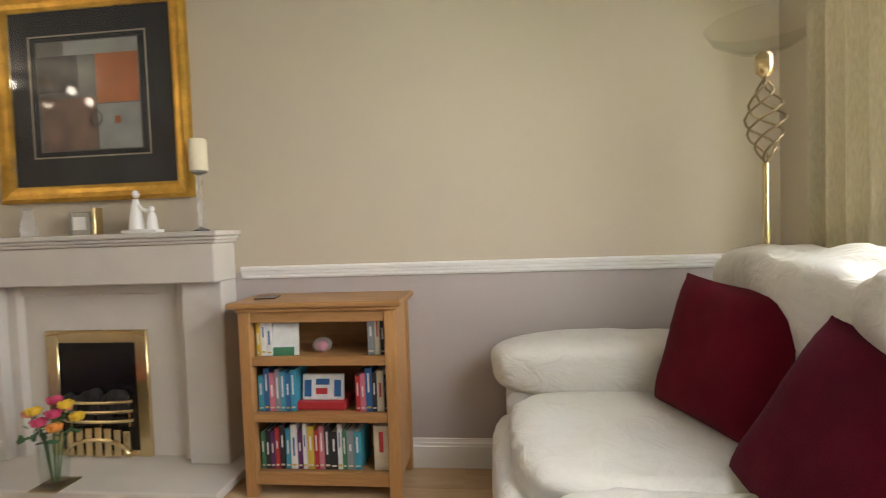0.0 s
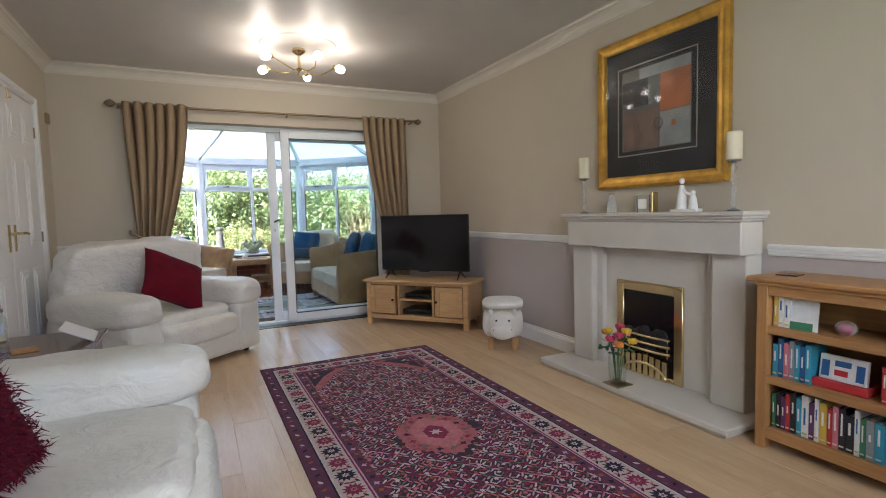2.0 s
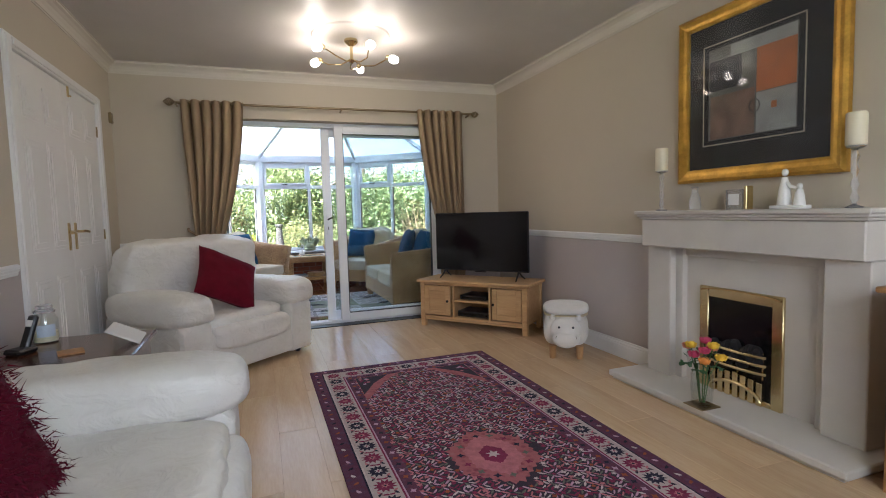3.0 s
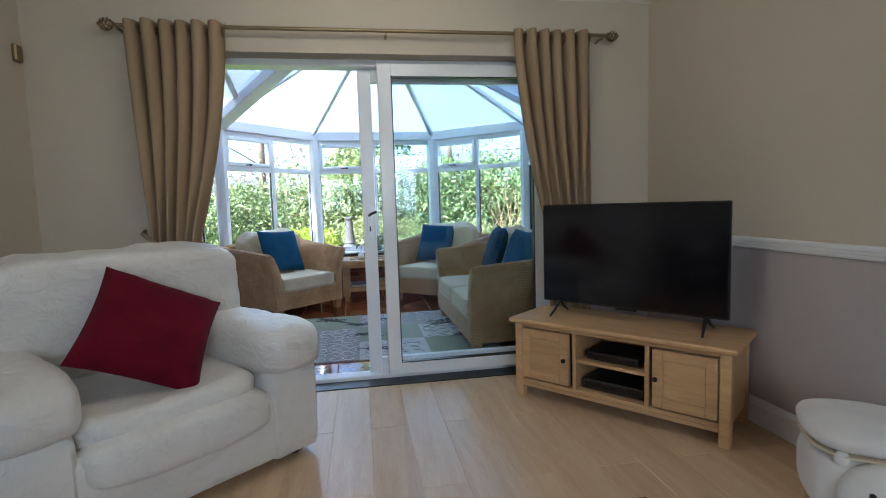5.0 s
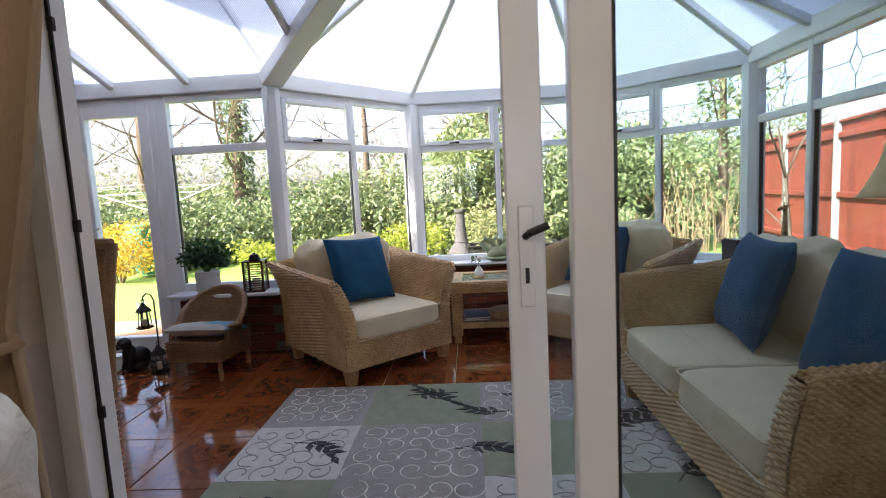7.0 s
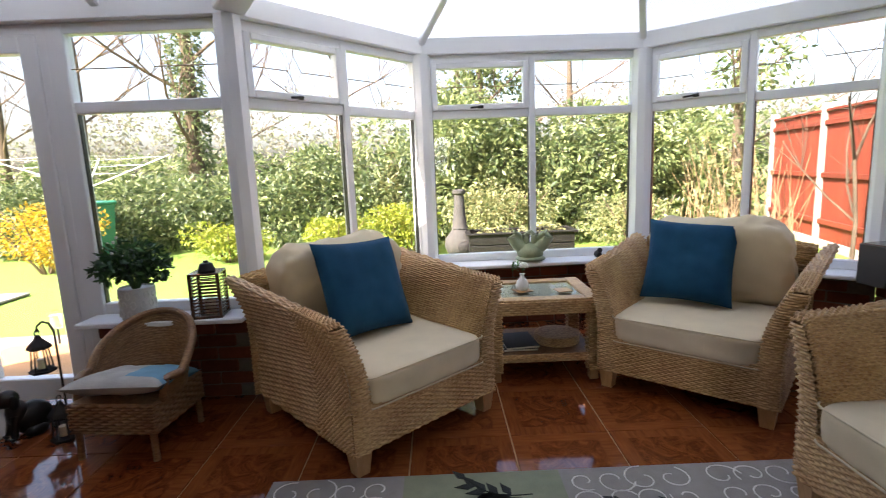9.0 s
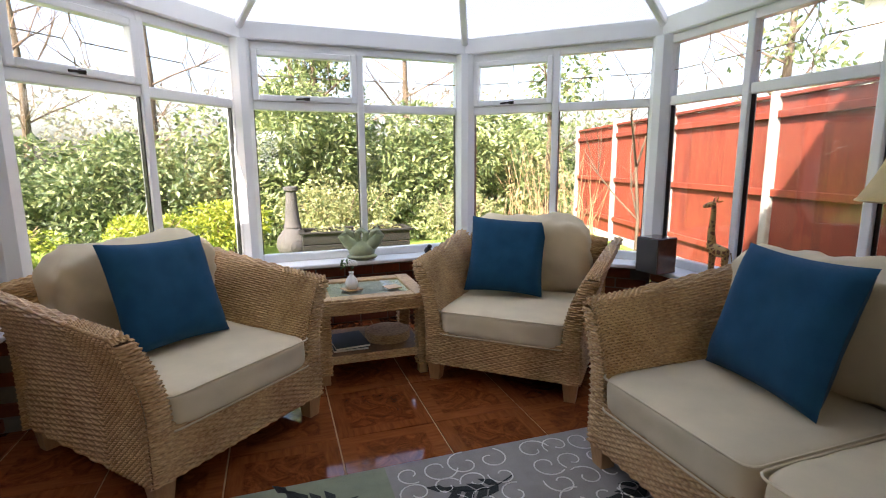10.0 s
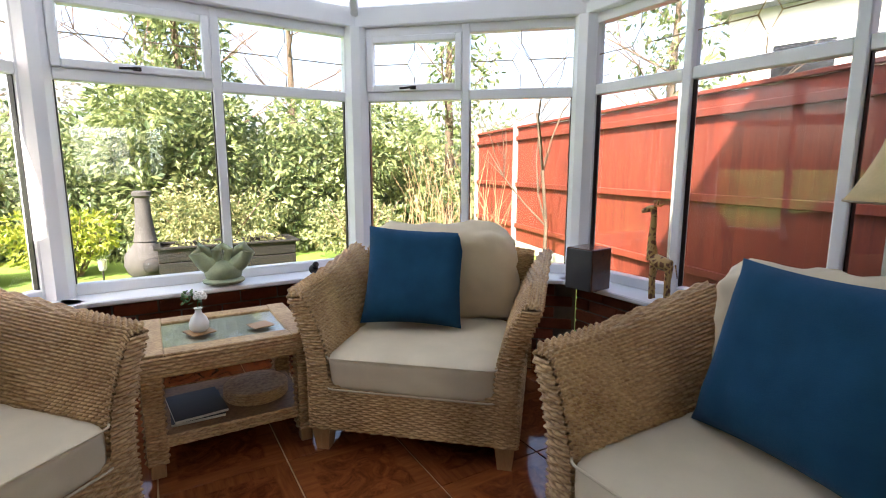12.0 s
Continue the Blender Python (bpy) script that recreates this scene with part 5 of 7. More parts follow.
M["curtain_daylit"] = lit_cloth()
for y0, y1 in ((1.50, 1.97),):
    n_s, zs = 49, np.linspace(2.3, 0.1, 20)
    s = np.linspace(0, 1, n_s)
    P = np.zeros((n_s, 20, 3))
    P[:, :, 0] = (1.45 + 0.035 * np.sin(2 * np.pi * 5 * s))[:, None]
    P[:, :, 1] = (y0 + (y1 - y0) * s)[:, None]
    P[:, :, 2] = zs[None, :]
    c_ = thing("curtain", I4, "tan lined curtain coloured pale cream for the front window's daylight", "curtain")
    mesh_part("cloth", P, "curtain_daylit", c_).modifiers.new("thickness", "SOLIDIFY").thickness = 0.004
n_s, zs = 97, np.linspace(2.15, 0.88, 12)
s = np.linspace(0, 1, n_s)
P = np.zeros((n_s, 12, 3))
P[:, :, 0] = (1.53 + 0.018 * np.sin(2 * np.pi * 16 * s))[:, None]
P[:, :, 1] = (-0.2 + 2.2 * s)[:, None]
P[:, :, 2] = zs[None, :]


def voile():
    m, n, l, b = nodes_of("white_voile")
    out = n["Material Output"]
    tl, tr, m1 = n.new("ShaderNodeBsdfTranslucent"), n.new("ShaderNodeBsdfTransparent"), n.new("ShaderNodeMixShader")
    tl.inputs[0].default_value = (0.50, 0.48, 0.42, 1)
    m1.inputs[0].default_value = 0.6
    l.new(tr.outputs[0], m1.inputs[1])
    l.new(tl.outputs[0], m1.inputs[2])
    l.new(m1.outputs[0], out.inputs["Surface"])
    return m


M["voile"] = voile()
c_ = thing("net_curtain", I4, "white voile net curtain at the front window", "curtain")
mesh_part("cloth", P, "voile", c_)

# floor lamp in the corner
lp = thing("floor_lamp", wall_at(6.01, 0.265) @ Matrix.Diagonal((1, 1, 0.945, 1)), "antique brass uplighter floor lamp with a twisted cage stem", "floor lamp")
part("base", lathe(B(), [(0.13, 0), (0.13, 0.012), (0.06, 0.03), (0.015, 0.05)], 24), "antique", lp, "", True)
part("stem", tube(B(), [(0, 0, 0.04), (0, 0, 1.36)], 0.011, 10), "brass", lp, "", True)
b = B()
for k in range(4):
    tube(b, [(0.066 * math.sin(t) * math.cos(k * 1.5708 + 2.6 * t), 0.066 * math.sin(t) * math.sin(k * 1.5708 + 2.6 * t), 1.36 + 0.33 * t / math.pi) for t in np.linspace(0, math.pi, 18)], 0.005, 6)
part("twist_cage", b, "antique", lp, "", True)
part("lamp_holder", lathe(B(), [(0.012, 1.69), (0.03, 1.71), (0.032, 1.77), (0.02, 1.785)], 16), "brass", lp, "", True)
M["opal"] = glass("pale_dish_glass", (0.97, 0.97, 0.95), 1.0)
part("shade", lathe(B(), [(0.03, 1.785), (0.09, 1.80), (0.17, 1.85), (0.20, 1.90), (0.194, 1.90), (0.165, 1.856), (0.085, 1.808)], 28), "opal", lp, "opal glass dish shade", True)

# ceiling light
M["lit_glass"] = glowing("lit_frosted_glass", (1.0, 0.88, 0.68), 1.5)
cl_ = thing("ceiling_light", pose(-3.455, 0.55, CEIL - 2.45), "five-arm brass ceiling light with lit frosted shades", "ceiling light")
part("rose", lathe(B(), [(0.30, 2.45), (0.29, 2.45 - 0.012), (0.22, 2.45 - 0.016), (0.20, 2.45 - 0.026), (0.10, 2.45 - 0.03)], 36), "ceiling", cl_, "plaster ceiling rose", True)
part("canopy", lathe(B(), [(0.05, 2.45 - 0.03), (0.052, 2.45 - 0.05), (0.03, 2.45 - 0.07), (0.012, 2.45 - 0.08), (0.012, 2.45 - 0.17), (0.028, 2.45 - 0.19), (0.006, 2.45 - 0.21)], 20), "brass", cl_, "", True)
for k in range(5):
    a = math.radians(72 * k + 14)
    ca, sa = math.cos(a), math.sin(a)
    pts = [(r_ * ca - w_ * sa, r_ * sa + w_ * ca, z) for r_, w_, z in ((0.01, 0, 2.27), (0.08, 0.03, 2.235), (0.18, 0.045, 2.245), (0.26, 0.02, 2.285), (0.285, 0.0, 2.30))]
    ar = part("arm", tube(B(), pts, 0.005, 7), "brass", cl_, "", True)
    m_ = Matrix.Translation((0.285 * ca, 0.285 * sa, 2.30)) @ pose(0, 0, 0, 0, 105, math.degrees(a))
    b = lathe(B(), [(0.016, -0.02), (0.022, 0.0), (0.018, 0.006)], 14)
    bmesh.ops.transform(b, matrix=m_, verts=b.verts)
    part("lamp_holder", b, "brass", ar, "", True)
    b = lathe(B(), [(0.016, 0.006), (0.027, 0.018), (0.033, 0.042), (0.028, 0.07), (0.015, 0.082)], 18)
    bmesh.ops.transform(b, matrix=m_, verts=b.verts)
    part("shade", b, "lit_glass", ar, "lit frosted glass shade", True).visible_shadow = False
    lamp = new("bulb", bpy.data.lights.new("bulb", "POINT"))
    lamp.data.energy, lamp.data.color, lamp.data.shadow_soft_size = 0.42, (1.0, 0.82, 0.60), 0.035
    lamp.matrix_world = cl_.matrix_basis @ m_ @ pose(0, 0, 0.05)


# oriental rug
M["rug_field"] = rug_material("rug_field", (0.012, 0.009, 0.024), [(0.0, (0.03, 0.008, 0.025)), (0.5, (0.012, 0.010, 0.03)), (1.0, (0.05, 0.01, 0.03))])
M["rug_edge"] = rug_material("rug_edge", (0.10, 0.016, 0.050), [(0.0, (0.14, 0.024, 0.07)), (0.6, (0.055, 0.024, 0.075)), (1.0, (0.19, 0.05, 0.10))])
M["rug_ivory"] = rug_material("rug_ivory", (0.50, 0.42, 0.39), [(0.0, (0.46, 0.38, 0.36)), (0.5, (0.52, 0.45, 0.42)), (1.0, (0.40, 0.31, 0.30))])
M["rug_rose"] = rug_material("rug_rose", (0.40, 0.115, 0.125), [(0.0, (0.48, 0.20, 0.19)), (0.5, (0.24, 0.04, 0.06)), (1.0, (0.42, 0.14, 0.15))])
for k, c in (("navy", (0.016, 0.014, 0.034)), ("wine", (0.20, 0.020, 0.065)), ("salmon", (0.45, 0.16, 0.18)), ("lilac", (0.48, 0.30, 0.39)), ("bone", (0.52, 0.44, 0.42)), ("sage", (0.13, 0.14, 0.11)), ("rust", (0.30, 0.075, 0.03))):
    M["wool_" + k] = plain("wool_" + k, c, 0.95, vary=0.25, scale=40, grain=350, bump=0.4, sheen=0.05)
RL, RW = 3.25, 1.36
rug = thing("oriental_rug", pose(-1.555, 0.79, 0, 0, 0, 0.2), "wine and navy oriental rug with a rose medallion", "rug")


def rug_band(name, inset, z0, z1, mat):
    return part(name, box(B(), (-RL / 2 + inset, -RW / 2 + inset, z0), (RL / 2 - inset, RW / 2 - inset, z1)), mat, rug)


part("ground_weave", box(B(), (-RL / 2, -RW / 2, 0.0), (RL / 2, RW / 2, 0.008), 0.002), "rug_edge", rug)
rug_band("guard_stripe", 0.075, 0.008, 0.0086, "wool_navy")
rug_band("guard_stripe", 0.083, 0.0086, 0.0089, "wool_bone")
rug_band("ivory_border", 0.092, 0.0089, 0.0092, "rug_ivory")
rug_band("guard_stripe", 0.205, 0.0092, 0.0096, "wool_wine")
rug_band("guard_stripe", 0.213, 0.0096, 0.0099, "wool_lilac")
rug_band("inner_border", 0.220, 0.0099, 0.0102, "rug_edge")
rug_band("field", 0.275, 0.0102, 0.0112, "rug_field")


def zigzag_diamond(rx, ry, k, tooth):
    """A lozenge with clipped ends and a toothed outline."""
    corner = [(rx, 0.12 * ry), (0.42 * rx, ry), (-0.42 * rx, ry), (-rx, 0.12 * ry), (-rx, -0.12 * ry), (-0.42 * rx, -ry), (0.42 * rx, -ry), (rx, -0.12 * ry)]
    out = []
    for (ax, ay), (bx, by) in zip(corner, corner[1:] + corner[:1]):
        cuts = max(2, int(math.dist((ax, ay), (bx, by)) / tooth) // 2 * 2)
        for i in range(cuts):
            f = i / cuts
            g = 1.0 if i % 2 == 0 else 0.93
            out.append(((ax + (bx - ax) * f) * g, (ay + (by - ay) * f) * g))
    return out


def flower_motif(bm, cx, cy, r, petals, z0, z1, rot=0.0, deep=0.5):
    pts = []
    for k in range(petals * 2):
        a = rot + math.pi * k / petals
        rr = r if k % 2 == 0 else r * deep
        pts.append((cx + rr * math.cos(a), cy + rr * math.sin(a)))
    return prism(bm, pts, z0, z1)


def leaf_motif(bm, cx, cy, long, wide, rot, z0, z1):
    ca, sa = math.cos(rot), math.sin(rot)
    pts = []
    for u, v in ((-1, 0.25), (-0.45, -0.75), (0.35, -1), (1, -0.1), (0.5, 0.45), (-0.3, 0.55)):
        pts.append((cx + long * u * ca - wide * v * sa, cy + long * u * sa + wide * v * ca))
    return prism(bm, pts, z0, z1)


rr_ = random.Random(5)
bord = {c: B() for c in ("navy", "wine", "salmon", "lilac", "bone", "sage", "rust")}
part("medallion", prism(B(), zigzag_diamond(0.27, 0.20, 5, 0.022), 0.0112, 0.0122), "rug_rose", rug)
part("medallion_ring", prism(B(), zigzag_diamond(0.20, 0.125, 5, 0.018), 0.0122, 0.0126), "wool_salmon", rug)
part("medallion_heart", prism(B(), zigzag_diamond(0.09, 0.06, 4, 0.016), 0.0126, 0.0130), "wool_wine", rug)
flower_motif(bord["bone"], 0, 0, 0.035, 6, 0.0130, 0.0134)
for i in range(14):
    a = i * 2 * math.pi / 14
    flower_motif(bord[("sage", "navy", "wine")[i % 3]], 0.20 * math.cos(a), 0.15 * math.sin(a), 0.020, 4, 0.0122, 0.0129, a)
for sx in (-1, 1):
    for sy in (-1, 1):
        x0, y0 = sx * (RL / 2 - 0.275), sy * (RW / 2 - 0.275)
        q = [(x0, y0), (x0 - sx * 0.44, y0), (x0 - sx * 0.36, y0 - sy * 0.05), (x0 - sx * 0.27, y0 - sy * 0.10), (x0 - sx * 0.16, y0 - sy * 0.17), (x0 - sx * 0.07, y0 - sy * 0.24), (x0, y0 - sy * 0.31)]
        part("corner_spandrel", prism(B(), q if sx * sy > 0 else q[::-1], 0.0112, 0.0119), "rug_rose", rug)
        q = [(x0 - sx * 0.004, y0 - sy * 0.004), (x0 - sx * 0.33, y0 - sy * 0.004), (x0 - sx * 0.15, y0 - sy * 0.10), (x0 - sx * 0.004, y0 - sy * 0.23)]
        part("corner_field", prism(B(), q if sx * sy > 0 else q[::-1], 0.0119, 0.0123), "rug_field", rug)
        for k in range(9):
            flower_motif(bord[rr_.choice(("salmon", "lilac", "wine"))], x0 - sx * rr_.uniform(0.02, 0.16), y0 - sy * rr_.uniform(0.02, 0.08), 0.016, 5, 0.0123, 0.0127, rr_.random())

# borders: large palmettes with buds between them
def along_border(inset, step):
    pts = []
    n_x, n_y = int((RL - 2 * inset) / step), int((RW - 2 * inset) / step)
    for i in range(n_x + 1):
        x = -RL / 2 + inset + (RL - 2 * inset) * i / n_x
        pts += [(x, -RW / 2 + inset, 0), (x, RW / 2 - inset, 0)]
    for i in range(1, n_y):
        y = -RW / 2 + inset + (RW - 2 * inset) * i / n_y
        pts += [(-RL / 2 + inset, y, 1), (RL / 2 - inset, y, 1)]
    return pts


for i, (x, y, up) in enumerate(along_border(0.149, 0.125)):
    c = ("wine", "navy")[(i // 2) % 2]
    flower_motif(bord[c], x, y, 0.052, 12, 0.0092, 0.0098, 0.1, 0.62)
    flower_motif(bord["bone" if c == "navy" else "salmon"], x, y, 0.020, 6, 0.0098, 0.0102)
    flower_motif(bord["wine" if c == "navy" else "navy"], x, y, 0.009, 4, 0.0102, 0.0105)
    for s in (-1, 1):
        for o_, cc, g in ((0.062, "navy", 0.6), (0.048, "salmon", -0.6), (0.070, "wine", 1.7)):
            dx, dy = (o_, s * (0.034 if cc != "wine" else 0.012))
            if up:
                dx, dy = dy, dx
            leaf_motif(bord[cc], x + dx, y + dy, 0.017, 0.008, g * s + (1.57 if up else 0), 0.0092, 0.0097)
for i, (x, y, up) in enumerate(along_border(0.038, 0.066)):
    leaf_motif(bord[("rust", "lilac", "navy", "bone")[(i // 2) % 4]], x, y, 0.016, 0.010, (0.7 if (i // 2) % 2 else 2.3), 0.008, 0.0086)
for i, (x, y, up) in enumerate(along_border(0.248, 0.058)):
    flower_motif(bord[("rust", "navy", "lilac")[(i // 2) % 3]], x, y, 0.017, 4, 0.0102, 0.0107, 0.4)
# field: a lattice of curling leaves round small blossoms
step = 0.047
nx, ny = int((RL - 0.56) / step), int((RW - 0.56) / step)
for i in range(nx + 1):
    for j in range(ny + 1):
        x, y = -RL / 2 + 0.28 + (RL - 0.56) * i / nx, -RW / 2 + 0.28 + (RW - 0.56) * j / ny
        if abs(x) / 0.33 + abs(y) / 0.30 < 0.9:
            continue
        z = 0.0115 + 0.0004 * rr_.random()
        flower_motif(bord[rr_.choice(("wine", "salmon", "wine", "rust", "bone"))], x + rr_.uniform(-0.004, 0.004), y + rr_.uniform(-0.004, 0.004), rr_.uniform(0.011, 0.018), rr_.choice((4, 5, 6)), 0.0112, z, rr_.random())
        for k, (dx, dy) in enumerate(((0.5, 0.0), (0.0, 0.5), (0.5, 0.5))):
            if i == nx and dx or j == ny and dy:
                continue
            c = rr_.choice(("lilac", "lilac", "salmon", "salmon", "wine", "sage", "bone"))
            a = (0.7, 2.3)[(i + j + k) % 2] + rr_.uniform(-0.3, 0.3)
            leaf_motif(bord[c], x + dx * step, y + dy * step, rr_.uniform(0.016, 0.022), rr_.uniform(0.0048, 0.0075), a, 0.0112, z)
for c, bm_ in bord.items():
    o = part("motif_pattern", bm_, "wool_" + c, rug)
    o["kind"] = "stuff"


# ---- conservatory furniture ----
def wicker_seat(name, m, w, d, seats, label, category, group=""):
    """A woven armchair or sofa: x across, front towards -y."""
    s_ = thing(name, m, label, category, group)
    z0, th, zs = 0.10, 0.075, 0.29
    ys = np.concatenate([np.linspace(-d / 2, -d / 2 + 0.26, 22), np.linspace(-d / 2 + 0.27, d / 2, 12)])

    def top(y):
        f = min(1.0, max(0.0, (y + d / 2) / 0.03))
        return 0.655 + 0.02 * math.sin(f * math.pi / 2) + 0.075 * max(0.0, (y + d / 2) / d) ** 1.3

    def flare(z):
        return 0.098 * max(0.0, (z - 0.34) / 0.36) ** 1.8

    for s in (-1, 1):
        P = []
        for y in ys:
            h = top(y)
            out = [(w / 2 + flare(z), z) for z in np.linspace(z0, h, 16)]
            inn = [(w / 2 - th + flare(z) * 1.25 - 0.01, z) for z in np.linspace(h, zs - 0.04, 12)]
            roll = [(out[-1][0] - 0.006, h + 0.010), (inn[0][0] + 0.012, h + 0.010)]
            path = out + roll + inn
            seg = np.r_[0, np.cumsum([math.dist(a, c) for a, c in zip(path, path[1:])])]
            g = np.linspace(0, seg[-1], 40)
            px, pz = np.interp(g, seg, [p[0] for p in path]), np.interp(g, seg, [p[1] for p in path])
            P.append(np.stack([s * px, np.full(40, y), pz], 1))
        mesh_part("arm", woven(np.array(P), d, flip=s), "wicker", s_)
        P = []
        for f in np.linspace(0, 1, 9):
            row = []
            for z in np.linspace(z0, top(-d / 2) + 0.004, 24):
                xo, xi = w / 2 + flare(z), w / 2 - th + flare(z) * 1.25 - 0.01
                row.append((s * (xo + (xi - xo) * f), -d / 2 - 0.03 * f * (1 - f), z))
            P.append(row)
        mesh_part("arm_front", woven(np.array(P), th + 0.02, flip=-s), "wicker", s_)
    # front apron and back
    P = []
    for x in np.linspace(-w / 2, w / 2, 16):
        path = [(-d / 2, z) for z in np.linspace(z0, zs + 0.01, 10)] + [(-d / 2 + 0.02, zs + 0.018), (-d / 2 + 0.10, zs + 0.012)]
        P.append(np.array([(x, y, z) for y, z in path]))
    mesh_part("front_apron", woven(np.array(P), w, flip=1), "wicker", s_)
    P = []
    for x in np.linspace(-w / 2 - 0.03, w / 2 + 0.03, 16):
        zt = 0.735 + 0.03 * (1 - (2 * x / w) ** 2)
        path = [(d / 2 + 0.06 * max(0, (z - 0.4) / 0.35), z) for z in np.linspace(z0, zt, 14)] + [(d / 2 + 0.02, zt + 0.014), (d / 2 - 0.02, zt)] + [(d / 2 - 0.03 + 0.02 * (z - 0.4), z) for z in np.linspace(zt - 0.02, zs, 10)]
        P.append(np.array([(x, y, z) for y, z in path]))
    mesh_part("back", woven(np.array(P), w, flip=-1), "wicker", s_)
    part("seat_frame", box(B(), (-w / 2 + 0.01, -d / 2 + 0.02, 0.10), (w / 2 - 0.01, d / 2 - 0.02, zs - 0.01)), "wicker_dark", s_)
    for sx in (-1, 1):
        for y in (-d / 2 + 0.04, d / 2 - 0.04):
            b = B()
            x = sx * (w / 2 - 0.045)
            r = bmesh.ops.create_cube(b, size=1.0)["verts"]
            for v in r:
                k = 0.040 if v.co.z > 0 else 0.028
                v.co = Vector((x + k * (1 if v.co.x > 0 else -1), y + k * (1 if v.co.y > 0 else -1), 0.105 if v.co.z > 0 else 0.0))
            part("foot", b, "foot", s_, "tapered wooden foot")
    iw = (w - 2 * th + 0.02) / seats
    for k in range(seats):
        x = -(w - 2 * th + 0.02) / 2 + iw * (k + 0.5)
        b = soft(B(), (x, -0.085, zs + 0.062), (iw - 0.008, d - 0.13, 0.150), 20, 9, 0.008, 6)
        c = part("seat_cushion", b, "linen", s_, "stone linen box cushion", True)
        for z in (zs + 0.128, zs - 0.004):
            q = iw / 2 - 0.008
            yy0, yy1 = -0.085 - (d - 0.13) / 2 + 0.004, -0.085 + (d - 0.13) / 2 - 0.004
            pts = []
            for ax, ay, a0 in ((1, -1, -90), (1, 1, 0), (-1, 1, 90), (-1, -1, 180)):
                for a in range(0, 91, 30):
                    pts.append((x + ax * (q - 0.04) + 0.04 * math.cos(radians(a0 + a)), (yy0 + 0.04 if ay < 0 else yy1 - 0.04) + 0.04 * math.sin(radians(a0 + a)), z))
            part("piping", tube(B(), pts + pts[:1], 0.0042, 6), "linen", c, "", True)
        b = soft(B(), (0, 0, 0), (iw + 0.03, 0.20, 0.50), 24, 5.0, 0.028, 7, pose(x, d / 2 - 0.16, zs + 0.37, 14, 0, 0))
        part("back_cushion", b, "linen", s_, "stone linen back cushion", True)
    return s_


C1, C2, SF = pose(-7.385, -0.435, 0, 0, 0, 132.6), pose(-7.588, 1.40, 0, 0, 0, 48.2), pose(-5.815, 1.635, 0, 0, 0, 0.6)
wicker_seat("wicker_armchair", C1, 0.86, 0.90, 1, "woven willow armchair with stone linen cushions", "armchair", "wicker suite")
wicker_seat("wicker_armchair", C2, 0.86, 0.84, 1, "woven willow armchair with stone linen cushions", "armchair", "wicker suite")
wicker_seat("wicker_sofa", SF, 1.46, 0.86, 2, "woven willow two-seat sofa with stone linen cushions", "sofa", "wicker suite")
scatter(C1 @ pose(0.0, 0.05, 0.67, -22, 0, 4) @ pose(0, 0, 0, 0, 3, 0), 0.51, 0.50, 0.15, "teal", "teal scatter cushion on a wicker armchair", "teal cushions")
scatter(C2 @ pose(-0.10, 0.05, 0.67, -22, 0, 8) @ pose(0, 0, 0, 0, 2, 0), 0.48, 0.48, 0.15, "teal", "teal scatter cushion on a wicker armchair", "teal cushions")
scatter(SF @ pose(-0.34, 0.06, 0.675, -18, 0, -10), 0.52, 0.51, 0.16, "teal", "teal scatter cushion on the wicker sofa", "teal cushions")
scatter(SF @ pose(0.40, 0.06, 0.675, -18, 0, 3), 0.52, 0.51, 0.16, "teal", "teal scatter cushion on the wicker sofa", "teal cushions")


def woven_box(parent, name, x0, x1, y0, y1, z0, z1, mat="wicker"):
    """A woven band round a rectangle."""
    path = [(x0, y0), (x1, y0), (x1, y1), (x0, y1), (x0, y0)]
    P = []
    for (ax, ay), (bx, by) in zip(path, path[1:]):
        for k in np.linspace(0, 1, 12, endpoint=False):
            P.append([(ax + (bx - ax) * k, ay + (by - ay) * k, z) for z in np.linspace(z0, z1, 6)])
    P.append([(x0, y0, z) for z in np.linspace(z0, z1, 6)])
    return mesh_part(name, woven(np.array(P), 2 * (x1 - x0 + y1 - y0)), mat, parent)


tbl = thing("wicker_table", pose(-7.90, 0.52, 0, 0, 0, 90), "woven willow side table with an inset glass top", "side table", "wicker suite")
woven_box(tbl, "top_band", -0.32, 0.32, -0.265, 0.265, 0.405, 0.485)
part("top_frame", frame_rect(B(), -0.32, 0.32, -0.265, 0.265, -0.497, -0.478, 0.085), "wicker", tbl).matrix_basis = Matrix(((0, 1, 0, 0), (0, 0, 1, 0), (-1, 0, 0, 0), (0, 0, 0, 1)))
M["paper_top"] = plain("pale_cane_panel", (0.40, 0.37, 0.27), 0.6, vary=0.1, scale=20, grain=200)
part("cane_panel", box(B(), (-0.236, -0.181, 0.474), (0.236, 0.181, 0.482)), "paper_top", tbl)
part("pane", box(B(), (-0.236, -0.181, 0.484), (0.236, 0.181, 0.490)), "glass", tbl).visible_shadow = False
for x in (-0.285, 0.285):
    for y in (-0.23, 0.23):
        woven_box(tbl, "leg", x - 0.032, x + 0.032, y - 0.032, y + 0.032, 0.06, 0.41)
        part("foot", box(B(), (x - 0.026, y - 0.026, 0), (x + 0.026, y + 0.026, 0.06), 0.004), "foot", tbl)
woven_box(tbl, "shelf_band", -0.30, 0.30, -0.245, 0.245, 0.115, 0.165)
part("shelf", box(B(), (-0.295, -0.24, 0.12), (0.295, 0.24, 0.162)), "wicker_dark", tbl)
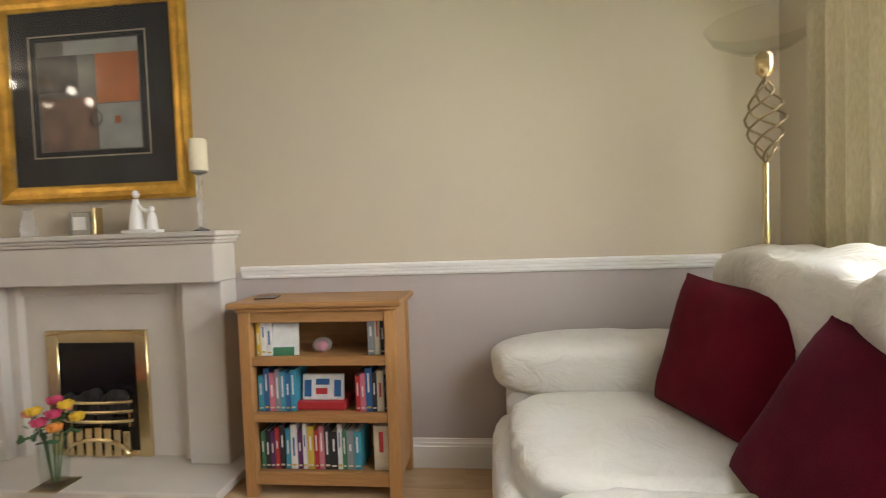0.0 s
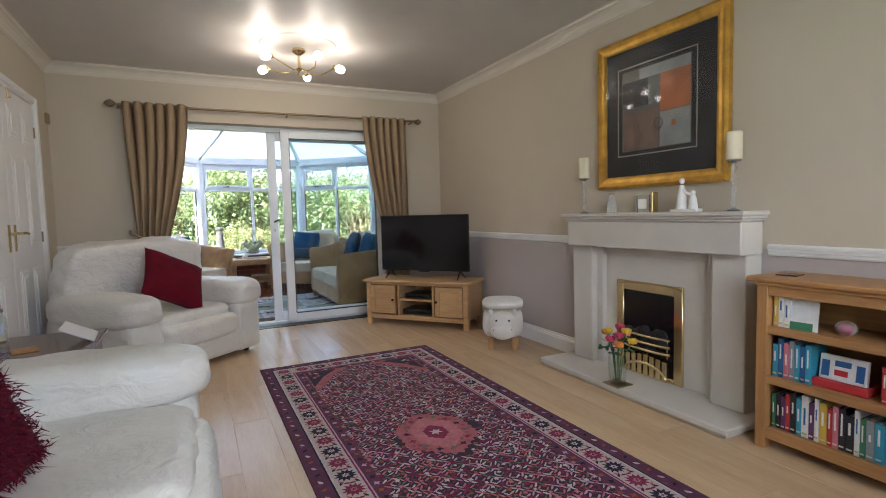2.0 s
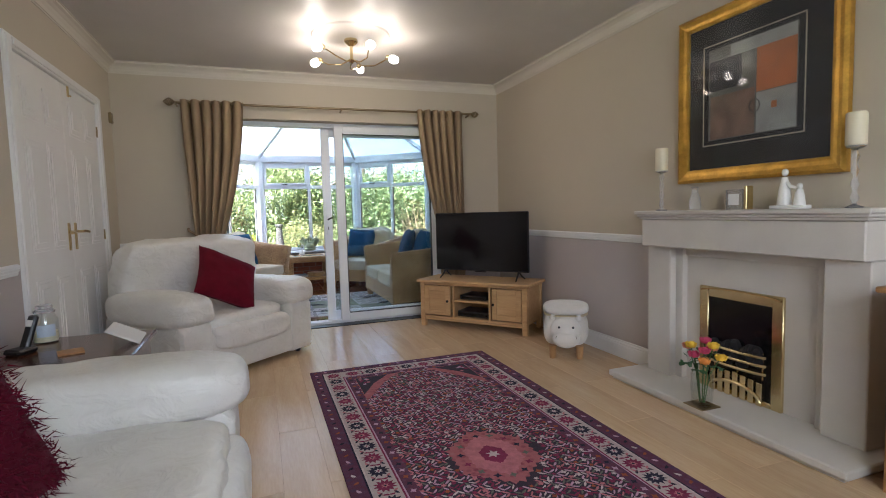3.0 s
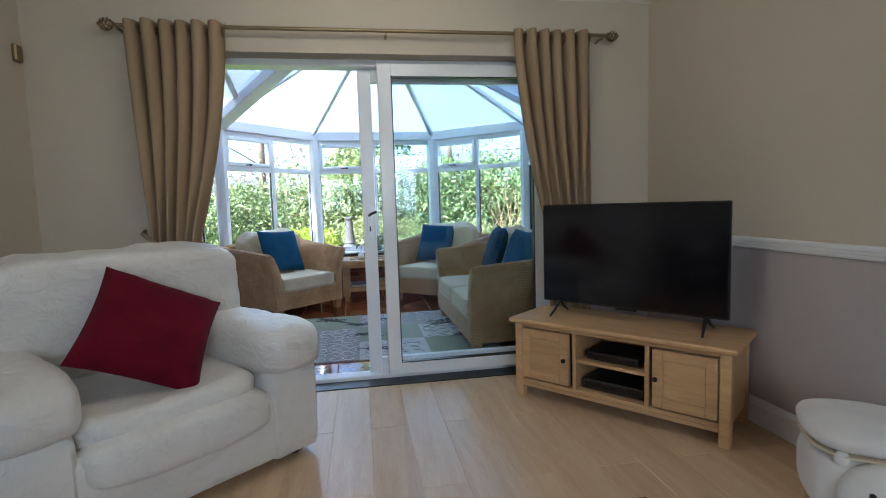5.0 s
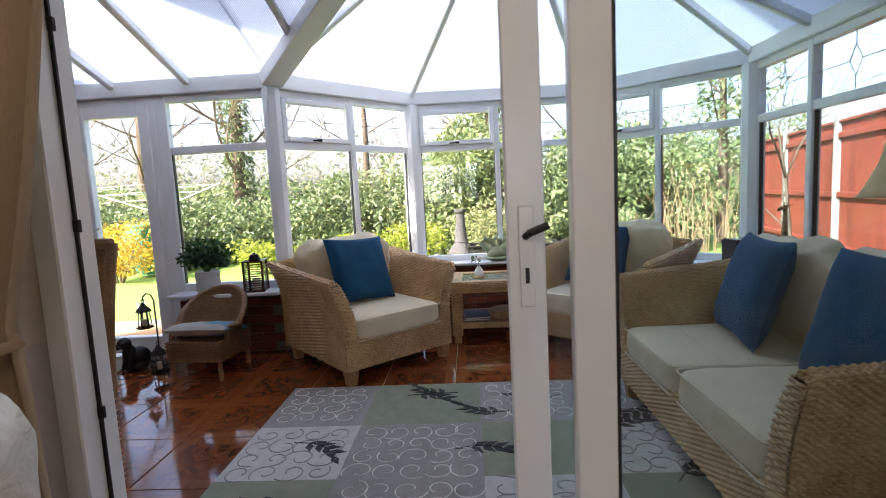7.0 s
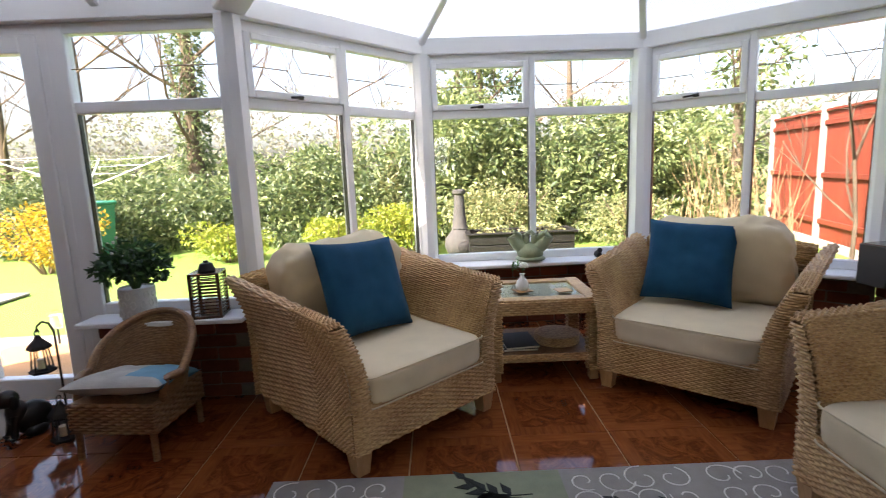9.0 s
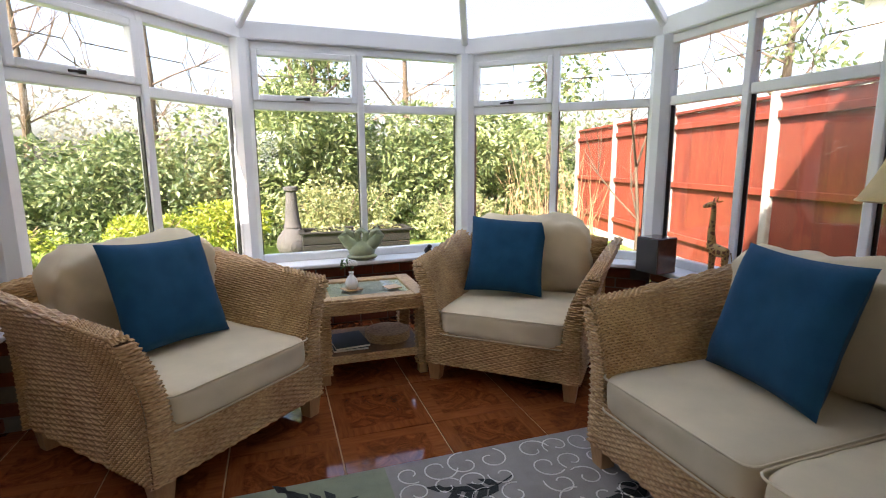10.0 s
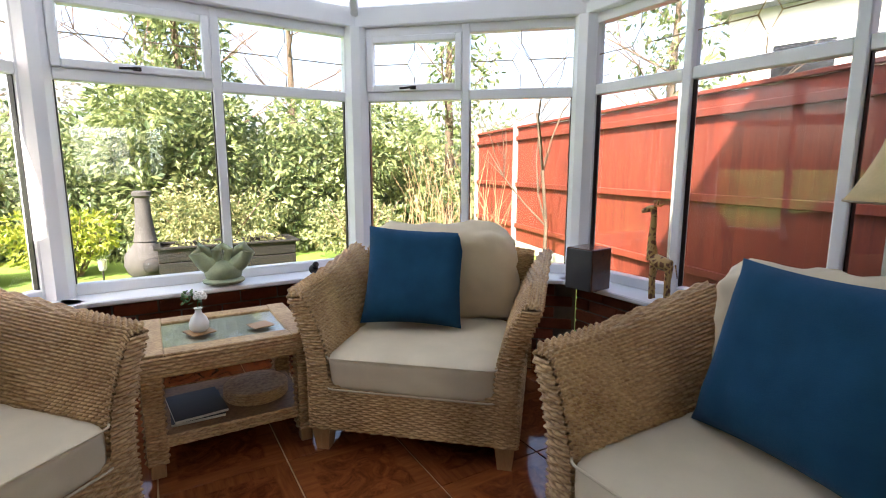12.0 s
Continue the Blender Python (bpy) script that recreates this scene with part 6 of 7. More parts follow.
for k, (x, y, r_) in enumerate(((-0.13, -0.06, 0), (-0.13, -0.06, 6))):
    mg = thing("magazine", tbl.matrix_basis @ pose(x, y, 0.165 + 0.014 * k, 0, 0, r_), "folded magazine on the table's lower shelf", "magazine", "magazines")
    part("pages", box(B(), (-0.10, -0.13, 0), (0.10, 0.13, 0.012), 0.003), "paper", mg)
    part("cover", box(B(), (-0.10, -0.13, 0.012), (0.10, 0.13, 0.0135)), "book_black", mg)
bsk = thing("round_mats", tbl.matrix_basis @ pose(0.12, -0.02, 0.163), "stack of round woven place mats on the shelf", "place mats")
for k in range(5):
    part("mat", lathe(B(), [(0.135, 0.011 * k), (0.14, 0.011 * k + 0.005), (0.135, 0.011 * k + 0.0105)], 28), "wicker", bsk, "", True)
vs = thing("bud_vase", pose(-7.85, 0.425, 0.497), "white china bud vase with a white flower on a coaster", "vase")
part("coaster", box(B(), (-0.05, -0.05, 0), (0.05, 0.05, 0.006), 0.002, pose(0, 0, 0, 0, 0, 20)), "oak", vs, "cork coaster")
part("body", lathe(B(), [(0.026, 0.006), (0.038, 0.02), (0.040, 0.04), (0.030, 0.065), (0.014, 0.085), (0.012, 0.098), (0.018, 0.106)], 24), "figure", vs, "", True)
b = B()
tube(b, [(0, 0, 0.09), (0.005, 0.0, 0.13), (0.012, 0.01, 0.155)], 0.002, 5)
part("stem", b, "stem", vs)
b = B()
for k in range(26):
    a, t_ = k * 2.4, (k + 0.5) / 26
    r_ = 0.022 * math.sqrt(1 - (1 - t_) ** 2)
    ball(b, (0, 0, 0), (0.011, 0.006, 0.008), 6, pose(0.012 + r_ * math.cos(a), 0.01 + r_ * math.sin(a), 0.15 + 0.022 * (1 - t_), 30, 0, math.degrees(a) + 90))
part("flower_head", b, "figure", vs, "white flower head", True)
b = B()
for k in range(34):
    a = rng.random() * 6.28
    ball(b, (0, 0, 0), (0.012, 0.006, 0.0015), 6, pose(-0.02 + 0.035 * math.cos(a), -0.02 + 0.035 * math.sin(a), 0.125 + 0.05 * rng.random(), rng.uniform(-60, 60), rng.uniform(-60, 60), rng.uniform(0, 360)))
M["fresh_leaf"] = plain("fresh_leaf", (0.10, 0.20, 0.07), 0.5, vary=0.25)
part("leaves", b, "fresh_leaf", vs, "pale green sprig")
solo("cork_coaster", box(B(), (-0.045, -0.045, 0), (0.045, 0.045, 0.005), 0.002), "oak", pose(-7.82, 0.665, 0.497, 0, 0, 14), "square cork coaster on the wicker table", "coaster")

# ornaments on the sills
M["celadon"] = plain("celadon_stone", (0.26, 0.30, 0.17), 0.5, vary=0.2, scale=20)
b = ball(B(), (0, 0, 0.055), (0.075, 0.06, 0.055), 16)
for s in (-1, 1):
    tube(b, [(s * 0.02, 0, 0.06), (s * 0.07, 0, 0.10), (s * 0.10, 0, 0.14), (s * 0.085, 0, 0.165), (s * 0.06, 0, 0.15), (s * 0.045, 0, 0.12)], [0.04, 0.036, 0.03, 0.022, 0.016, 0.012], 10)
    tube(b, [(s * 0.02, 0.0, 0.09), (s * 0.025, 0, 0.15), (s * 0.0, 0.01, 0.17)], [0.024, 0.018, 0.012], 10)
ball(b, (0, 0, 0.02), (0.085, 0.065, 0.022), 16)
bmesh.ops.scale(b, vec=(1.35, 1.35, 1.35), verts=b.verts)
solo("elephant_ornament", b, "celadon", pose(-8.64, 0.62, SILL, 0, 0, 80), "green stone ornament of entwined animals on the sill", "ornament", smooth=True)
b = ball(B(), (0, 0, 0.03), (0.028, 0.04, 0.03), 12)
ball(b, (0, -0.03, 0.065), 0.02, 10)
tube(b, [(0, -0.045, 0.065), (0, -0.065, 0.058)], [0.007, 0.001], 6)
solo("bird_ornament", b, "iron", pose(-8.68, 1.15, SILL, 0, 0, 100), "small dark bird ornament on the sill", "ornament", smooth=True)
M["grille_cloth"] = plain("grey_grille_cloth", (0.10, 0.095, 0.09), 0.85, vary=0.1, grain=400, bump=0.4)
spk = thing("loudspeaker", pose(-7.53, 2.36, SILL, 0, 0, 8), "small wooden loudspeaker on the window sill", "loudspeaker")
part("cabinet", box(B(), (-0.085, -0.085, 0.004), (0.085, 0.085, 0.235), 0.004), "mahogany", spk)
part("grille", box(B(), (-0.082, -0.094, 0.008), (0.082, -0.084, 0.231), 0.003), "grille_cloth", spk, "dark cloth grille")


def giraffe():
    m, n, l, b = nodes_of("spotted_wood")
    v = tex(n, l, "ShaderNodeTexVoronoi", 34.0)
    v.feature = "DISTANCE_TO_EDGE"
    l.new(ramp(n, l, v.outputs["Distance"], [(0.12, (0.44, 0.28, 0.09)), (0.2, (0.14, 0.05, 0.015))]), b.inputs["Base Color"])
    b.inputs["Roughness"].default_value = 0.5
    return m


M["giraffe"] = giraffe()
b = B()
tube(b, [(0.05, 0, 0.18), (0.0, 0, 0.19), (-0.04, 0, 0.205)], [0.03, 0.036, 0.032], 12)
tube(b, [(-0.045, 0, 0.20), (-0.055, 0, 0.30), (-0.05, 0, 0.42), (-0.055, 0, 0.46)], [0.030, 0.02, 0.014, 0.015], 10)
tube(b, [(-0.048, 0, 0.465), (-0.08, 0, 0.46), (-0.115, 0, 0.445)], [0.018, 0.017, 0.010], 8)
for y in (-0.014, 0.014):
    tube(b, [(-0.045, y, 0.475), (-0.042, y * 1.3, 0.505)], [0.005, 0.004], 6)
    tube(b, [(-0.035, y, 0.475), (-0.015, y * 2.2, 0.485)], [0.006, 0.002], 6)
    for x in (-0.035, 0.045):
        tube(b, [(x, y, 0.18), (x - 0.004, y, 0.09), (x, y, 0.0)], [0.014, 0.010, 0.011], 8)
tube(b, [(0.075, 0, 0.19), (0.09, 0, 0.12)], [0.004, 0.002], 6)
solo("giraffe_ornament", b, "giraffe", pose(-7.18, 2.50, SILL, 0, 0, 10), "carved spotted giraffe on the window sill", "ornament", smooth=True)

# table lamp
M["shade_cloth"] = plain("parchment_shade", (0.62, 0.47, 0.24), 0.8, vary=0.12, scale=9, grain=120)
tl_ = thing("table_lamp", pose(-6.20, 2.43, SILL), "turned dark wood lamp with a parchment coolie shade", "lamp")
part("base", lathe(B(), [(0.075, 0), (0.08, 0.012), (0.03, 0.03), (0.018, 0.08), (0.026, 0.11), (0.016, 0.15), (0.013, 0.36), (0.024, 0.38), (0.012, 0.42), (0.010, 0.58)], 20), "mahogany", tl_, "", True)
P = np.array([[((0.095 + 0.10 * (1 - t_) ** 1.5) * math.cos(a), (0.095 + 0.10 * (1 - t_) ** 1.5) * math.sin(a), 0.555 + 0.255 * t_) for t_ in np.linspace(0, 1, 9)] for a in np.linspace(0, 2 * math.pi, 33)])
mesh_part("shade", P, "shade_cloth", tl_, "parchment shade").modifiers.new("thickness", "SOLIDIFY").thickness = 0.003
for z, r_ in ((0.555, 0.196), (0.81, 0.096)):
    part("shade_trim", tube(B(), [(r_ * math.cos(a), r_ * math.sin(a), z) for a in np.linspace(0, 2 * math.pi, 33)], 0.004, 6), "antique", tl_)
part("spider", tube(B(), [(-0.1, 0, 0.80), (0, 0, 0.79), (0.1, 0, 0.80)], 0.003, 5), "antique", tl_)
part("bulb_stem", tube(B(), [(0, 0, 0.57), (0, 0, 0.79)], 0.005, 6), "antique", tl_)

# plant and lantern on the sill
M["pot"] = plain("white_glazed_pot", (0.72, 0.70, 0.66), 0.4, vary=0.06, scale=30)
pp = thing("potted_plant", pose(-7.52, -1.70, SILL), "leafy green plant in an embossed white pot", "plant")
part("pot", lathe(B(), [(0.078, 0), (0.083, 0.006), (0.086, 0.09), (0.088, 0.172), (0.082, 0.176), (0.079, 0.165)], 32), "pot", pp, "", True)
b = B()
for k in range(12):
    for z in (0.04, 0.09, 0.14):
        a = k * math.pi / 6 + (0.26 if z == 0.09 else 0)
        tube(b, [((0.087 + 0.001) * math.cos(a + 0.14 * math.cos(t_)), 0.088 * math.sin(a + 0.14 * math.cos(t_)), z + 0.02 * math.sin(t_)) for t_ in np.linspace(0, 6.28, 9)], 0.003, 4)
part("embossing", b, "pot", pp, "", True)
part("soil", lathe(B(), [(0.078, 0.155), (0.06, 0.162)], 20), "sole", pp)
M["plant_leaf"] = leaf_material("house_plant_leaf", (0.012, 0.04, 0.012), (0.03, 0.08, 0.022), (0.06, 0.14, 0.04))


def leaf_cloud(name, clumps, n, size, mat, seed, droop=0.3, hollow=0.55):
    """Many small folded leaves scattered in ellipsoids (centre, radii)."""
    r = np.random.RandomState(seed)
    vol = np.array([np.prod(c[1]) ** (2 / 3) for c in clumps])
    counts = np.maximum(1, (n * vol / vol.sum()).astype(int))
    V = []
    for (c, rad), k in zip(clumps, counts):
        d = r.normal(0, 1, (k, 3))
        d /= np.linalg.norm(d, axis=1, keepdims=True)
        p = np.array(c) + d * np.array(rad) * (hollow + (1.04 - hollow) * r.rand(k, 1) ** 0.5)
        f = d + r.normal(0, 0.55, (k, 3)) + np.array((0, 0, -droop))
        f /= np.linalg.norm(f, axis=1, keepdims=True)
        g = np.cross(f, r.normal(0, 1, (k, 3)))
        g /= np.linalg.norm(g, axis=1, keepdims=True)
        h = np.cross(f, g)
        L = size * r.uniform(0.6, 1.25, (k, 1))
        V.append(np.stack([p - f * L, p + g * L * 0.42 + h * L * 0.12, p + f * L, p - g * L * 0.42 + h * L * 0.12], 1))
    V = np.concatenate(V).reshape(-1, 3)
    me = bpy.data.meshes.new(name)
    q = np.arange(len(V)).reshape(-1, 4)
    me.from_pydata(V.tolist(), [], np.concatenate([q[:, [0, 1, 2]], q[:, [0, 2, 3]]]).tolist())
    me.materials.append(M[mat])
    return me


b = B()
for k in range(14):
    a = k * 2.4
    tube(b, [(0.01 * math.cos(a), 0.01 * math.sin(a), 0.155), (0.05 * math.cos(a), 0.05 * math.sin(a), 0.24), (0.10 * math.cos(a), 0.10 * math.sin(a), 0.29 + 0.06 * (k % 3))], [0.005, 0.004, 0.002], 5)
part("stems", b, "stem", pp)
o = new("foliage", leaf_cloud("foliage", [((0, 0, 0.32), (0.17, 0.17, 0.11)), ((0.02, -0.1, 0.27), (0.10, 0.10, 0.07)), ((0, 0.1, 0.27), (0.10, 0.10, 0.07))], 900, 0.026, "plant_leaf", 7, 0.1, 0.2))
o.parent = pp
b = B()
for k in range(9):
    ball(b, (rng.uniform(-0.13, 0.13), rng.uniform(-0.14, 0.0), rng.uniform(0.30, 0.43)), 0.009, 6)
part("blossom", b, "figure", pp, "white buds")
ln = thing("slatted_lantern", pose(-7.52, -1.315, SILL, 0, 0, 8), "dark slatted wooden candle lantern on the sill", "lantern")
for x in (-0.07, 0.07):
    for y in (-0.07, 0.07):
        part("post", box(B(), (x - 0.008, y - 0.008, 0), (x + 0.008, y + 0.008, 0.235), 0.002), "mahogany", ln)
part("base", box(B(), (-0.078, -0.078, 0), (0.078, 0.078, 0.014), 0.002), "mahogany", ln)
part("lid", box(B(), (-0.078, -0.078, 0.23), (0.078, 0.078, 0.242), 0.002), "mahogany", ln)
for k in range(11):
    z = 0.03 + k * 0.018
    for s in (-1, 1):
        part("slat", box(B(), (-0.07, s * 0.072 - 0.003, z), (0.07, s * 0.072 + 0.003, z + 0.006)), "mahogany", ln)
        part("slat", box(B(), (s * 0.072 - 0.003, -0.066, z), (s * 0.072 + 0.003, 0.066, z + 0.006)), "mahogany", ln)
part("vent", lathe(B(), [(0.04, 0.242), (0.045, 0.25), (0.03, 0.285), (0.012, 0.29), (0.012, 0.30)], 14), "iron", ln, "dark metal vent cap", True)
part("candle", lathe(B(), [(0.028, 0.014), (0.028, 0.09)], 14), "ivory", ln, "", True)

# child's wicker chair
M["patch"] = plain("patchwork_cloth", (0.42, 0.40, 0.36), 0.9, vary=0.2, scale=12, grain=300, bump=0.3)
M["patch_blue"] = plain("blue_cloth", (0.16, 0.32, 0.42), 0.9, vary=0.15, scale=12, grain=300, bump=0.3)
ch = thing("child_chair", pose(-7.19, -1.55, 0, 0, 0, 84) @ Matrix.Diagonal((1.22, 1.22, 1.08, 1)), "small brown wicker tub chair with a patchwork cushion", "chair")
P = []
for a in np.linspace(-0.15 * math.pi, 1.15 * math.pi, 40):
    f = max(0.0, math.sin(a))
    zt = 0.33 + 0.20 * f ** 0.8
    P.append([((0.175 + 0.04 * (z - 0.22) / 0.3) * math.cos(a), (0.165 + 0.05 * (z - 0.22) / 0.3) * math.sin(a), z) for z in np.linspace(0.24, zt, 10)])
mesh_part("tub_back", woven(np.array(P), 0.8, 0.012, 0.028, 0.004, -1), "wicker_dark", ch)
rim = [tuple(np.array(p[-1]) * (1.02, 1.02, 1.0)) for p in P]
part("rolled_rim", tube(B(), [(rim[0][0], rim[0][1] - 0.02, 0.24)] + rim + [(rim[-1][0], rim[-1][1] - 0.02, 0.24)], 0.017, 9), "wicker_dark", ch, "", True)
woven_box(ch, "seat_skirt", -0.165, 0.165, -0.16, 0.15, 0.12, 0.25, "wicker_dark")
part("seat", box(B(), (-0.165, -0.16, 0.235), (0.165, 0.16, 0.252), 0.005), "wicker_dark", ch)
for x in (-0.15, 0.15):
    for y in (-0.15, 0.14):
        part("leg", tube(B(), [(x, y, 0.0), (x * 0.98, y * 0.98, 0.24)], 0.013, 8), "wicker_dark", ch, "", True)
o = solo("seat_cushion", pillow(B(), 0.36, 0.34, 0.09), "patch", ch.matrix_basis @ pose(0.01, -0.03, 0.30, 78, 0, 8), "pale patchwork cushion on the child's chair", "cushion", smooth=True)
o.data.materials.append(M["patch_blue"])
for p_ in o.data.polygons:
    if p_.center.x > 0.03 and p_.center.z < 0.12:
        p_.material_index = 1

# tall wicker dining chair by the door
dc = thing("wicker_dining_chair", pose(-5.44, -1.375, 0, 0, 0, 90), "tall brown wicker dining chair beside the patio door", "chair")
woven_box(dc, "seat_box", -0.23, 0.23, -0.24, 0.22, 0.06, 0.45, "wicker")
part("seat", box(B(), (-0.23, -0.24, 0.44), (0.23, 0.22, 0.458), 0.005), "wicker", dc)
P = [[(x, 0.20 + 0.10 * ((z - 0.44) / 0.6) ** 1.5 + 0.03 * (z > 1.0), z) for z in np.linspace(0.44, 1.05, 14)] for x in np.linspace(-0.23, 0.23, 16)]
mesh_part("backrest", woven(np.array(P), 0.46, flip=-1), "wicker_dark", dc)
P2 = [[(x, y + 0.035, z) for x, y, z in r_] for r_ in P]
mesh_part("backrest_rear", woven(np.array(P2), 0.46), "wicker_dark", dc)
for x in (-0.23, 0.23):
    part("back_edge", tube(B(), [(x, 0.217 + 0.10 * ((z - 0.44) / 0.6) ** 1.5, z) for z in np.linspace(0.44, 1.06, 10)], 0.022, 8), "wicker_dark", dc, "", True)
part("top_edge", tube(B(), [(-0.23, 0.32, 1.06), (0, 0.335, 1.068), (0.23, 0.32, 1.06)], 0.022, 8), "wicker_dark", dc, "", True)
for x in (-0.2, 0.2):
    for y in (-0.21, 0.19):
        part("foot", box(B(), (x - 0.02, y - 0.02, 0), (x + 0.02, y + 0.02, 0.06), 0.003), "foot", dc)

# dog statue, standing lantern, door mat
b = ball(B(), (0, 0.03, 0.085), (0.065, 0.09, 0.085), 16)
ball(b, (0, -0.03, 0.13), (0.05, 0.05, 0.07), 14)
ball(b, (0, -0.06, 0.215), (0.048, 0.05, 0.045), 14)
ball(b, (0, -0.105, 0.20), (0.026, 0.03, 0.022), 12)
for s in (-1, 1):
    ball(b, (s * 0.045, -0.05, 0.20), (0.014, 0.022, 0.04), 10)
    tube(b, [(s * 0.03, -0.05, 0.13), (s * 0.034, -0.065, 0.02), (s * 0.034, -0.085, 0.012)], [0.02, 0.016, 0.016], 8)
    ball(b, (s * 0.055, 0.02, 0.03), (0.025, 0.055, 0.03), 10)
tube(b, [(0, 0.11, 0.03), (0.03, 0.15, 0.02), (0.06, 0.16, 0.016)], [0.014, 0.010, 0.006], 8)
solo("dog_statue", b, "iron", pose(-7.28, -2.20, 0, 0, 0, 60), "dark grey sitting dog statue on the tiles", "statue", smooth=True)


def hung_lantern(name, m, label):
    q = thing(name, m, label, "lantern")
    part("base", lathe(B(), [(0.06, 0), (0.062, 0.012), (0.045, 0.02)], 6), "iron", q)
    for k in range(6):
        a = k * math.pi / 3
        part("bar", tube(B(), [(0.048 * math.cos(a), 0.048 * math.sin(a), 0.015), (0.036 * math.cos(a), 0.036 * math.sin(a), 0.13)], 0.004, 5), "iron", q)
    part("pane", lathe(B(), [(0.044, 0.02), (0.033, 0.125)], 6), "glass", q).visible_shadow = False
    part("candle", lathe(B(), [(0.02, 0.02), (0.02, 0.07)], 12), "ivory", q, "", True)
    part("roof", lathe(B(), [(0.058, 0.128), (0.05, 0.145), (0.018, 0.18), (0.012, 0.195), (0.004, 0.20)], 6), "iron", q)
    part("ring", tube(B(), [(0.016 * math.cos(a), 0, 0.212 + 0.016 * math.sin(a)) for a in np.linspace(0, 6.28, 13)], 0.003, 5), "iron", q)


hung_lantern("candle_lantern", pose(-7.22, -1.97, 0), "dark metal glass candle lantern on the tiles")
ls = thing("lantern_hook", pose(-7.40, -2.08, 0), "dark iron hook stand for a lantern", "stand")
part("base", lathe(B(), [(0.07, 0), (0.07, 0.008), (0.012, 0.016)], 18), "iron", ls)
part("hook", tube(B(), [(0, 0, 0.01), (0, 0, 0.50), (0.0, -0.02, 0.545), (0, -0.055, 0.555), (0, -0.085, 0.53), (0, -0.09, 0.50)], 0.006, 7), "iron", ls, "", True)
hung_lantern("hanging_lantern", pose(-7.40, -2.17, 0.285), "dark metal lantern hanging from an iron hook")
M["mat"] = plain("coir_mat", (0.30, 0.25, 0.19), 0.95, vary=0.15, grain=300, bump=0.6)
solo("door_mat", box(B(), (-7.58, -3.05, 0), (-7.10, -2.30, 0.012), 0.004), "mat", I4, "pale coir door mat at the garden door", "mat")

# leaf-patterned rug
cr = thing("leaf_rug", I4, "patchwork rug in grey, green and cream with dark leaves", "rug")
for k, c in (("grey", (0.27, 0.245, 0.225)), ("green", (0.22, 0.235, 0.155)), ("cream", (0.50, 0.47, 0.43)), ("dark", (0.018, 0.022, 0.020)), ("pale", (0.72, 0.69, 0.65))):
    M["crug_" + k] = plain("rug_" + k, c, 0.95, vary=0.14, scale=14, grain=380, bump=0.5, sheen=0.15)
xs, yv = [-6.77, -6.22, -5.72, -5.22], [-0.79, -0.25, 0.38, 0.93, 1.50]
COL = [["grey", "green", "grey", "grey"], ["cream", "grey", "green", "cream"], ["green", "grey", "cream", "green"]]
part("backing", box(B(), (-6.772, -0.792, 0), (-5.218, 1.502, 0.004)), "crug_grey", cr)
scrolls, soft_scrolls = B(), B()
rc = random.Random(11)
for i in range(3):
    for j in range(4):
        x0, x1, y0, y1 = xs[i], xs[i + 1], yv[j], yv[j + 1]
        part("patch", box(B(), (x0, y0, 0.004), (x1, y1, 0.010)), "crug_" + COL[i][j], cr)
        lines = {"grey": scrolls, "cream": soft_scrolls}.get(COL[i][j])
        if lines is not None:
            for gx in np.arange(x0 + 0.085, x1 - 0.06, 0.118):
                for gy in np.arange(y0 + 0.085, y1 - 0.06, 0.118):
                    a0, r0, turn = rc.random() * 6.28, rc.uniform(0.06, 0.085), rc.choice((-1, 1))
                    tube(lines, [(gx + (r0 * (1 - t_ * 0.12)) * math.cos(a0 + turn * t_), gy + (r0 * (1 - t_ * 0.12)) * math.sin(a0 + turn * t_), 0.010) for t_ in np.linspace(0, 6.0, 18)], 0.0034, 4)
part("scroll_pattern", soft_scrolls, "crug_grey", cr)["kind"] = "stuff"
part("scroll_pattern", scrolls, "crug_pale", cr)["kind"] = "stuff"


def sprig(x, y, ang, length, leaves):
    b = B()
    ca, sa = math.cos(ang), math.sin(ang)
    pts = [(x + length * t_ * ca - 0.05 * math.sin(3 * t_) * sa, y + length * t_ * sa + 0.05 * math.sin(3 * t_) * ca, 0.0105) for t_ in np.linspace(0, 1, 12)]
    tube(b, pts, 0.003, 4)
    for k in range(leaves):
        t_ = 0.35 + 0.65 * (k // 2) / max(1, (leaves - 1) // 2)
        px, py, _ = pts[min(11, int(t_ * 11))]
        la = ang + (0.75 if k % 2 else -0.75) * (1.15 - 0.6 * t_)
        l_, w_ = 0.085, 0.019
        prism(b, [(px, py), (px + l_ * 0.4 * math.cos(la) - w_ * math.sin(la), py + l_ * 0.4 * math.sin(la) + w_ * math.cos(la)), (px + l_ * math.cos(la), py + l_ * math.sin(la)), (px + l_ * 0.4 * math.cos(la) + w_ * math.sin(la), py + l_ * 0.4 * math.sin(la) - w_ * math.cos(la))], 0.0102, 0.0122)
    part("leaf_sprig", b, "crug_dark", cr, "dark leaf sprig")


for x, y, a in ((-6.62, 0.25, -2.0), (-6.60, -0.05, 1.2), (-6.05, -0.55, 1.0), (-6.35, 0.55, -1.9), (-5.60, -0.62, 0.9), (-5.95, 0.25, 1.4), (-6.55, 0.85, -1.6), (-6.1, 1.0, 1.9), (-5.5, 0.35, 1.3), (-5.65, 1.15, 2.0), (-6.4, 1.35, -1.2)):
    sprig(x, y, a, 0.27, 9)


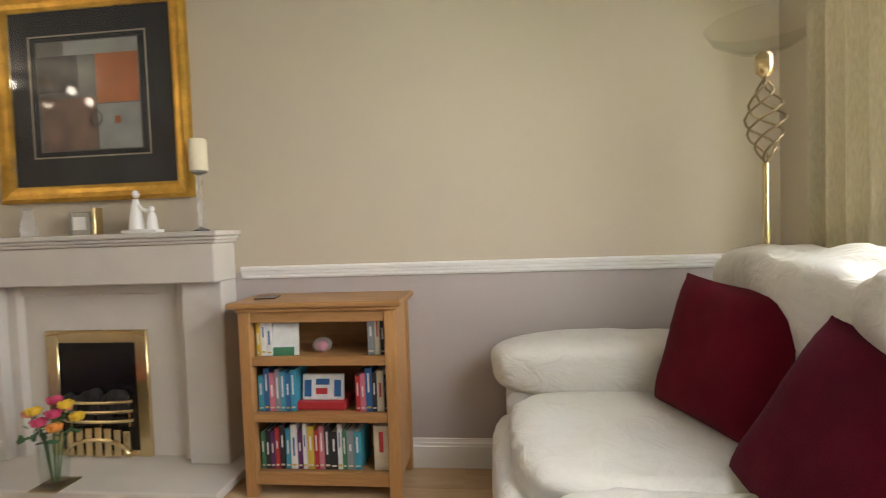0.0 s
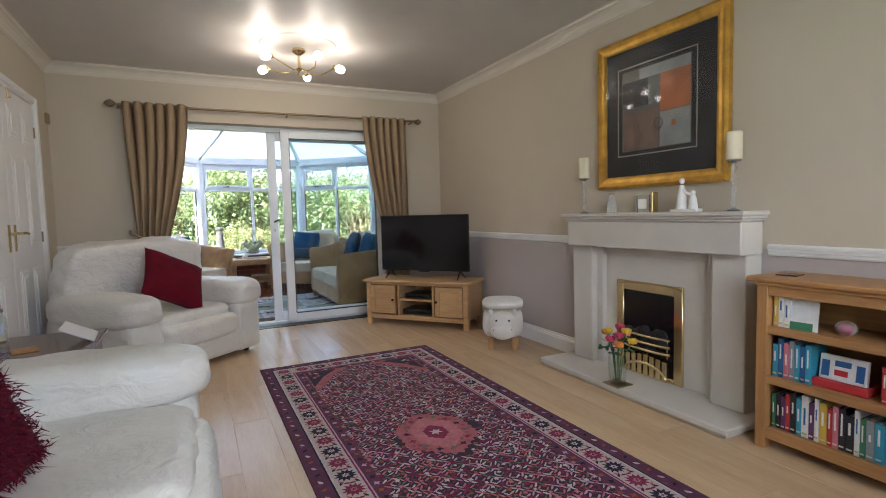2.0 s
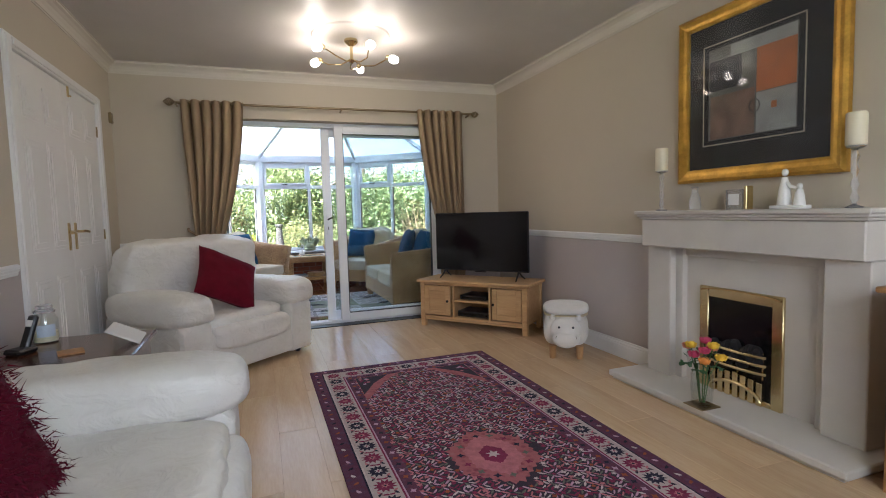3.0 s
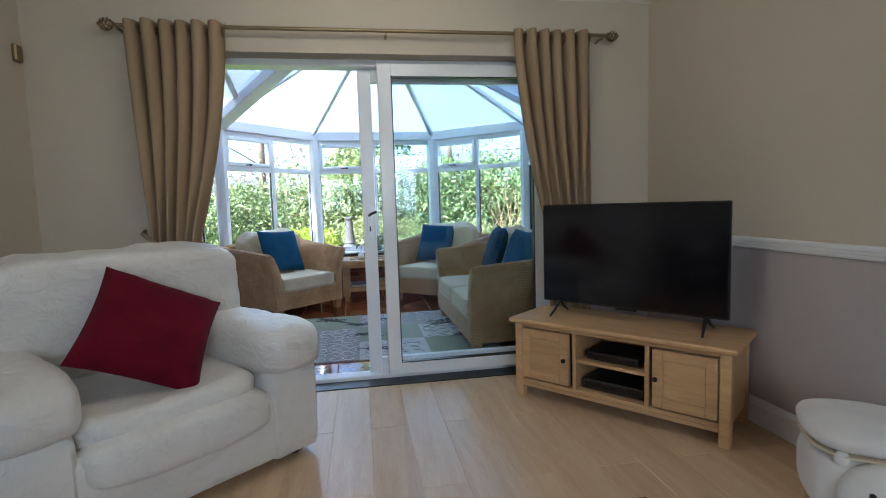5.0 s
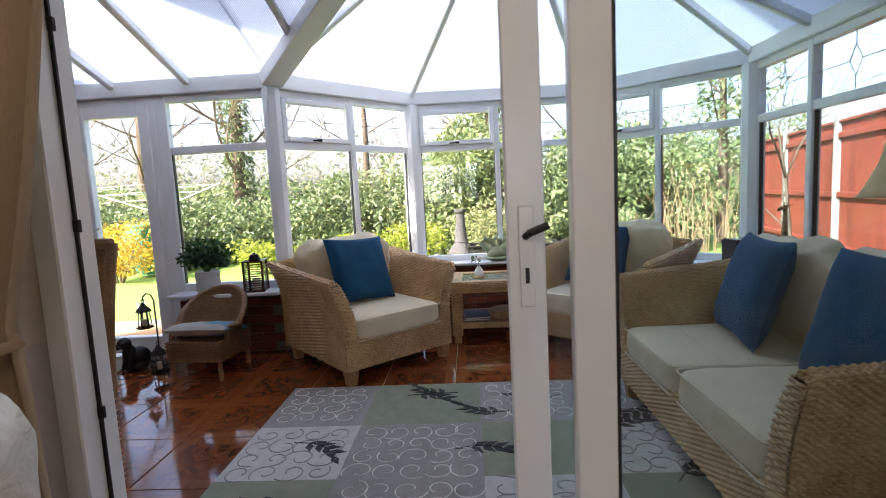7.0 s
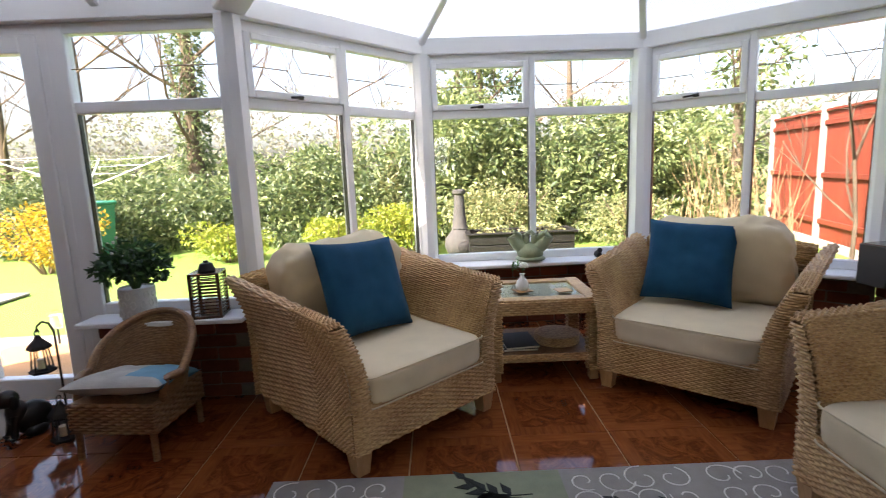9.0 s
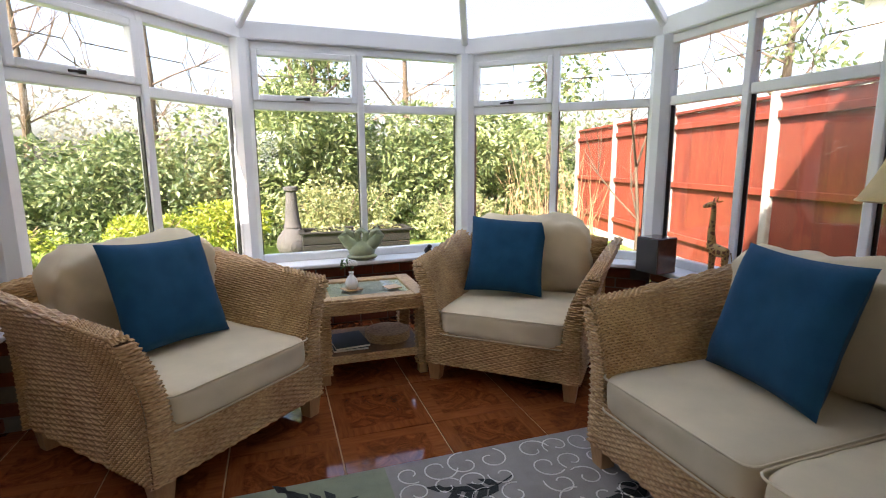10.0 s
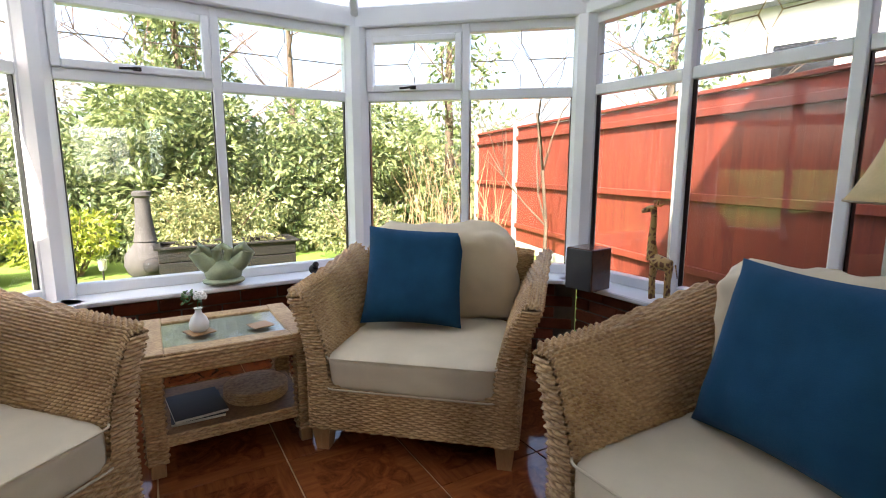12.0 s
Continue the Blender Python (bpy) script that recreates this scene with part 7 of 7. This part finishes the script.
# ---- garden ----
def grass():
    m, n, l, b = nodes_of("lawn_grass")
    a, f = tex(n, l, "ShaderNodeTexNoise", 0.5, Detail=6.0), tex(n, l, "ShaderNodeTexNoise", 60.0, Detail=4.0)
    col = ramp(n, l, a.outputs["Fac"], [(0.3, (0.10, 0.19, 0.018)), (0.7, (0.20, 0.30, 0.035))])
    col = blend(n, l, 0.4, col, ramp(n, l, f.outputs["Fac"], [(0.3, (0.04, 0.10, 0.01)), (0.7, (0.26, 0.36, 0.06))]))
    l.new(col, b.inputs["Base Color"])
    b.inputs["Roughness"].default_value = 0.85
    bumped(n, l, b, f.outputs["Fac"], 0.7, 0.03)
    return m


M["lawn"] = grass()
M["paving"] = plain("paving_slab", (0.36, 0.34, 0.30), 0.85, vary=0.15, scale=5, grain=80, bump=0.4, per_piece=0.1)
M["concrete"] = plain("concrete_post", (0.31, 0.295, 0.26), 0.9, vary=0.3, scale=9, grain=70, bump=0.5)
M["fence_red"] = wood("red_fence_stain", (0.105, 0.015, 0.006), (0.165, 0.026, 0.010), (0.23, 0.042, 0.016), 0.7, 2.5, (10, 10, 1), 0.16)
M["bark"] = plain("bark", (0.10, 0.075, 0.05), 0.9, vary=0.35, scale=9, grain=50, bump=0.9, stretch=(1, 1, 0.3))
M["twig"] = plain("bare_twig", (0.17, 0.12, 0.085), 0.9, vary=0.2)
M["straw"] = plain("dry_stem", (0.30, 0.20, 0.11), 0.9, vary=0.2)
M["leaf_laurel"] = leaf_material("laurel_leaf", (0.045, 0.08, 0.025), (0.17, 0.215, 0.075), (0.36, 0.39, 0.16))
M["leaf_ivy"] = leaf_material("ivy_leaf", (0.04, 0.07, 0.025), (0.13, 0.175, 0.065), (0.30, 0.33, 0.14))
M["leaf_lime"] = leaf_material("lime_shrub_leaf", (0.11, 0.17, 0.015), (0.28, 0.32, 0.03), (0.42, 0.40, 0.06))
M["leaf_pale"] = leaf_material("pale_shrub_leaf", (0.10, 0.14, 0.05), (0.28, 0.29, 0.12), (0.42, 0.38, 0.18))
M["leaf_gold"] = leaf_material("forsythia_bloom", (0.22, 0.14, 0.01), (0.52, 0.34, 0.02), (0.62, 0.44, 0.05))
solo("ground", box(B(), (-1500, -1500, -0.30), (1500, 1500, -0.10)), "lawn", I4, "sunlit green lawn reaching to the hedge", "lawn", kind="structure")
solo("house_footing", box(B(), (-9.1, -3.7, -0.11), (1.9, 3.0, -0.065)), "mortar", I4, "concrete base of the house", "footing", kind="structure")
slabm = finish("slab", box(B(), (-0.295, -0.295, -0.09), (0.295, 0.295, -0.06), 0.008), "paving")
pav = thing("patio_paving", I4, "pale stone paving outside the garden door", "paving", kind="structure")
for i in range(5):
    for j in range(9):
        x, y = -8.25 - 0.6 * i, -6.6 + 0.6 * j
        if i < 2 or j < 3:
            o = new("slab", slabm)
            o.parent = pav
            o.matrix_basis = pose(x, y, 0)

# fence of feathered boards between concrete posts
FA = math.degrees(math.atan2(0.88, -3.48))
fence = thing("fence", pose(-4.98, 3.63, -0.1, 0, 0, FA), "red-stained board fence between concrete posts", "fence", kind="structure")
board = finish("board", box(B(), (-0.056, -0.008, 0.12), (0.056, 0.008, 1.90), 0.003), "fence_red")
for k in range(6):
    x0 = 1.815 * k
    b = box(B(), (x0 - 0.05, -0.06, 0), (x0 + 0.05, 0.06, 2.02), 0.01)
    part("concrete_post", b, "concrete", fence)
    if k == 5:
        break
    for i in range(17):
        o = new("board", board)
        o.parent = fence
        o.matrix_basis = pose(x0 + 0.05 + 0.052 + i * 0.1005, 0.0, rng.uniform(-0.004, 0.004), 0, 0, rng.uniform(3, 6))
    for z in (0.35, 1.0, 1.72):
        part("rail", box(B(), (x0 + 0.05, 0.012, z), (x0 + 1.765, 0.05, z + 0.07), 0.005), "fence_red", fence)
    part("capping", box(B(), (x0 + 0.05, -0.03, 1.905), (x0 + 1.765, 0.045, 1.94), 0.005), "fence_red", fence)
    part("gravel_board", box(B(), (x0 + 0.05, -0.02, 0.0), (x0 + 1.765, 0.02, 0.13), 0.005), "concrete", fence)

rg = random.Random(21)


def stuff(name, me, label, category):
    return tagged(new(name, me), label, category, kind="stuff")


def hedge_clumps(x0, x1, y0, y1, h, step):
    out, y = [], y0
    while y < y1:
        for x in (x0, x1):
            hh = h * rg.uniform(0.75, 1.15)
            for z in np.arange(0.25, hh, 0.55):
                out.append(((x + rg.uniform(-0.3, 0.3), y + rg.uniform(-0.3, 0.3), z), (rg.uniform(0.4, 0.65), rg.uniform(0.4, 0.7), rg.uniform(0.35, 0.55))))
        y += step
    return out


stuff("laurel_hedge", leaf_cloud("laurel_hedge", hedge_clumps(-14.3, -15.2, -9.0, -2.2, 1.15, 0.6) + hedge_clumps(-14.3, -15.2, -2.2, 0.4, 1.6, 0.6), 42000, 0.062, "leaf_ivy", 31), "dense dark green ivy and laurel hedge", "hedge")
stuff("laurel_bank", leaf_cloud("laurel_bank", hedge_clumps(-13.6, -14.6, 0.2, 4.9, 2.25, 0.6), 34000, 0.065, "leaf_laurel", 32), "tall glossy laurel shrubs in sun", "shrub")
stuff("rear_hedge", leaf_cloud("rear_hedge", hedge_clumps(-16.5, -18.0, -14.0, -2.5, 1.7, 1.0) + hedge_clumps(-16.5, -18.0, -2.5, 8.0, 1.9, 1.0), 26000, 0.09, "leaf_laurel", 33), "mixed shrubs behind the hedge", "hedge")


def shrub(name, at, rad, n, size, mat, label, seed, stems=6):
    s_ = thing(name, pose(*at), label, "shrub")
    b = B()
    for k in range(stems):
        a = k * 6.28 / stems + 0.3
        tube(b, [(0.05 * math.cos(a), 0.05 * math.sin(a), -0.02), (rad[0] * 0.4 * math.cos(a), rad[1] * 0.4 * math.sin(a), rad[2] * 0.8), (rad[0] * 0.75 * math.cos(a), rad[1] * 0.75 * math.sin(a), rad[2] * 1.5)], [0.02, 0.013, 0.005], 5)
    part("stems", b, "twig", s_)
    r = random.Random(seed)
    cl = [((r.uniform(-0.5, 0.5) * rad[0], r.uniform(-0.5, 0.5) * rad[1], rad[2] * r.uniform(0.6, 1.35)), tuple(q * r.uniform(0.4, 0.65) for q in rad)) for _ in range(9)]
    o = new("crown", leaf_cloud("crown", cl, n, size, mat, seed))
    o.parent = s_
    return s_


shrub("golden_shrub", (-12.6, -1.65, -0.1), (0.62, 0.62, 0.40), 4200, 0.034, "leaf_lime", "rounded golden-green clipped shrub on the lawn", 41)
shrub("lime_shrub", (-12.9, -0.55, -0.1), (0.55, 0.7, 0.5), 3000, 0.04, "leaf_lime", "lime green shrub beside the hedge", 42)
shrub("pale_shrub", (-12.9, 0.95, -0.1), (0.7, 1.0, 0.62), 5200, 0.034, "leaf_pale", "pale feathery shrub beside the chiminea", 43)
shrub("pale_shrub", (-12.3, 2.9, -0.1), (0.55, 0.7, 0.55), 2600, 0.034, "leaf_pale", "dry pale shrub near the fence", 44)
shrub("yellow_forsythia", (-12.4, -6.0, -0.1), (0.8, 0.9, 0.65), 3600, 0.035, "leaf_gold", "yellow flowering forsythia bush", 45)
shrub("low_shrub", (-12.8, -3.4, -0.1), (0.5, 0.7, 0.35), 2600, 0.035, "leaf_lime", "low spring-green shrub at the hedge foot", 46)


def branchy(b, p, d, length, r, depth, rnd):
    q = [Vector(p)]
    for k in range(3):
        d = (d + Vector((rnd.uniform(-0.22, 0.22), rnd.uniform(-0.22, 0.22), rnd.uniform(-0.04, 0.14)))).normalized()
        q.append(q[-1] + d * length / 3)
    tube(b, q, [r, r * 0.85, r * 0.7, r * 0.5], 5)
    if depth:
        for k in range(4 if depth > 1 else 3):
            s = rnd.choice(q[1:])
            e_ = (d + Vector((rnd.uniform(-0.9, 0.9), rnd.uniform(-0.9, 0.9), rnd.uniform(-0.1, 0.6)))).normalized()
            branchy(b, s, e_, length * rnd.uniform(0.5, 0.72), r * 0.45, depth - 1, rnd)


def tree(name, at, h, r, label, seed, ivy=0.0, crown=0, depth=3):
    t_ = thing(name, pose(*at), label, "tree")
    rnd = random.Random(seed)
    part("trunk", tube(B(), [(0, 0, -0.1), (0.03, 0.02, h * 0.3), (-0.05, 0.05, h * 0.6), (0.04, 0.0, h)], [r, r * 0.8, r * 0.6, r * 0.3], 10), "bark", t_, "", True)
    b = B()
    for k in range(9):
        z = h * (0.3 + 0.7 * k / 8)
        a = k * 2.4 + rnd.random()
        branchy(b, (0, 0, z), Vector((math.cos(a), math.sin(a), 0.6)).normalized(), h * 0.34, r * 0.2, depth, rnd)
    part("limbs", b, "twig", t_)
    if ivy:
        o = new("ivy", leaf_cloud("ivy", [((0, 0, z), (r * 1.9, r * 1.9, 0.4)) for z in np.arange(0.2, h * ivy, 0.4)], 3600, 0.06, "leaf_ivy", seed, hollow=0.7))
        o.parent = t_
    if crown:
        cl = [((rnd.uniform(-0.9, 0.9) * (1.1 - k / 20), rnd.uniform(-0.9, 0.9) * (1.1 - k / 20), h * (0.3 + 0.75 * k / 16)), (rnd.uniform(0.4, 0.7), rnd.uniform(0.4, 0.7), rnd.uniform(0.35, 0.6))) for k in range(16)]
        o = new("crown", leaf_cloud("crown", cl, crown, 0.075, "leaf_laurel", seed))
        o.parent = t_
    return t_


tree("ivy_clad_tree", (-16.0, -5.26, -0.1), 6.5, 0.20, "bare tree with ivy up its trunk", 51, ivy=0.75)
tree("evergreen_tree", (-15.6, 0.85, -0.1), 4.4, 0.13, "slender evergreen tree above the hedge", 52, crown=4200, depth=2)
M["leaf_bare"] = leaf_material("bare_wood_twigs", (0.16, 0.14, 0.11), (0.30, 0.27, 0.21), (0.34, 0.36, 0.20))
stuff("far_wood", leaf_cloud("far_wood", hedge_clumps(-23.0, -25.5, -24.0, 14.0, 3.6, 1.3), 26000, 0.10, "leaf_bare", 34), "pale bare woodland beyond the hedge", "woodland")
tree("bare_tree", (-21.0, -13.5, -0.1), 6.5, 0.15, "bare spring tree against a white sky", 58)
tree("bare_tree", (-20.5, -5.8, -0.1), 6.0, 0.13, "bare spring tree against a white sky", 59)
tree("bare_tree", (-20.0, 0.6, -0.1), 6.2, 0.13, "bare spring tree against a white sky", 60)
tree("bare_tree", (-18.0, -9.0, -0.1), 7.0, 0.18, "bare spring tree against a white sky", 53)
tree("bare_tree", (-18.5, -2.6, -0.1), 5.5, 0.13, "bare spring tree against a white sky", 54)
tree("bare_tree", (-19.0, 3.6, -0.1), 5.5, 0.13, "bare spring tree against a white sky", 55)
tree("budding_tree", (-14.5, 5.6, -0.1), 4.6, 0.12, "budding tree with pale green leaves by the fence", 56, crown=1600, depth=2)
tree("budding_tree", (-11.2, 8.0, -0.1), 4.4, 0.12, "budding tree behind the red fence", 57, crown=1300, depth=2)
# dry stems by the fence
b = B()
for k in range(70):
    x, y, h = -10.9 + rg.uniform(-0.6, 0.6), 3.65 + rg.uniform(-0.6, 0.5), rg.uniform(0.7, 1.55)
    tube(b, [(x, y, -0.1), (x + rg.uniform(-0.1, 0.1), y + rg.uniform(-0.1, 0.1), h * 0.5), (x + rg.uniform(-0.4, 0.4), y + rg.uniform(-0.4, 0.4), h)], [0.006, 0.005, 0.002], 4)
stuff("dry_stems", finish("dry_stems", b, "straw"), "dry straw-coloured stems by the fence", "shrub")
b = B()
branchy(b, (-9.9, 4.15, -0.1), Vector((0, 0, 1)), 1.9, 0.026, 3, random.Random(61))
t_ = thing("pruned_shrub", I4, "bare pruned shrub against the red fence", "shrub")
part("limbs", b, "bark", t_)

# garden things
M["clay"] = plain("grey_fired_clay", (0.07, 0.065, 0.06), 0.85, vary=0.2, scale=10)
cm = thing("chiminea", pose(-11.66, 0.22, -0.1), "grey clay chiminea on an iron stand", "chiminea")
part("stand", tube(B(), [(0.16 * math.cos(a), 0.16 * math.sin(a), 0.14) for a in np.linspace(0, 6.28, 17)], 0.012, 6), "iron", cm)
for k in range(3):
    a = k * 2.094
    part("stand_leg", tube(B(), [(0.15 * math.cos(a), 0.15 * math.sin(a), 0.15), (0.19 * math.cos(a), 0.19 * math.sin(a), 0.0)], 0.012, 6), "iron", cm)
part("belly", lathe(B(), [(0.10, 0.13), (0.17, 0.18), (0.215, 0.28), (0.20, 0.39), (0.13, 0.48), (0.095, 0.53)], 22), "clay", cm, "", True)
# solid near-black ellipsoid set into the belly as its mouth
part("mouth", ball(B(), (0.19, 0.05, 0.29), (0.05, 0.10, 0.085), 14), "coal", cm, "near-black mouth", True)
part("chimney", lathe(B(), [(0.115, 0.53), (0.10, 0.57), (0.075, 0.80), (0.066, 0.98), (0.09, 1.0), (0.09, 1.04), (0.062, 1.05)], 20), "clay", cm, "", True)
tr_ = thing("planter_trough", pose(-11.5, 1.0, -0.1), "long dark wooden planter trough on the lawn", "planter")
for z in (0.06, 0.20, 0.34):
    part("front_board", box(B(), (0.2, -0.68, z), (0.23, 0.68, z + 0.13), 0.005), "iron", tr_)
    part("rear_board", box(B(), (-0.23, -0.68, z), (-0.2, 0.68, z + 0.13), 0.005), "iron", tr_)
for y in (-0.68, 0.65):
    part("end_board", box(B(), (-0.2, y, 0.06), (0.2, y + 0.03, 0.47), 0.005), "iron", tr_)
part("rim", frame_rect(B(), -0.72, 0.72, -0.26, 0.26, 0, 0.025, 0.07), "iron", tr_).matrix_basis = pose(0, 0, 0.47) @ Matrix(((0, 0, 1, 0), (0, 1, 0, 0), (1, 0, 0, 0), (0, 0, 0, 1)))
for x in (-0.2, 0.2):
    for y in (-0.65, 0.65):
        part("leg", box(B(), (x - 0.025, y - 0.025, 0), (x + 0.025, y + 0.025, 0.1)), "iron", tr_)
part("soil", box(B(), (-0.2, -0.65, 0.38), (0.2, 0.65, 0.42)), "sole", tr_)
o = new("planting", leaf_cloud("planting", [((0, 0.3, 0.48), (0.15, 0.3, 0.12)), ((0, -0.3, 0.46), (0.15, 0.25, 0.08))], 500, 0.03, "leaf_pale", 71))
o.parent = tr_


def solar_light(x, y):
    q = thing("solar_light", pose(x, y, -0.1), "small solar stake light on the lawn", "garden light", "solar lights")
    part("stake", tube(B(), [(0, 0, 0), (0, 0, 0.22)], 0.009, 8), "iron", q)
    part("lens", lathe(B(), [(0.035, 0.22), (0.045, 0.33)], 14), "crystal", q, "", True)
    part("cap", lathe(B(), [(0.06, 0.33), (0.06, 0.345), (0.03, 0.36)], 16), "opal", q, "", True)


solar_light(-11.85, -0.19)
solar_light(-8.75, -3.12)
solar_light(-8.6, -2.55)
M["green_bin"] = plain("green_plastic", (0.03, 0.20, 0.12), 0.45, vary=0.08)
wb = thing("wheelie_bin", pose(-13.2, -5.85, -0.1, 0, 0, 60), "green plastic garden waste bin", "bin")
b = B()
r = bmesh.ops.create_cube(b, size=1.0)["verts"]
for v in r:
    k = 0.29 if v.co.z > 0 else 0.23
    v.co = Vector((k * (1 if v.co.x > 0 else -1), k * 1.1 * (1 if v.co.y > 0 else -1), 0.95 if v.co.z > 0 else 0.06))
part("body", b, "green_bin", wb)
part("lid", box(B(), (-0.31, -0.34, 0.955), (0.31, 0.36, 1.02), 0.02), "green_bin", wb)
for x in (-0.22, 0.22):
    part("wheel", lathe(B(), [(0.09, -0.02), (0.1, 0), (0.09, 0.02)], 14), "black", wb).matrix_basis = pose(x, 0.25, 0.1, 0, 90, 0)
ra = thing("rotary_airer", pose(-12.6, -5.35, -0.1), "white rotary washing line on the lawn", "washing line")
part("pole", tube(B(), [(0, 0, 0), (0, 0, 1.75)], 0.02, 8), "upvc", ra)
for k in range(4):
    a = k * math.pi / 2 + 0.4
    part("arm", tube(B(), [(0, 0, 1.25), (1.15 * math.cos(a), 1.15 * math.sin(a), 1.72)], 0.011, 6), "upvc", ra)
for q_ in (0.45, 0.7, 0.95):
    pts = [(1.15 * q_ * math.cos(k * math.pi / 2 + 0.4), 1.15 * q_ * math.sin(k * math.pi / 2 + 0.4), 1.25 + 0.47 * q_) for k in range(5)]
    part("line", tube(B(), pts, 0.003, 4), "upvc", ra)
nh = thing("neighbour_house", pose(-9.0, 15.0, -0.1, 0, 0, 12), "pale rendered neighbouring house beyond the fence", "house")
M["render_white"] = plain("white_render", (0.66, 0.65, 0.62), 0.8, vary=0.08, scale=2)
M["slate"] = plain("grey_roof_tile", (0.12, 0.12, 0.13), 0.8, vary=0.2, scale=6)
part("wall", box(B(), (-4, -3, 0), (4, 3, 4.6)), "render_white", nh)
b = B()
vsx = [b.verts.new(p) for p in ((-4.3, -3.4, 4.5), (4.3, -3.4, 4.5), (4.3, 3.4, 4.5), (-4.3, 3.4, 4.5), (-4.3, 0, 6.6), (4.3, 0, 6.6))]
for f in ((0, 1, 5, 4), (2, 3, 4, 5), (0, 4, 3), (1, 2, 5), (3, 2, 1, 0)):
    b.faces.new([vsx[i] for i in f])
part("roof", b, "slate", nh)
for x in (-2.6, 0.2, 2.6):
    w_ = part("window", frame_rect(B(), -0.6, 0.6, 2.6, 3.8, 0, 0.06, 0.08), "upvc", nh)
    w_.matrix_basis = pose(x, -3.0, 0, 0, 0, -90)
    part("pane", box(B(), (x - 0.52, -3.03, 2.68), (x + 0.52, -3.01, 3.72)), "screen", nh)

# ---- floor pieces ----
plank = finish("plank", box(B(), (-0.604, -0.0955, -0.008), (0.604, 0.0955, 0.0), 0.0012), "laminate")
half_plank = finish("plank", box(B(), (-0.30, -0.0955, -0.008), (0.30, 0.0955, 0.0), 0.0012), "laminate")
y, k = -1.20, 0
while y < 2.55:
    x = -4.645 + (0.604 if k % 2 == 0 else 0.302)
    first = k % 2 == 1
    while x < 1.5:
        ob = new("plank", half_plank if first else plank)
        ob.parent = floor
        ob.matrix_basis = pose(x, y, 0, 0, 0, 0)
        x += 0.9065 if first else 1.2105
        first = False
    y += 0.1925
    k += 1
tile_floor = bpy.data.objects["floor_conservatory"]
tile = finish("tile", box(B(), (-0.2275, -0.2275, -0.010), (0.2275, 0.2275, 0.0), 0.0018), "tile")
for i in range(-4, 6):
    for j in range(-9, 5):
        x, y = -7.066 + 0.46 * (i + 0.5), 0.69 + 0.462 * (j + 0.5)
        if x > -4.98 or y > 2.7 or y < -3.4 or x < -9.0 or (x < -7.9 and (y < -1.3 or y > 2.6)) or (x < -8.3 and (y < -0.7 or y > 2.1)):
            continue
        ob = new("tile", tile)
        ob.parent = tile_floor
        ob.matrix_basis = pose(x, y, 0, 0, 0, 90 * ((i * 7 + j * 3) % 2))
